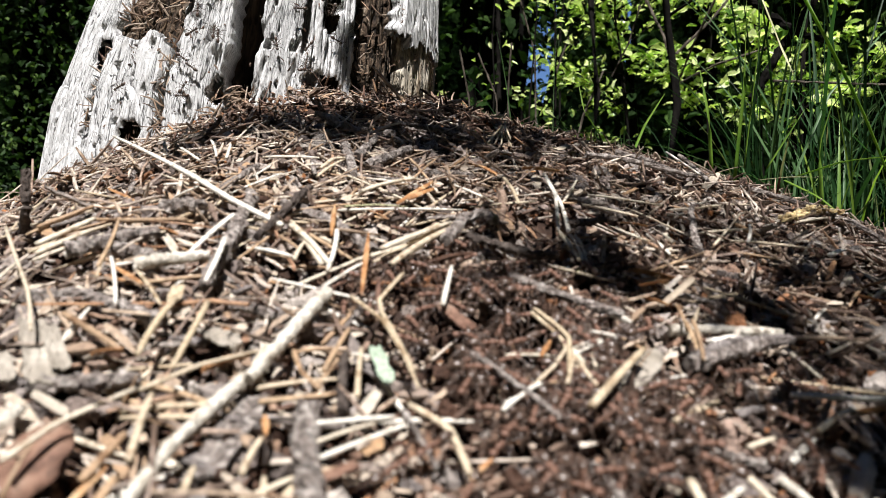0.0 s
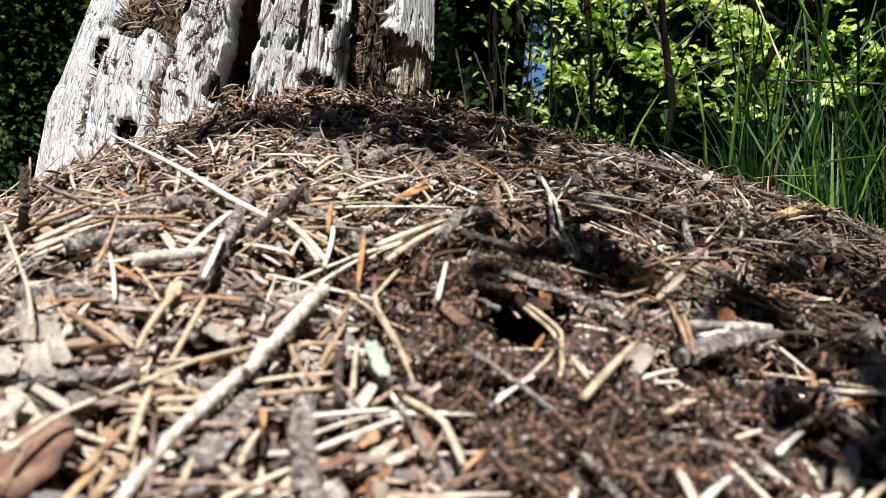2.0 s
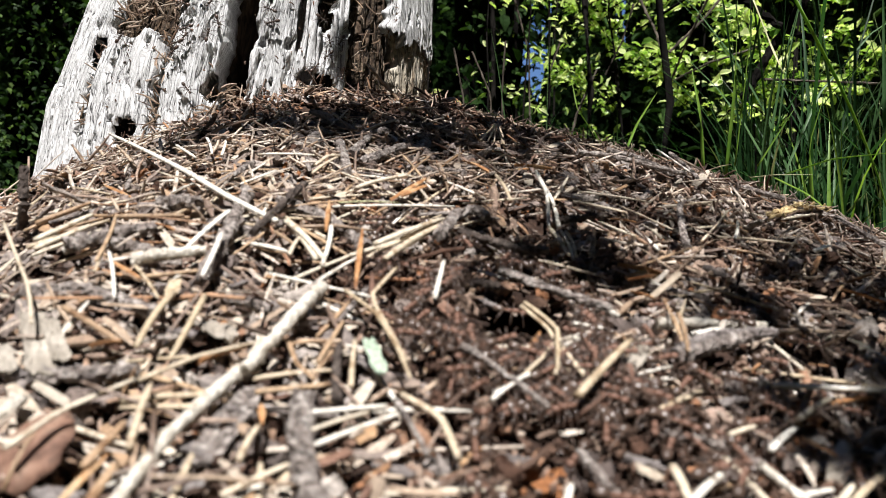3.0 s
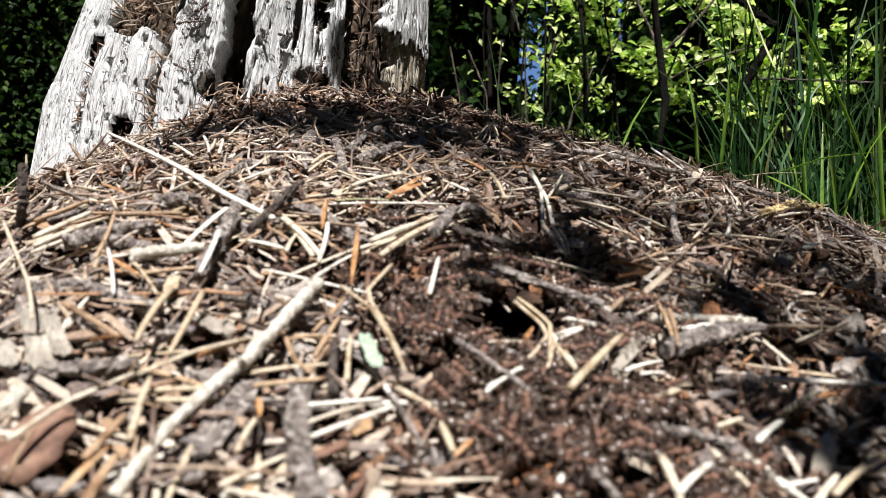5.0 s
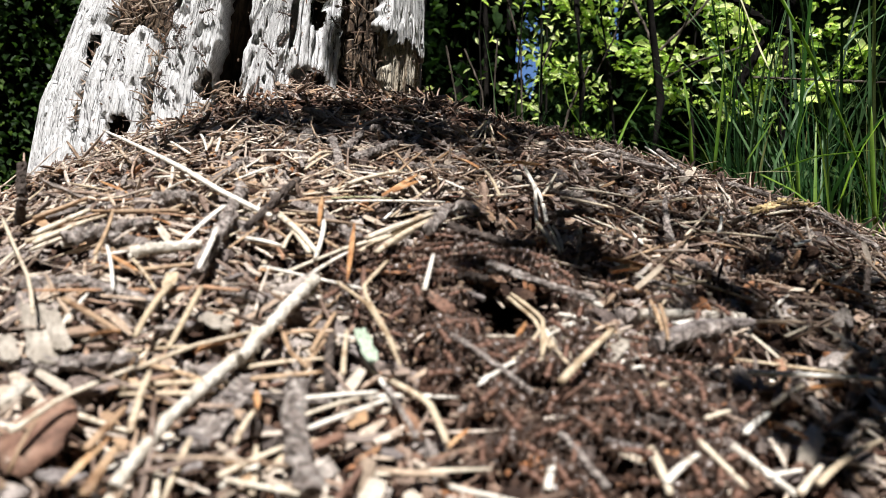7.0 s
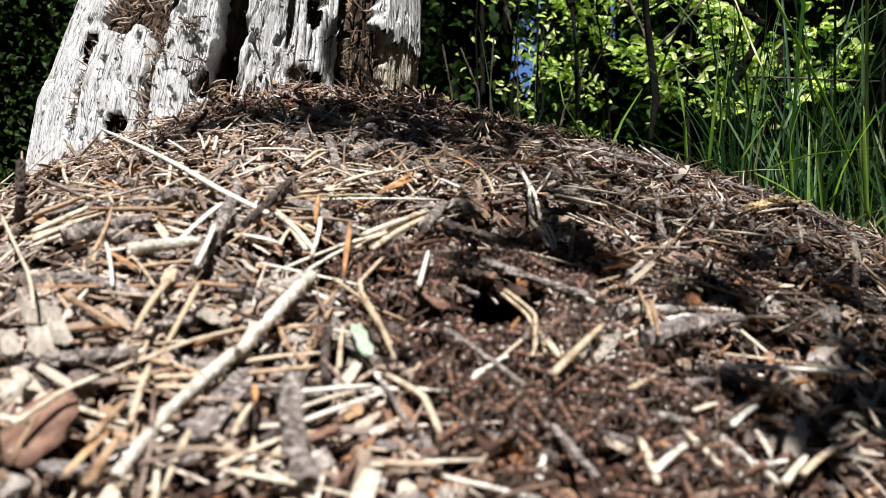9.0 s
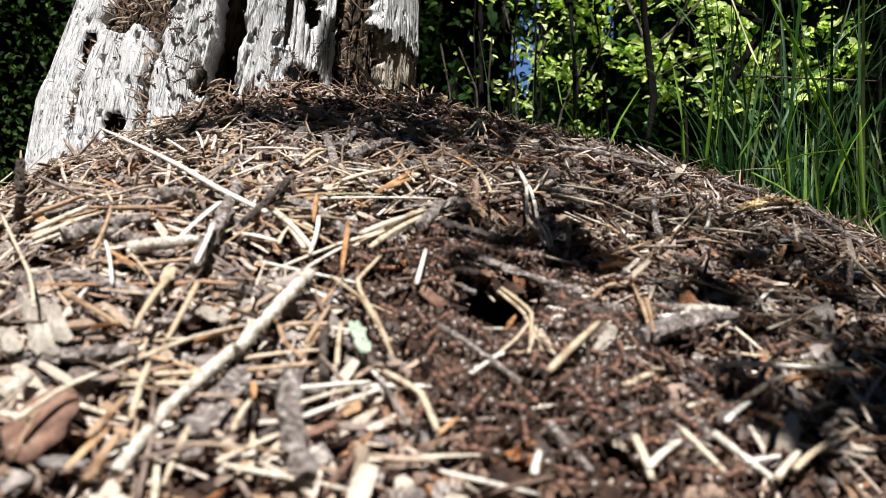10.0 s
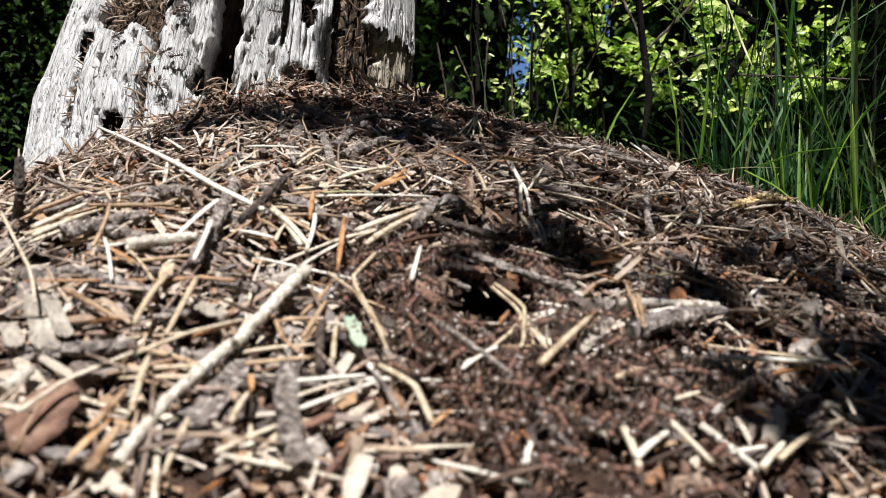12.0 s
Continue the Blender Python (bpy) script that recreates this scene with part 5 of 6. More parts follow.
piece("bark_flake", "grey-mauve crumbly clod of bark", CLOD, 0.00277, 0.9, (-0.0674, 0.1717, 0.2677), (-0.0598, 0.1699, 0.2665))
piece("bark_flake", "grey-mauve crumbly clod of bark", CLOD, 0.00269, 0.9, (-0.0472, 0.1852, 0.2733), (-0.0393, 0.1832, 0.2719))
piece("bark_flake", "grey-mauve crumbly clod of bark", CLOD, 0.00201, 0.9, (-0.0237, 0.1678, 0.2633), (-0.0176, 0.1623, 0.2601))
piece("bark_flake", "grey-mauve crumbly clod of bark", CLOD, 0.00241, 0.9, (-0.0148, 0.1367, 0.2461), (-0.0070, 0.1347, 0.2445))
piece("bark_flake", "grey-mauve crumbly clod of bark", CLOD, 0.00231, 0.9, (0.0343, 0.1435, 0.2454), (0.0419, 0.1417, 0.2436))
piece("bark_flake", "grey-mauve crumbly clod of bark", CLOD, 0.00203, 0.9, (0.0086, 0.1396, 0.2464), (0.0164, 0.1393, 0.2454))
piece("bark_flake", "grey-mauve crumbly clod of bark", CLOD, 0.00201, 0.9, (0.0605, 0.1638, 0.2519), (0.0687, 0.1676, 0.2525))
piece("bark_flake", "grey-mauve crumbly clod of bark", CLOD, 0.00173, 0.9, (-0.0600, 0.1923, 0.2775), (-0.0563, 0.1960, 0.2790))
piece("bark_flake", "grey-mauve crumbly clod of bark", CLOD, 0.00214, 0.9, (-0.0984, 0.1569, 0.2608), (-0.0926, 0.1536, 0.2594))
piece("bark_flake", "grey-mauve crumbly clod of bark", CLOD, 0.00252, 0.9, (-0.0725, 0.1257, 0.2441), (-0.0647, 0.1244, 0.2430))
piece("bark_flake", "grey-mauve crumbly clod of bark", CLOD, 0.00207, 0.9, (-0.0497, 0.1270, 0.2436), (-0.0443, 0.1291, 0.2445))
piece("bark_flake", "grey-mauve crumbly clod of bark", CLOD, 0.00182, 0.9, (-0.0037, 0.1888, 0.2715), (0.0024, 0.1856, 0.2695))
piece("bark_flake", "grey-mauve crumbly clod of bark", CLOD, 0.00190, 0.9, (0.0073, 0.1965, 0.2742), (0.0119, 0.1932, 0.2720))

STRAW_LABEL, PALE_LABEL = "straw-coloured dry conifer needle", "bleached straw stalk lying on the mound"
piece("dry_needle", STRAW_LABEL, STRAW, 0.00062, 0.8, (0.0191, 0.1856, 0.2741), (0.0255, 0.1738, 0.2678), (0.0235, 0.1591, 0.2609))
piece("dry_needle", STRAW_LABEL, STRAW, 0.00058, 0.8, (0.0181, 0.1844, 0.2733), (0.0244, 0.1748, 0.2679), (0.0265, 0.1624, 0.2616))
piece("dry_needle", PALE_LABEL, PALE, 0.00062, 0.8, (0.0270, 0.1714, 0.2660), (0.0341, 0.1760, 0.2673))
piece("dry_needle", STRAW_LABEL, STRAW, 0.00060, 0.8, (0.0257, 0.1678, 0.2648), (0.0291, 0.1576, 0.2595))
piece("dry_needle", STRAW_LABEL, STRAW, 0.00055, 0.8, (0.0259, 0.1725, 0.2667), (0.0210, 0.1629, 0.2626), (0.0140, 0.1538, 0.2589))
piece("dry_needle", STRAW_LABEL, STRAW, 0.00055, 0.8, (0.0261, 0.1686, 0.2646), (0.0228, 0.1578, 0.2599))
piece("dry_needle", PALE_LABEL, PALE, 0.00058, 0.7, (0.0139, 0.1531, 0.2595), (0.0169, 0.1554, 0.2603))
piece("dry_needle", PALE_LABEL, PALE, 0.00058, 0.7, (0.0087, 0.1479, 0.2574), (0.0116, 0.1507, 0.2584))
piece("dry_needle", PALE_LABEL, PALE, 0.00055, 0.8, (0.0310, 0.1812, 0.2691), (0.0384, 0.1805, 0.2678))
piece("grass_blade", "yellow-green grass blade lying in the litter", GRASS_PALE, 0.00062, 0.5, (-0.0380, 0.2405, 0.3048), (-0.0286, 0.2441, 0.3057), (-0.0168, 0.2453, 0.3052))
piece("twig", "grey-brown bark-covered twig on the litter", TWIG, 0.00125, 1, (0.0141, 0.2023, 0.2822), (0.0277, 0.1939, 0.2767), (0.0422, 0.1886, 0.2723))
piece("dry_needle", STRAW_LABEL, STRAW, 0.00062, 0.8, (-0.0150, 0.1958, 0.2830), (-0.0208, 0.1782, 0.2751), (-0.0099, 0.1551, 0.2630))
piece("bark_flake", "pinkish-brown flat bark flake", LEAF_BROWN, 0.0026, 0.4, (-0.0048, 0.1865, 0.2747), (0.0023, 0.1770, 0.2694))
piece("bud_scale", "curled orange-brown bud scale", SCALE, 0.0017, 0.5, (0.0510, 0.2086, 0.2804), (0.0596, 0.2151, 0.2821))
piece("bud_scale", "curled orange-brown bud scale", SCALE, 0.0015, 0.5, (0.0512, 0.2061, 0.2791), (0.0610, 0.2109, 0.2801))
piece("bark_flake", "whitish flat wood chip", PALE, 0.0022, 0.5, (0.0628, 0.1819, 0.2661), (0.0699, 0.1849, 0.2665))
piece("twig", "mauve-grey bark-covered twig on the litter", CLOD, 0.0015, 1, (0.0544, 0.1717, 0.2636), (0.0665, 0.1797, 0.2655), (0.0846, 0.1875, 0.2663))
piece("dry_needle", "tan-brown dry conifer needle", TAN, 0.00065, 0.8, (0.0575, 0.1861, 0.2709), (0.0558, 0.1717, 0.2643))

piece("dry_needle", STRAW_LABEL, STRAW, 0.00085, 0.8, (-0.0147, 0.211, 0.2882), (0.0043, 0.2456, 0.3023))
piece("dry_needle", STRAW_LABEL, STRAW, 0.00080, 0.8, (-0.0152, 0.2173, 0.2917), (0.0019, 0.2401, 0.3005))
piece("twig", "arched mossy grey bark-covered twig", TWIG, 0.0018, 1, (-0.0039, 0.2161, 0.2925), (0.0007, 0.2333, 0.3), (0.0081, 0.2402, 0.3025), (0.0122, 0.2354, 0.2998))
piece("twig", "dark brown bent twig on the litter", TWIG_DARK, 0.0014, 1, (0.0029, 0.2233, 0.2942), (0.0118, 0.2175, 0.2906), (0.0214, 0.214, 0.2879), (0.0297, 0.2174, 0.2883))
piece("dry_needle", STRAW_LABEL, STRAW, 0.0007, 0.8, (0.0185, 0.2846, 0.3198), (0.0218, 0.2563, 0.3071))
piece("dry_needle", PALE_LABEL, PALE, 0.0008, 0.8, (0.0363, 0.2983, 0.3233), (0.0371, 0.2704, 0.3112), (0.0329, 0.2365, 0.2966))
piece("dry_needle", STRAW_LABEL, STRAW, 0.0007, 0.8, (0.0331, 0.2389, 0.2967), (0.0364, 0.2176, 0.2866))
piece("bud_scale", "curled orange-brown bud scale", SCALE, 0.0017, 0.5, (0.0274, 0.301, 0.3256), (0.0432, 0.3037, 0.3245))
piece("bud_scale", "curled orange-brown bud scale", SCALE, 0.0015, 0.5, (0.0084, 0.2975, 0.3266), (0.0156, 0.2867, 0.321))
piece("bark_flake", "frayed pale strip of bast", STRAW, 0.0014, 0.4, (0.0521, 0.2492, 0.2987), (0.0627, 0.2404, 0.2931))
piece("bud_scale", "curled orange-brown bud scale", SCALE, 0.0016, 0.5, (-0.0175, 0.2501, 0.3085), (-0.0088, 0.2637, 0.3137))
piece("dry_needle", STRAW_LABEL, STRAW, 0.0007, 0.8, (0.0464, 0.2676, 0.3077), (0.0662, 0.2642, 0.3031))
piece("twig", "grey-brown bark-covered twig on the litter", TWIG, 0.0013, 1, (0.0644, 0.3536, 0.3402), (0.0861, 0.3601, 0.3386), (0.1023, 0.3557, 0.3336), (0.1184, 0.3521, 0.3288))
piece("dry_needle", PALE_LABEL, PALE, 0.0007, 0.8, (0.1261, 0.4258, 0.3532), (0.1215, 0.3568, 0.3308))
piece("twig", "grey-brown bark-covered twig on the litter", TWIG, 0.0012, 1, (-0.0261, 0.3738, 0.3596), (-0.0078, 0.3696, 0.356), (0.0098, 0.3544, 0.3478))
piece("dry_needle", STRAW_LABEL, STRAW, 0.0006, 0.8, (0.0152, 0.3466, 0.345), (0.0268, 0.4017, 0.3646), (0.0276, 0.361, 0.349))
piece("dry_needle", PALE_LABEL, PALE, 0.0006, 0.8, (-0.0774, 0.2903, 0.3293), (-0.058, 0.2924, 0.3292))
piece("twig", "grey-brown bark-covered twig on the litter", TWIG, 0.0012, 1, (-0.0843, 0.2556, 0.313), (-0.0792, 0.2825, 0.3249))
piece("dry_needle", STRAW_LABEL, STRAW, 0.0009, 0.8, (-0.0528, 0.2754, 0.3225), (-0.0503, 0.2878, 0.3278), (-0.0456, 0.2905, 0.3287))
piece("dry_needle", STRAW_LABEL, STRAW, 0.0010, 0.8, (-0.0338, 0.2534, 0.3113), (-0.0164, 0.2717, 0.318))
piece("dry_needle", STRAW_LABEL, STRAW, 0.0011, 0.8, (-0.0519, 0.2228, 0.2975), (-0.0359, 0.1995, 0.2855))
piece("dry_needle", STRAW_LABEL, STRAW, 0.0010, 0.8, (-0.0487, 0.2191, 0.2951), (-0.0379, 0.2, 0.2853))
piece("dry_needle", STRAW_LABEL, STRAW, 0.0011, 0.8, (-0.0223, 0.2079, 0.2898), (-0.0025, 0.2306, 0.2987))
piece("dry_needle", STRAW_LABEL, STRAW, 0.0011, 0.8, (-0.0184, 0.1991, 0.2855), (0.0007, 0.2303, 0.2981))
piece("dry_needle", STRAW_LABEL, STRAW, 0.0011, 0.8, (-0.1259, 0.2139, 0.2912), (-0.1166, 0.2299, 0.3001))
piece("dry_needle", STRAW_LABEL, STRAW, 0.0011, 0.8, (-0.1213, 0.206, 0.2882), (-0.1118, 0.2191, 0.2958))
piece("dry_needle", "tan-brown dry conifer needle", TAN, 0.0010, 0.8, (-0.1362, 0.2312, 0.2972), (-0.124, 0.2428, 0.305))
piece("twig", "grey-brown bark-covered twig on the litter", TWIG, 0.0021, 1, (-0.1128, 0.2071, 0.2894), (-0.1038, 0.2108, 0.2921), (-0.0896, 0.2153, 0.2951))
piece("twig", "grey-brown bark-covered twig on the litter", TWIG, 0.0020, 1, (-0.1007, 0.207, 0.2901), (-0.0838, 0.1999, 0.2871))
piece("twig", "pale peeled twig with dark specks", TWIG_PALE, 0.0017, 1, (-0.0863, 0.1926, 0.2853), (-0.0786, 0.1959, 0.2866), (-0.0688, 0.1991, 0.2877))
piece("dry_needle", "tan-brown dry conifer needle", TAN, 0.0010, 0.8, (-0.1062, 0.2248, 0.299), (-0.0846, 0.2236, 0.2993))
piece("twig", "grey-brown bark-covered twig on the litter", TWIG, 0.0025, 1, (-0.0966, 0.237, 0.3043), (-0.0846, 0.2364, 0.3043))
piece("dry_needle", "tan-brown dry conifer needle", TAN, 0.0006, 0.8, (-0.0947, 0.1891, 0.2848), (-0.1042, 0.2196, 0.2987))
piece("bark_flake", "pale flat wood chip", STRAW, 0.0016, 0.4, (-0.07, 0.1772, 0.2757), (-0.0718, 0.1857, 0.2798))


def catkin(a, b, c):
    """A fallen catkin: a thin stalk set with small pale husks."""
    rnd = random.Random(31)
    a, b, c = Vector(a), Vector(b), Vector(c)
    ob = part("catkin", Geo().add(*tube([a, b, c], [0.0007, 0.0009, 0.0005], 6)), TWIG)
    tagged(ob, "cream-yellow dry catkin lying on the mound", "catkin", "litter on the mound")
    husk = Geo().add(*blob((0, 0, 0), 0.0017, 0.0010, 0.0007, seg=7, rings=4, uneven=0.25, rnd=rnd)).mesh("husk", HUSK, False)
    for k in range(90):
        t = k / 89
        p = a.lerp(b, 2 * t) if t < 0.5 else b.lerp(c, 2 * t - 1)
        o = new("husk", husk)
        o.parent = ob
        off = Vector((rnd.gauss(0, 1), rnd.gauss(0, 1), abs(rnd.gauss(0, 1)))).normalized() * rnd.uniform(0.0012, 0.0026)
        o.matrix_basis = stand(p + off, off + (c - a).normalized() * 0.002, Vector((rnd.gauss(0, 1), rnd.gauss(0, 1), 1)))


HUSK = material("catkin_husk", [(0.0, (0.62, 0.50, 0.28)), (0.6, (0.52, 0.38, 0.18)), (1.0, (0.36, 0.24, 0.12))], "object", rough=0.6, grain=900, bump=0.4, dirt=0.4)
catkin((0.1363, 0.3003, 0.3035), (0.1672, 0.3392, 0.3111), (0.1883, 0.3528, 0.3105))

# ---------------------------------------------------------------- plants behind the mound
def leaf_np(c, d, up, L, W, fold=0.25):
    """Many pointed leaves: base, direction, upper side, length, width; two halves folded along the midrib."""
    n = len(c)
    d = d / np.linalg.norm(d, axis=1)[:, None]
    s = np.cross(d, up)
    s /= np.maximum(np.linalg.norm(s, axis=1), 1e-6)[:, None]
    u = np.cross(s, d)
    P = lambda a, b, h: c + d * (a * L)[:, None] + s * (b * W)[:, None] + u * (h * W)[:, None]
    V = np.stack([P(0, 0, 0), P(0.35, 0, -0.05), P(0.7, 0, -0.1), P(1, 0, -0.3),
                  P(0.3, 0.46, fold), P(0.68, 0.40, fold), P(0.3, -0.46, fold), P(0.68, -0.40, fold)], 1)
    q = np.array([(0, 1, 4, 4), (1, 2, 5, 4), (2, 3, 5, 5), (0, 6, 1, 1), (1, 6, 7, 2), (2, 7, 3, 3)])
    return V.reshape(-1, 3), n, q


def leaf_mesh(name, c, d, up, L, W, mat):
    V, n, _ = leaf_np(c, d, up, L, W)
    faces = []
    for i in range(n):
        o = i * 8
        faces += [(o, o + 1, o + 4), (o + 1, o + 2, o + 5, o + 4), (o + 2, o + 3, o + 5),
                  (o, o + 6, o + 1), (o + 1, o + 6, o + 7, o + 2), (o + 2, o + 7, o + 3)]
    me = bpy.data.meshes.new(name)
    me.from_pydata(V.tolist(), [], faces)
    me.materials.append(mat)
    me.update()
    return me


def sapling(x, y, tall, rad, lean, seed, leaves=60, first=0.3, size=0.026, spread=0.22, mat=None, twigs=9, label=""):
    rnd = np.random.default_rng(seed)
    base = Vector((x, y, bare(x, y) - 0.03))
    ob = new("sapling")
    tagged(ob, label or "thin dark-stemmed sapling with fresh yellow-green leaves", "sapling", "undergrowth saplings")
    pts, n = [], 9
    for i in range(n):
        t = i / (n - 1)
        pts.append(base + Vector((lean[0] * t + 0.006 * rnd.normal() * (i > 0), lean[1] * t + 0.006 * rnd.normal() * (i > 0), tall * t)))
    part("stem", Geo().add(*tube(pts, [rad * (1 - 0.6 * i / (n - 1)) for i in range(n)], 8, rough=0.08)), SHADED_BARK, ob)
    tips = []
    for k in range(twigs):
        t = first + (1 - first) * (k + rnd.random()) / twigs
        i = min(int(t * (n - 1)), n - 2)
        a = pts[i].lerp(pts[i + 1], t * (n - 1) - i)
        yaw = rnd.uniform(0, 2 * math.pi)
        run = spread * rnd.uniform(0.5, 1.1)
        b = a + Vector((math.cos(yaw), math.sin(yaw), rnd.uniform(0.1, 0.8))) * run
        mid = a.lerp(b, 0.5) + Vector((0, 0, 0.02))
        tips.append((a, mid, b, part("branch", Geo().add(*tube([a, mid, b], [rad * 0.35, rad * 0.25, rad * 0.1], 5)), SHADED_BARK, ob)))
    size *= 0.74
    per = max(1, int(1.6 * leaves) // max(1, len(tips)))
    for a, mid, b, branch in tips:
        c, d, up = [], [], []
        for j in range(per):
            t = rnd.uniform(0.25, 1.0)
            c.append((a.lerp(mid, t * 2) if t < 0.5 else mid.lerp(b, t * 2 - 1)) + Vector(rnd.normal(0, 0.012, 3)))
            w = (b - a).normalized() + Vector(rnd.normal(0, 0.9, 3))
            w.z *= 0.7
            d.append(w)
            up.append(Vector(rnd.normal(0, 0.5, 3)) + Vector((0, -0.8, 0.8)))
        L = rnd.uniform(0.5, 1.25, per) * size
        lv = new("leaves", leaf_mesh("leaves", np.array(c), np.array(d), np.array(up), L, L * rnd.uniform(0.32, 0.62, per), mat or LEAF))
        lv.parent = branch
        tagged(lv, "fresh yellow-green leaves", kind="stuff")
    return ob


def grass(name, label, n, place, tall, wide, seed, mat=GRASS, bow=0.35):
    """Many bowed blades in one mesh."""
    rnd = np.random.default_rng(seed)
    verts, faces = [], []
    for i in range(n):
        x, y = place(rnd)
        z = bare(x, y) - 0.01
        L, W = rnd.uniform(*tall), rnd.uniform(*wide)
        yaw, face = rnd.uniform(0, 2 * math.pi), rnd.uniform(0, math.pi)
        k = abs(rnd.normal(0, bow))
        lx, ly = math.cos(yaw) * k, math.sin(yaw) * k
        fx, fy = math.cos(face), math.sin(face)
        o = len(verts)
        m = 7
        for j in range(m):
            t = j / (m - 1)
            px, py, pz = x + lx * L * t * t, y + ly * L * t * t, z + L * t * (1 - 0.35 * k * t)
            w = W * 0.5 * (1 - t ** 2.2) + 0.0002
            verts += [(px - fx * w, py - fy * w, pz), (px + fy * w * 0.25, py - fx * w * 0.25, pz - 0.0), (px + fx * w, py + fy * w, pz)]
        for j in range(m - 1):
            a = o + 3 * j
            faces += [(a, a + 1, a + 4, a + 3), (a + 1, a + 2, a + 5, a + 4)]
    g = Geo()
    g.v, g.f = verts, faces
    return tagged(part(name, g, mat), label, "grass", kind="stuff")


piece("grass_blade", "pale yellow dry grass stalk end", GRASS_PALE, 0.00186, 0.25, (0.2244, 0.5166, 0.4809), (0.2341, 0.5073, 0.4406), (0.2373, 0.4977, 0.4201))
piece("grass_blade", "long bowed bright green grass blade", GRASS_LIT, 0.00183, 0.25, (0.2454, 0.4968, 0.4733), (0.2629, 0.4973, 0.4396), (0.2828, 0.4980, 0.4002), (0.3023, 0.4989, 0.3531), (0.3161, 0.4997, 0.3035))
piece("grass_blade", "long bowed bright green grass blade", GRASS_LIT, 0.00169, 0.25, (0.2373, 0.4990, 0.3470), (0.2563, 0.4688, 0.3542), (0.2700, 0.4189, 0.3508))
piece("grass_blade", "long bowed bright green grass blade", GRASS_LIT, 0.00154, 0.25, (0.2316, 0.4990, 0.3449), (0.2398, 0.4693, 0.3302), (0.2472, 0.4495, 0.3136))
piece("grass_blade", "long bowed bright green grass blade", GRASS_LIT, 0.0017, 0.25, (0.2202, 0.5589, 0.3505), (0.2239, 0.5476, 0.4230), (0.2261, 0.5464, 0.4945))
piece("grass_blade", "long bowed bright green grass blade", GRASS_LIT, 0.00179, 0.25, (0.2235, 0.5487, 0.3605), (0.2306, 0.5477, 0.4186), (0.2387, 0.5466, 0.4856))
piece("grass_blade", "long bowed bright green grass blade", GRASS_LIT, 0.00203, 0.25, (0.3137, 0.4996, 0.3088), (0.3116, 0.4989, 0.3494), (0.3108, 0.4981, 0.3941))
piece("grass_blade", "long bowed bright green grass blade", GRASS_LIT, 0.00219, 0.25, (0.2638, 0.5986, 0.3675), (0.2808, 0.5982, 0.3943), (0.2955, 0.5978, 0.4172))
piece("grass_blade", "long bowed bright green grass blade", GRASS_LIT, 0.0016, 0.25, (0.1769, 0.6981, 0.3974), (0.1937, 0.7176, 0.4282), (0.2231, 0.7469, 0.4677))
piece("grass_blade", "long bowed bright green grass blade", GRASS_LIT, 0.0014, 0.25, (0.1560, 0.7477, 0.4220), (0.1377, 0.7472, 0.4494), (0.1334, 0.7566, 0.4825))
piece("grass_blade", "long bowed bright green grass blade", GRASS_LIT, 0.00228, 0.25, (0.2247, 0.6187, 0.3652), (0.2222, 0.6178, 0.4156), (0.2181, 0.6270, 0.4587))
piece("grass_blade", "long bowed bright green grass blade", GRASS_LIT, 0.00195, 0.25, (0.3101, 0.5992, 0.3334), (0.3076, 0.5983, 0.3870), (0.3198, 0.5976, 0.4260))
piece("grass_blade", "pale yellow dry grass stalk end", GRASS_PALE, 0.00098, 0.3, (0.2137, 0.4990, 0.3453), (0.2247, 0.4790, 0.3448), (0.2429, 0.4690, 0.3435))
piece("branch", "thin grey leafless forest branch", GREY_BARK, 0.00114, 1, (0.3146, 0.6969, 0.4679), (0.4499, 0.6970, 0.4628))
piece("branch", "thin dark leafless forest branch", SHADED_BARK, 0.00455, 1, (0.3354, 0.7968, 0.4722), (0.3842, 0.7954, 0.5528), (0.4134, 0.7947, 0.5937))
piece("branch", "thin dark leafless forest branch", SHADED_BARK, 0.00400, 1, (0.3495, 0.8444, 0.6097), (0.3885, 0.8252, 0.5683), (0.4004, 0.7956, 0.5450), (0.4264, 0.7957, 0.5385))
piece("branch", "thin grey leafless forest branch", GREY_BARK, 0.00213, 1, (0.3310, 1.0446, 0.6012), (0.3848, 1.0437, 0.6523), (0.4078, 1.0432, 0.6822))
piece("branch", "thin grey leafless forest branch", GREY_BARK, 0.00164, 1, (0.3379, 1.0454, 0.5585), (0.3705, 0.9952, 0.5698), (0.4348, 0.9748, 0.5879))
piece("branch", "thin grey leafless forest branch", GREY_BARK, 0.00110, 1, (0.0066, 0.8953, 0.5616), (0.0190, 0.8964, 0.4973), (0.0205, 0.8986, 0.3730))
piece("branch", "thin grey leafless forest branch", GREY_BARK, 0.00112, 1, (0.0307, 0.9153, 0.5633), (0.0553, 0.9163, 0.5058), (0.0613, 0.9185, 0.3750))
piece("branch", "thin grey leafless forest branch", GREY_BARK, 0.00122, 1, (0.0813, 0.9946, 0.6023), (0.0764, 0.9959, 0.5292), (0.0780, 0.9993, 0.3342))
piece("branch", "thin grey leafless forest branch", GREY_BARK, 0.00134, 1, (0.1037, 1.0929, 0.7012), (0.1260, 1.0944, 0.6163), (0.1305, 1.0995, 0.3214))
piece("branch", "thin grey leafless forest branch", GREY_BARK, 0.00171, 1, (0.2227, 1.0451, 0.5756), (0.1928, 1.0463, 0.5073), (0.1502, 1.0495, 0.3196))
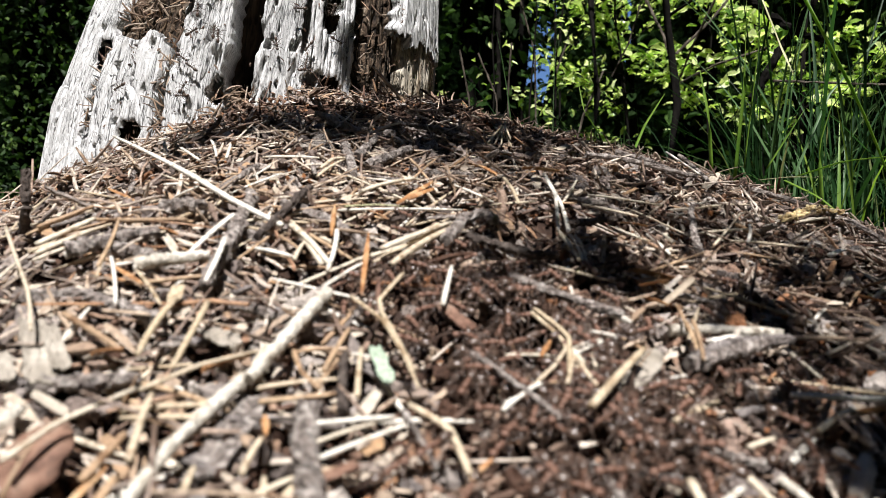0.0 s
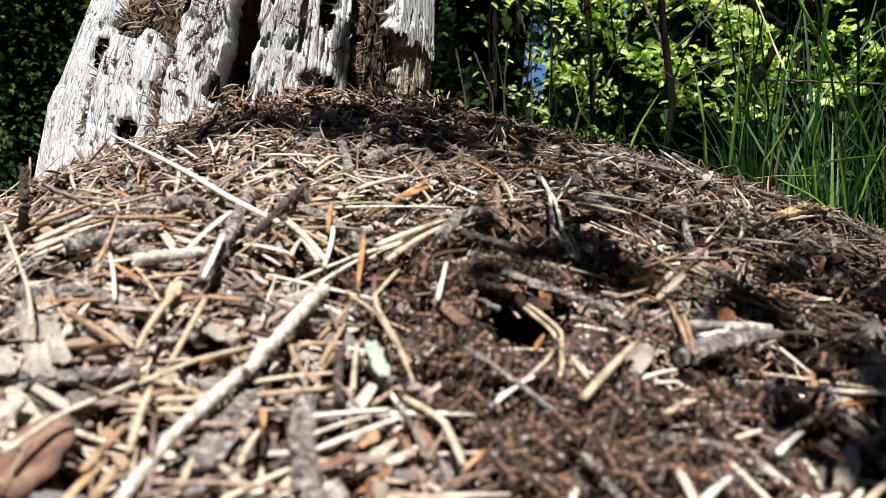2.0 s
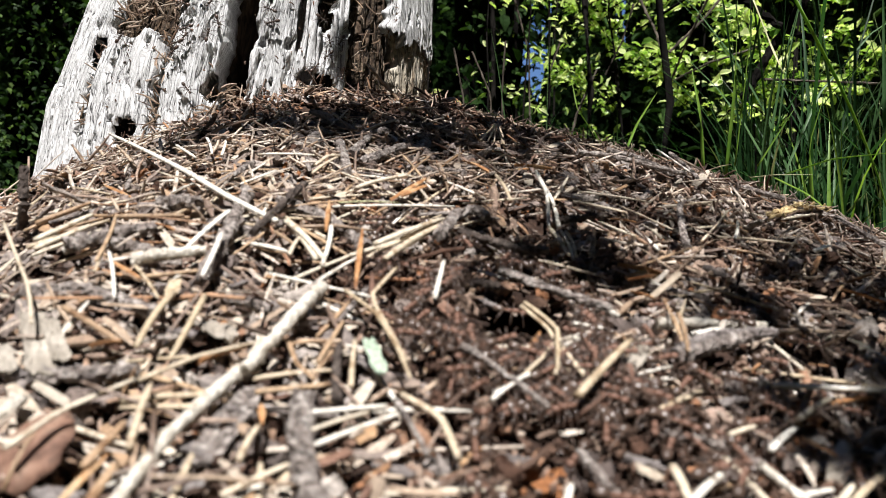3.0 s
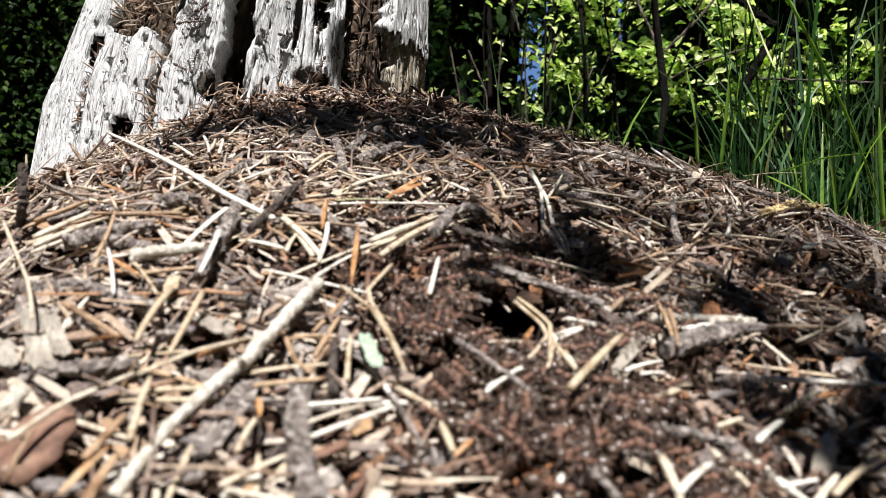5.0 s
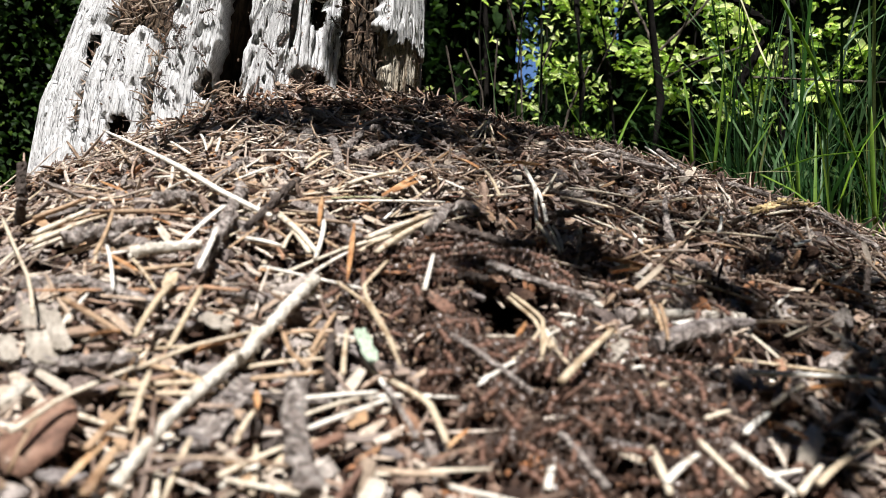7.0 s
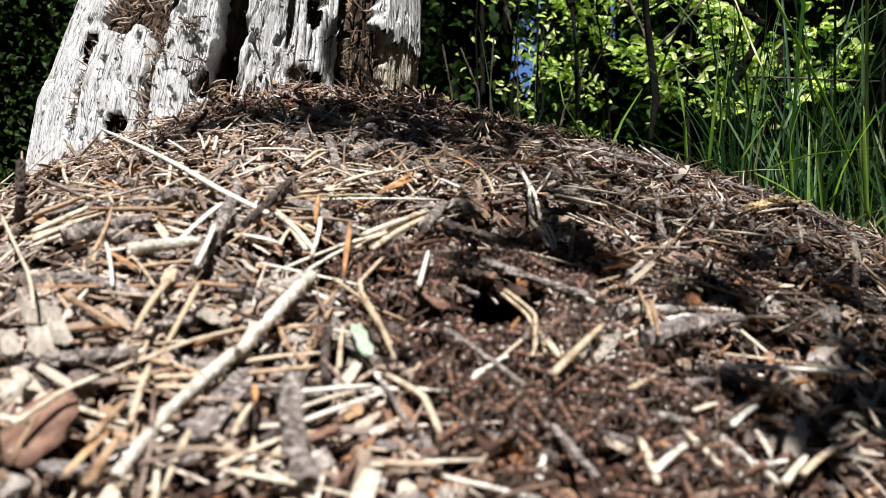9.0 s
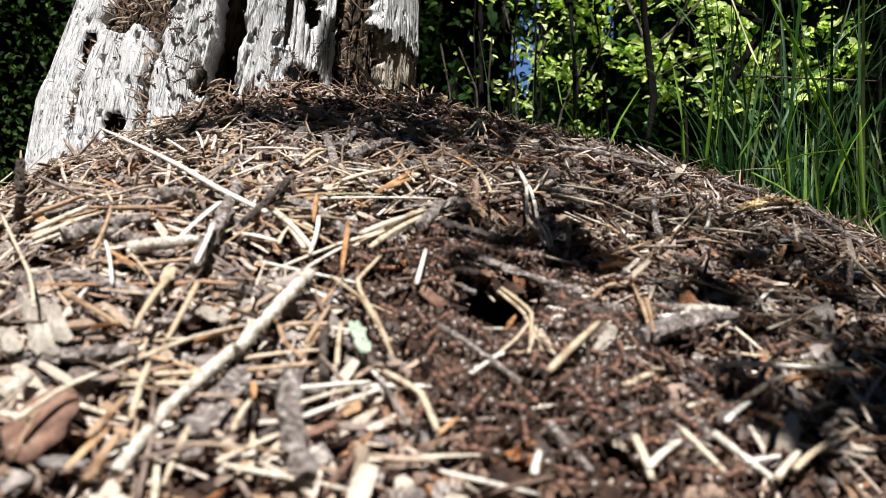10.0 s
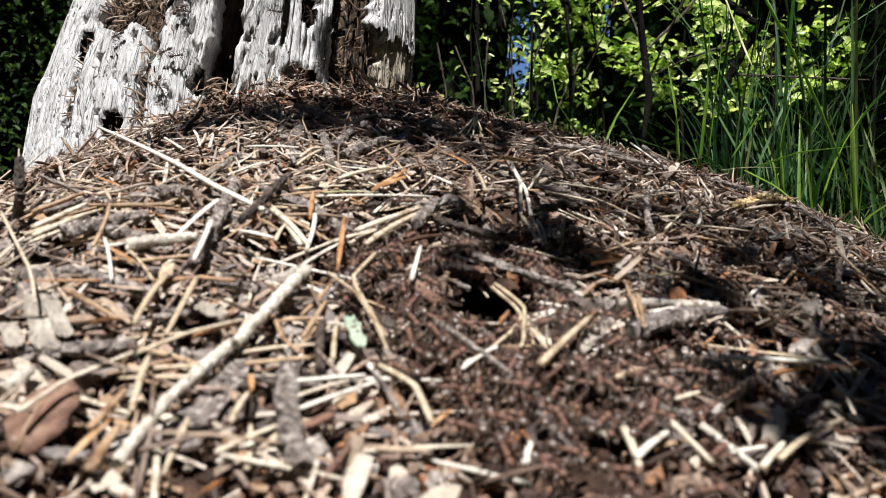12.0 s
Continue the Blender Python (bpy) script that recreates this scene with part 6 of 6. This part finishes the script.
piece("branch", "thin grey leafless forest branch", GREY_BARK, 0.00135, 1, (0.2914, 1.0930, 0.6923), (0.2735, 1.0940, 0.6342), (0.2512, 1.1149, 0.5859))
piece("branch", "thin grey leafless forest branch", GREY_BARK, 0.00172, 1, (0.3780, 1.0134, 0.6708), (0.3592, 1.0443, 0.6182), (0.3468, 1.0953, 0.5627))
piece("branch", "thin grey leafless forest branch", GREY_BARK, 0.00228, 1, (0.3140, 1.1426, 0.7202), (0.3331, 1.1138, 0.6496), (0.3432, 1.0948, 0.5895))
piece("branch", "thin grey leafless forest branch", GREY_BARK, 0.00146, 1, (0.1960, 1.1933, 0.6758), (0.1716, 1.1945, 0.6076), (0.1619, 1.1996, 0.3151))
piece("branch", "thin dark leafless forest branch", SHADED_BARK, 0.01268, 1, (-1.4768, 2.5830, 1.2815), (-1.4916, 2.6010, 0.2464))
piece("branch", "thin dark leafless forest branch", SHADED_BARK, 0.00975, 1, (-1.8015, 2.9804, 1.4350), (-1.8186, 3.0012, 0.2407))
piece("branch", "thin dark leafless forest branch", SHADED_BARK, 0.00498, 1, (-1.4900, 2.3867, 1.0682), (-1.3692, 2.4847, 1.1822))
piece("branch", "thin dark leafless forest branch", SHADED_BARK, 0.00850, 1, (0.1648, 2.5830, 1.2815), (0.1775, 2.6007, 0.2675))
piece("branch", "thin dark leafless forest branch", SHADED_BARK, 0.00850, 1, (0.2950, 2.9804, 1.4350), (0.2779, 3.0008, 0.2651))

# saplings with stems coloured dark for shade, then thin shoots
sapling(0.215, 1.02, 1.0, 0.0062, (-0.02, 0.05), 21, 60, 0.36, size=0.026)
sapling(0.288, 0.92, 0.9, 0.0062, (-0.02, 0.03), 22, 90, 0.36, size=0.026)
sapling(0.16, 1.15, 0.9, 0.0025, (0.02, 0.1), 23, 42, 0.35)
sapling(0.06, 1.35, 0.9, 0.0025, (0.03, 0.1), 24, 22, 0.2)
sapling(0.10, 1.05, 0.6, 0.0018, (0.03, 0.05), 31, 28, 0.3, size=0.022, spread=0.12)
sapling(-0.028, 0.95, 0.7, 0.0018, (0.0, 0.02), 25, 36, 0.45, size=0.024, spread=0.10)
sapling(0.48, 1.35, 1.0, 0.004, (0.05, 0.1), 26, 480, 0.52, size=0.034, twigs=16)
sapling(0.40, 1.45, 1.1, 0.004, (-0.05, 0.1), 27, 480, 0.52, size=0.034, twigs=16)
sapling(0.70, 1.45, 1.2, 0.004, (0.08, 0.1), 28, 480, 0.52, size=0.038, twigs=16)
sapling(0.22, 1.7, 1.2, 0.004, (0.08, 0.1), 29, 110, 0.45, size=0.032, twigs=14)
sapling(0.42, 1.75, 1.3, 0.004, (0.02, 0.05), 33, 280, 0.46, size=0.034, twigs=16)
sapling(0.80, 1.75, 1.4, 0.004, (-0.05, 0.05), 34, 280, 0.46, size=0.036, twigs=16)
sapling(0.9, 1.4, 1.2, 0.005, (0.08, 0.1), 30, 300, 0.45, size=0.038, twigs=14)
sapling(0.56, 1.15, 1.0, 0.003, (0.05, 0.05), 32, 260, 0.45, size=0.036, twigs=14)


def beside(x0, x1, y0, y1, k):
    """A random place right of the line x = k y."""
    def place(r):
        while True:
            x, y = r.uniform(x0, x1), r.uniform(y0, y1)
            if x > k * y:
                return x, y
    return place


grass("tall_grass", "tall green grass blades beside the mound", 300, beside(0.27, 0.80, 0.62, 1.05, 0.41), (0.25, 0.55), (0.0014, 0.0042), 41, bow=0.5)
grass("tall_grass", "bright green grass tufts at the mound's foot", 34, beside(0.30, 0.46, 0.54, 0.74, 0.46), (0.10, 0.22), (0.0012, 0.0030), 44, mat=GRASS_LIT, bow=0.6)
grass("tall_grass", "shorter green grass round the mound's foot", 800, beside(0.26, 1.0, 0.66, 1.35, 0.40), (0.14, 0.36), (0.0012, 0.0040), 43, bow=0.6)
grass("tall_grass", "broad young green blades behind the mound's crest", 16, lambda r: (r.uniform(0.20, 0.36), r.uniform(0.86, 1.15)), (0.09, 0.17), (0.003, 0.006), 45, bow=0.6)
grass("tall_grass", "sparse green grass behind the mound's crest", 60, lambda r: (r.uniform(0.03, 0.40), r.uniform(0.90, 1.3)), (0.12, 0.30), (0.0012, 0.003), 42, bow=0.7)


def forest_tree(x, y, tall, rad, seed, crown, leaf_n, leaf=0.06, label="dark forest tree with dense green foliage"):
    """crown: centre height, radius across, half height."""
    rnd = np.random.default_rng(seed)
    ob = new("forest_tree")
    tagged(ob, label, "tree", "forest trees")
    base = Vector((x, y, -0.1))
    pts = [base + Vector((0.15 * rnd.normal() * t, 0.15 * rnd.normal() * t, tall * t)) for t in (0, 0.15, 0.3, 0.5, 0.75, 1)]
    part("trunk", Geo().add(*tube(pts, [rad * (1.15 - t) for t in (0, 0.15, 0.3, 0.5, 0.75, 1)], 10, rough=0.1)), SHADED_BARK, ob)
    ch, cr, cv = crown
    limbs = Geo()
    clumps = []
    for k in range(14):
        a = rnd.uniform(0, 2 * math.pi)
        h = ch + rnd.uniform(-0.9, 0.8) * cv
        run = cr * math.sqrt(max(0.1, 1 - ((h - ch) / cv) ** 2)) * rnd.uniform(0.6, 1.0)
        t = min(0.95, max(0.05, h / tall))
        p0 = base.lerp(pts[-1], t * 0.9)
        p1 = Vector((x + math.cos(a) * run, y + math.sin(a) * run, h + 0.1 * run))
        limbs.add(*tube([p0, p0.lerp(p1, 0.5) + Vector((0, 0, 0.1)), p1], [rad * 0.3, rad * 0.2, rad * 0.06], 5))
        for q in (0.5, 0.8, 1.0):
            clumps.append(p0.lerp(p1, q))
    part("limbs", limbs, SHADED_BARK, ob)
    idx = rnd.integers(0, len(clumps), leaf_n)
    c = np.array(clumps)[idx] + rnd.normal(0, 1, (leaf_n, 3)) * np.array([0.2, 0.2, 0.14]) * cr
    L = rnd.uniform(0.6, 1.3, leaf_n) * leaf
    lv = new("crown", leaf_mesh("crown", c, rnd.normal(0, 1, (leaf_n, 3)), rnd.normal(0, 0.5, (leaf_n, 3)) + np.array([0, 0, 1]), L, L * 0.6, LEAF_SHADED))
    lv.parent = ob
    lv["kind"] = "stuff"
    return ob


def thicket(name, label, n, box, leaf, seed, mat=LEAF_SHADED):
    rnd = np.random.default_rng(seed)
    k = 160
    cl = np.stack([rnd.uniform(box[0], box[1], k), rnd.uniform(box[2], box[3], k), rnd.uniform(box[4], box[5], k)], 1)
    c = cl[rnd.integers(0, k, n)] + rnd.normal(0, 1, (n, 3)) * 0.16
    L = rnd.uniform(0.6, 1.3, n) * leaf
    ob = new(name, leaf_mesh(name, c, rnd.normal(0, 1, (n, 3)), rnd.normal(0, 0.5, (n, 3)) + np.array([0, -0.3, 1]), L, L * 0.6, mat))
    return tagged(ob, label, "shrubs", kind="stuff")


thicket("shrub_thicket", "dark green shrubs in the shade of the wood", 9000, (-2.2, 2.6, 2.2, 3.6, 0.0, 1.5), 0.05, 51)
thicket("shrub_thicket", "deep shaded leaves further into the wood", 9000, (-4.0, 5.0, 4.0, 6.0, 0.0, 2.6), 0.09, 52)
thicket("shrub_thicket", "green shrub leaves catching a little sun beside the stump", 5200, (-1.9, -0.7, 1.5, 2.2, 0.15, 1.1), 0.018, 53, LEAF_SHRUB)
for i, (x, y, r) in enumerate([(-1.6, 3.2, 0.05), (-0.7, 4.2, 0.09), (0.1, 3.4, 0.05), (0.45, 5.5, 0.12), (1.6, 4.6, 0.10),
                               (2.6, 5.2, 0.12), (-2.6, 5.0, 0.12), (-3.6, 6.5, 0.15)]):
    forest_tree(x, y, 7.5, r, 60 + i, (4.2, 1.7, 1.8), 2600, 0.10)


# Trees added for shade; their unseen crowns keep sun off the wood behind.
for i, (x, y, r) in enumerate([(-2.0, 1.6, 0.08), (-1.75, 2.9, 0.09), (-0.62, 2.9, 0.05), (0.78, 3.0, 0.04), (1.6, 1.5, 0.06), (2.3, 2.9, 0.08),
                               (-3.4, 2.9, 0.1), (3.4, 1.6, 0.1), (0.25, 4.4, 0.07), (-1.3, 4.6, 0.07), (1.6, 4.3, 0.06)]):
    forest_tree(x, y, 6.0, r, 80 + i, (4.2, 1.5, 1.0), 3600, 0.15)


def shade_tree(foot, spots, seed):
    """An unseen young tree added beside the mound; its leafy sprays stand sunward of each spot and shade it."""
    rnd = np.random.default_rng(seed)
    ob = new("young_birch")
    tagged(ob, "unseen young tree added to cast patches of shade", "tree")
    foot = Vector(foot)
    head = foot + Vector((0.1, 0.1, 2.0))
    part("trunk", Geo().add(*tube([foot, foot.lerp(head, 0.5) + Vector((0.03, 0, 0)), head], [0.02, 0.015, 0.006], 8)), SHADED_BARK, ob)
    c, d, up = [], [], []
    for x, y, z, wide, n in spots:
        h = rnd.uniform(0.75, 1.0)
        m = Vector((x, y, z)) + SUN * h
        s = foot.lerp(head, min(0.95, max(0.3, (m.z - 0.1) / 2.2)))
        part("branch", Geo().add(*tube([s, s.lerp(m, 0.6) + Vector((0, 0, 0.06)), m], [0.006, 0.003, 0.0012], 5)), SHADED_BARK, ob)
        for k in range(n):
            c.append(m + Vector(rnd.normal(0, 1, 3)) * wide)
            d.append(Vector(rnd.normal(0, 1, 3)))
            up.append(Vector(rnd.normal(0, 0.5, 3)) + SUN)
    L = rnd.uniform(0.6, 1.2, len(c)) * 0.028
    lv = new("leaves", leaf_mesh("leaves", np.array(c), np.array(d), np.array(up), L, L * 0.75, LEAF_SHADED))
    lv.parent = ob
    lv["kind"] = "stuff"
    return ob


MOVING_SHADE = shade_tree((1.15, -0.75, 0.0), [(0.098, 0.158, 0.235, 0.014, 5), (0.092, 0.142, 0.229, 0.010, 2),
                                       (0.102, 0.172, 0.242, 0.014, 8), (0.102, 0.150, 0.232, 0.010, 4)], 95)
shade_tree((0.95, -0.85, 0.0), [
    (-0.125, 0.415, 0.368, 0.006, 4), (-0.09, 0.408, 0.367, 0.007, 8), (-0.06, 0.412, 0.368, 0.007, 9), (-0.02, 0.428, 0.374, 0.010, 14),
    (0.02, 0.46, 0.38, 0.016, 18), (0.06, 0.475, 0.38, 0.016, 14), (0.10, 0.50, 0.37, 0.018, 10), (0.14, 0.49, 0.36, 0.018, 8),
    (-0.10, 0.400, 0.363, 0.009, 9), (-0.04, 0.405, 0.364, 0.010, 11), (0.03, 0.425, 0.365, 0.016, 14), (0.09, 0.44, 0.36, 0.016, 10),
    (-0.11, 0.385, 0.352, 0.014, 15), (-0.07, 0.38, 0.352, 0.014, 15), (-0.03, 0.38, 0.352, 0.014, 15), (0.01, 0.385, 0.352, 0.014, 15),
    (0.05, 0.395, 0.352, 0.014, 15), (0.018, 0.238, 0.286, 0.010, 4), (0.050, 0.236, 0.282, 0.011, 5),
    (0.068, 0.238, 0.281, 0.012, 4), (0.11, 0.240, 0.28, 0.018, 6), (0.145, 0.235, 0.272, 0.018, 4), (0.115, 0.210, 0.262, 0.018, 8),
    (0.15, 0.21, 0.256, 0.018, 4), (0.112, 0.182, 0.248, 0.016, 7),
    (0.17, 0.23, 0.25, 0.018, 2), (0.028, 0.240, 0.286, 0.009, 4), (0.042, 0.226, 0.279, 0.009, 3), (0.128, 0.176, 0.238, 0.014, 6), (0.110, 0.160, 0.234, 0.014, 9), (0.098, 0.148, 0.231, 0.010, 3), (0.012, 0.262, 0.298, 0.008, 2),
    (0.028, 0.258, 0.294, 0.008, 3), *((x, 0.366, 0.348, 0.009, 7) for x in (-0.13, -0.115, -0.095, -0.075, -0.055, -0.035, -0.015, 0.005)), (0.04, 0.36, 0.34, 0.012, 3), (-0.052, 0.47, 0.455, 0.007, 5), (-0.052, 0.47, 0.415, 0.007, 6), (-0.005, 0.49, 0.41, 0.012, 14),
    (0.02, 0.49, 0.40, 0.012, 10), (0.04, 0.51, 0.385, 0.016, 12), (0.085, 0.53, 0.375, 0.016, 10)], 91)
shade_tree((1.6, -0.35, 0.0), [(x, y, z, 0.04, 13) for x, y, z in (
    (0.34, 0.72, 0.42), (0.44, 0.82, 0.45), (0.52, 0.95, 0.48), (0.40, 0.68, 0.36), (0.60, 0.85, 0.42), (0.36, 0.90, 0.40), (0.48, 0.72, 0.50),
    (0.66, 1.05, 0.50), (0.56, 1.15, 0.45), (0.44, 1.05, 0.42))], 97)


def backdrop():
    """The closed edge of the wood all round, far off, with an uneven top and one low gap. Its height is added to block
    sky light.
    """
    g = Geo()
    n, m = 1080, 10
    for j in range(m + 1):
        for i in range(n):
            a = 2 * math.pi * i / n
            top = 18.0 + 20.0 * max(0, math.sin(a)) + 2.5 * noise.noise((math.cos(a) * 5, math.sin(a) * 5, 1)) + 1.5 * noise.noise((math.cos(a) * 19, math.sin(a) * 19, 2))
            top += 0.9 * noise.noise((math.cos(a) * 70, math.sin(a) * 70, 4))
            for at, wide, low in ((82.9, 3.1, 4.0), (76.0, 1.0, 4.4), (69.8, 0.6, 4.8)):
                gap = math.degrees(math.atan2(math.sin(a - radians(at)), math.cos(a - radians(at))))
                top += (low - top + 0.8 * noise.noise((math.cos(a) * 90, math.sin(a) * 90, 6))) * math.exp(-(gap / wide) ** 4)
            r = 14 + 0.8 * noise.noise((math.cos(a) * 9, math.sin(a) * 9, j * 0.7))
            g.v.append((r * math.cos(a), r * math.sin(a), -0.3 + top * j / m))
    for j in range(m):
        for i in range(n):
            k = (i + 1) % n
            g.f.append((j * n + i, (j + 1) * n + i, (j + 1) * n + k, j * n + k))
    return tagged(part("backdrop", g, FAR_SHADE), "near-black backdrop for the shaded wood, raised to cut sky light", "forest", kind="structure")


# Almost black: the wood's deep shade is put into this colour.
FAR_SHADE = material("far_wood_shade", [(0.35, (0.001, 0.002, 0.001)), (0.55, (0.004, 0.009, 0.003)), (0.72, (0.018, 0.036, 0.009))],
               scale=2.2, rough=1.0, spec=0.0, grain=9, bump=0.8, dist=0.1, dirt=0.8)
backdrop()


# ---------------------------------------------------------------- ants
def ant_master():
    """A wood ant about 9 mm long, heading along +x, its feet on z = 0."""
    ob = new("ant")
    tagged(ob, "dark red-brown wood ant running over the mound", "ant", "ants")
    mm = 0.0012
    part("head", Geo().add(*blob((3.1 * mm, 0, 1.7 * mm), 0.85 * mm, 0.8 * mm, 0.6 * mm)), ANT_RED, ob)
    th = Geo().add(*blob((1.3 * mm, 0, 1.8 * mm), 1.1 * mm, 0.6 * mm, 0.62 * mm)).add(*blob((-0.1 * mm, 0, 1.7 * mm), 0.8 * mm, 0.5 * mm, 0.5 * mm))
    part("thorax", th.add(*blob((-0.95 * mm, 0, 1.6 * mm), 0.3 * mm, 0.35 * mm, 0.5 * mm, seg=6, rings=4)), ANT_RED, ob)
    part("gaster", Geo().add(*blob((-2.4 * mm, 0, 1.7 * mm), 1.5 * mm, 0.95 * mm, 0.9 * mm, seg=10, rings=7)), ANT_BLACK, ob)
    for s in (-1, 1):
        part("antenna", Geo().add(*tube([(3.7 * mm, 0.3 * s * mm, 2.0 * mm), (4.3 * mm, 1.2 * s * mm, 2.6 * mm), (5.6 * mm, 1.5 * s * mm, 1.9 * mm)],
                                        [0.10 * mm, 0.10 * mm, 0.13 * mm], 4)), ANT_BLACK, ob)
        for x0, x1 in ((1.8, 3.4), (0.8, 0.6), (0.0, -2.6)):
            part("leg", Geo().add(*tube([(x0 * mm, 0.4 * s * mm, 1.5 * mm), ((x0 * 0.45 + x1 * 0.55) * mm, 2.0 * s * mm, 2.7 * mm),
                                         (x1 * mm, 3.1 * s * mm, 0.9 * mm), ((x1 * 1.1) * mm, 3.9 * s * mm, 0.0)],
                                        [0.16 * mm, 0.17 * mm, 0.12 * mm, 0.07 * mm], 4)), ANT_BLACK, ob)
    return ob


def mound_normal(x, y):
    e = 0.004
    return Vector((bare(x - e, y) - bare(x + e, y), bare(x, y - e) - bare(x, y + e), 2 * e)).normalized()


RUNS = [(-0.016, 0.228, 0.018), (-0.006, 0.212, 0.02), (0.004, 0.196, 0.022), (0.012, 0.180, 0.022), (0.018, 0.166, 0.022),
        (0.028, 0.150, 0.022), (0.036, 0.138, 0.022), (0.050, 0.170, 0.026), (0.078, 0.188, 0.03), (0.10, 0.205, 0.03), (0.0, 0.27, 0.03)]
SHARE = [1, 5, 8, 9, 9, 9, 8, 7, 3, 2, 0]


def ground_run(rnd):
    cx, cy, w = rnd.choices(RUNS, SHARE)[0]
    x, y = rnd.gauss(cx, w * 0.7), rnd.gauss(cy, w * 0.7)
    yaw, speed = rnd.uniform(0, 2 * math.pi), rnd.uniform(0.02, 0.055)
    rows, t = [], 0.0
    lift = rnd.uniform(0.006, 0.0105)
    while t < 12.001:
        n = mound_normal(x, y)
        rows.append((t, stand(Vector((x, y, bare(x, y) + 0.3 * lumpy(x, y) + lift)), Vector((math.cos(yaw), math.sin(yaw), 0)), n)))
        t += 0.4
        home = math.atan2(cy - y, cx - x)
        pull = math.atan2(math.sin(home - yaw), math.cos(home - yaw))
        away = min(1.0, math.hypot(cx - x, cy - y) / (2 * w))
        yaw += max(-1.2, min(1.2, rnd.gauss(0, 0.5) + away * pull * 0.9))
        step = speed * 0.4 * (0.3 if rnd.random() < 0.15 else 1)
        x, y = x + math.cos(yaw) * step, y + math.sin(yaw) * step
        y = max(0.118, y)
        u, v = x - HOLE[0], y - HOLE[1] + 0.011
        q = math.hypot(u / 0.0185, v / 0.024)
        if q < 1:
            q = max(q, 0.05)
            x, y = HOLE[0] + u / q, HOLE[1] - 0.011 + v / q
    return rows


def stump_run(rnd):
    lo, hi = rnd.choice([(-41, -26), (-22, -11), (-22, -11), (-1, 11), (9, 22), (-22, -11)])
    w, z = rnd.uniform(lo, hi), rnd.uniform(0.385, 0.475)
    high = rnd.uniform(0.40, 0.465)
    yaw, speed = rnd.uniform(0, 2 * math.pi), rnd.uniform(0.006, 0.02)
    rows, t = [], 0.0
    while t < 12.001:
        p = stump_point(radians(w), RAD + 0.0035, z)
        out = (stump_point(radians(w), RAD + 0.02, z) - p).normalized()
        along = (stump_point(radians(w + 1), RAD, z) - stump_point(radians(w), RAD, z)).normalized()
        up = (stump_point(radians(w), RAD, z + 0.005) - stump_point(radians(w), RAD, z)).normalized()
        rows.append((t, stand(p, along * math.cos(yaw) + up * math.sin(yaw), out)))
        t += 0.5
        mid, mz = (lo + hi) / 2, high
        home = math.atan2(mz - z, radians(mid - w) * RAD)
        pull = math.atan2(math.sin(home - yaw), math.cos(home - yaw))
        far = w < lo + 3 or w > hi - 3 or z < 0.395 or z > 0.48
        yaw += max(-1.1, min(1.1, rnd.gauss(0, 0.4) + (pull * 0.8 if far else 0)))
        w = min(hi, max(lo, w + math.degrees(math.cos(yaw) * speed * 0.5 / RAD)))
        z = min(0.50, max(0.388, z + math.sin(yaw) * speed * 0.5))
    return rows


def motions():
    # one added shade tree slides aside, so its shadow patch moves off
    walk(MOVING_SHADE, [(0.0, pose(0, 0, 0)), (2.5, pose(0.014, 0.0, 0)), (6.0, pose(0.024, 0, 0)), (9.0, pose(0.032, 0, 0)), (12.0, pose(0.036, 0, 0))])
    rnd = random.Random(77)
    first = ant_master()
    group = [first] + [copy_thing(first, pose(0, 0, 0)) for _ in range(ANTS + 22 - 1)]
    for i, a in enumerate(group):
        if i < ANTS:
            walk(a, ground_run(rnd))
            if i < 20:
                for k, leg in enumerate(o for o in a.children if o.name.startswith("leg")):
                    walk(leg, [(0.2 * q, pose(0, 0, 0, 0, 0, 9 if (q + k) % 2 else -9)) for q in range(61)])
        else:
            tagged(a, "dark ant climbing the bleached stump", group="ants on the stump")
            for o in a.children:
                if o.name.startswith(("head", "thorax")):
                    o.material_slots[0].link, o.material_slots[0].material = "OBJECT", ANT_BLACK
            walk(a, stump_run(rnd))


ANTS = 210
motions()
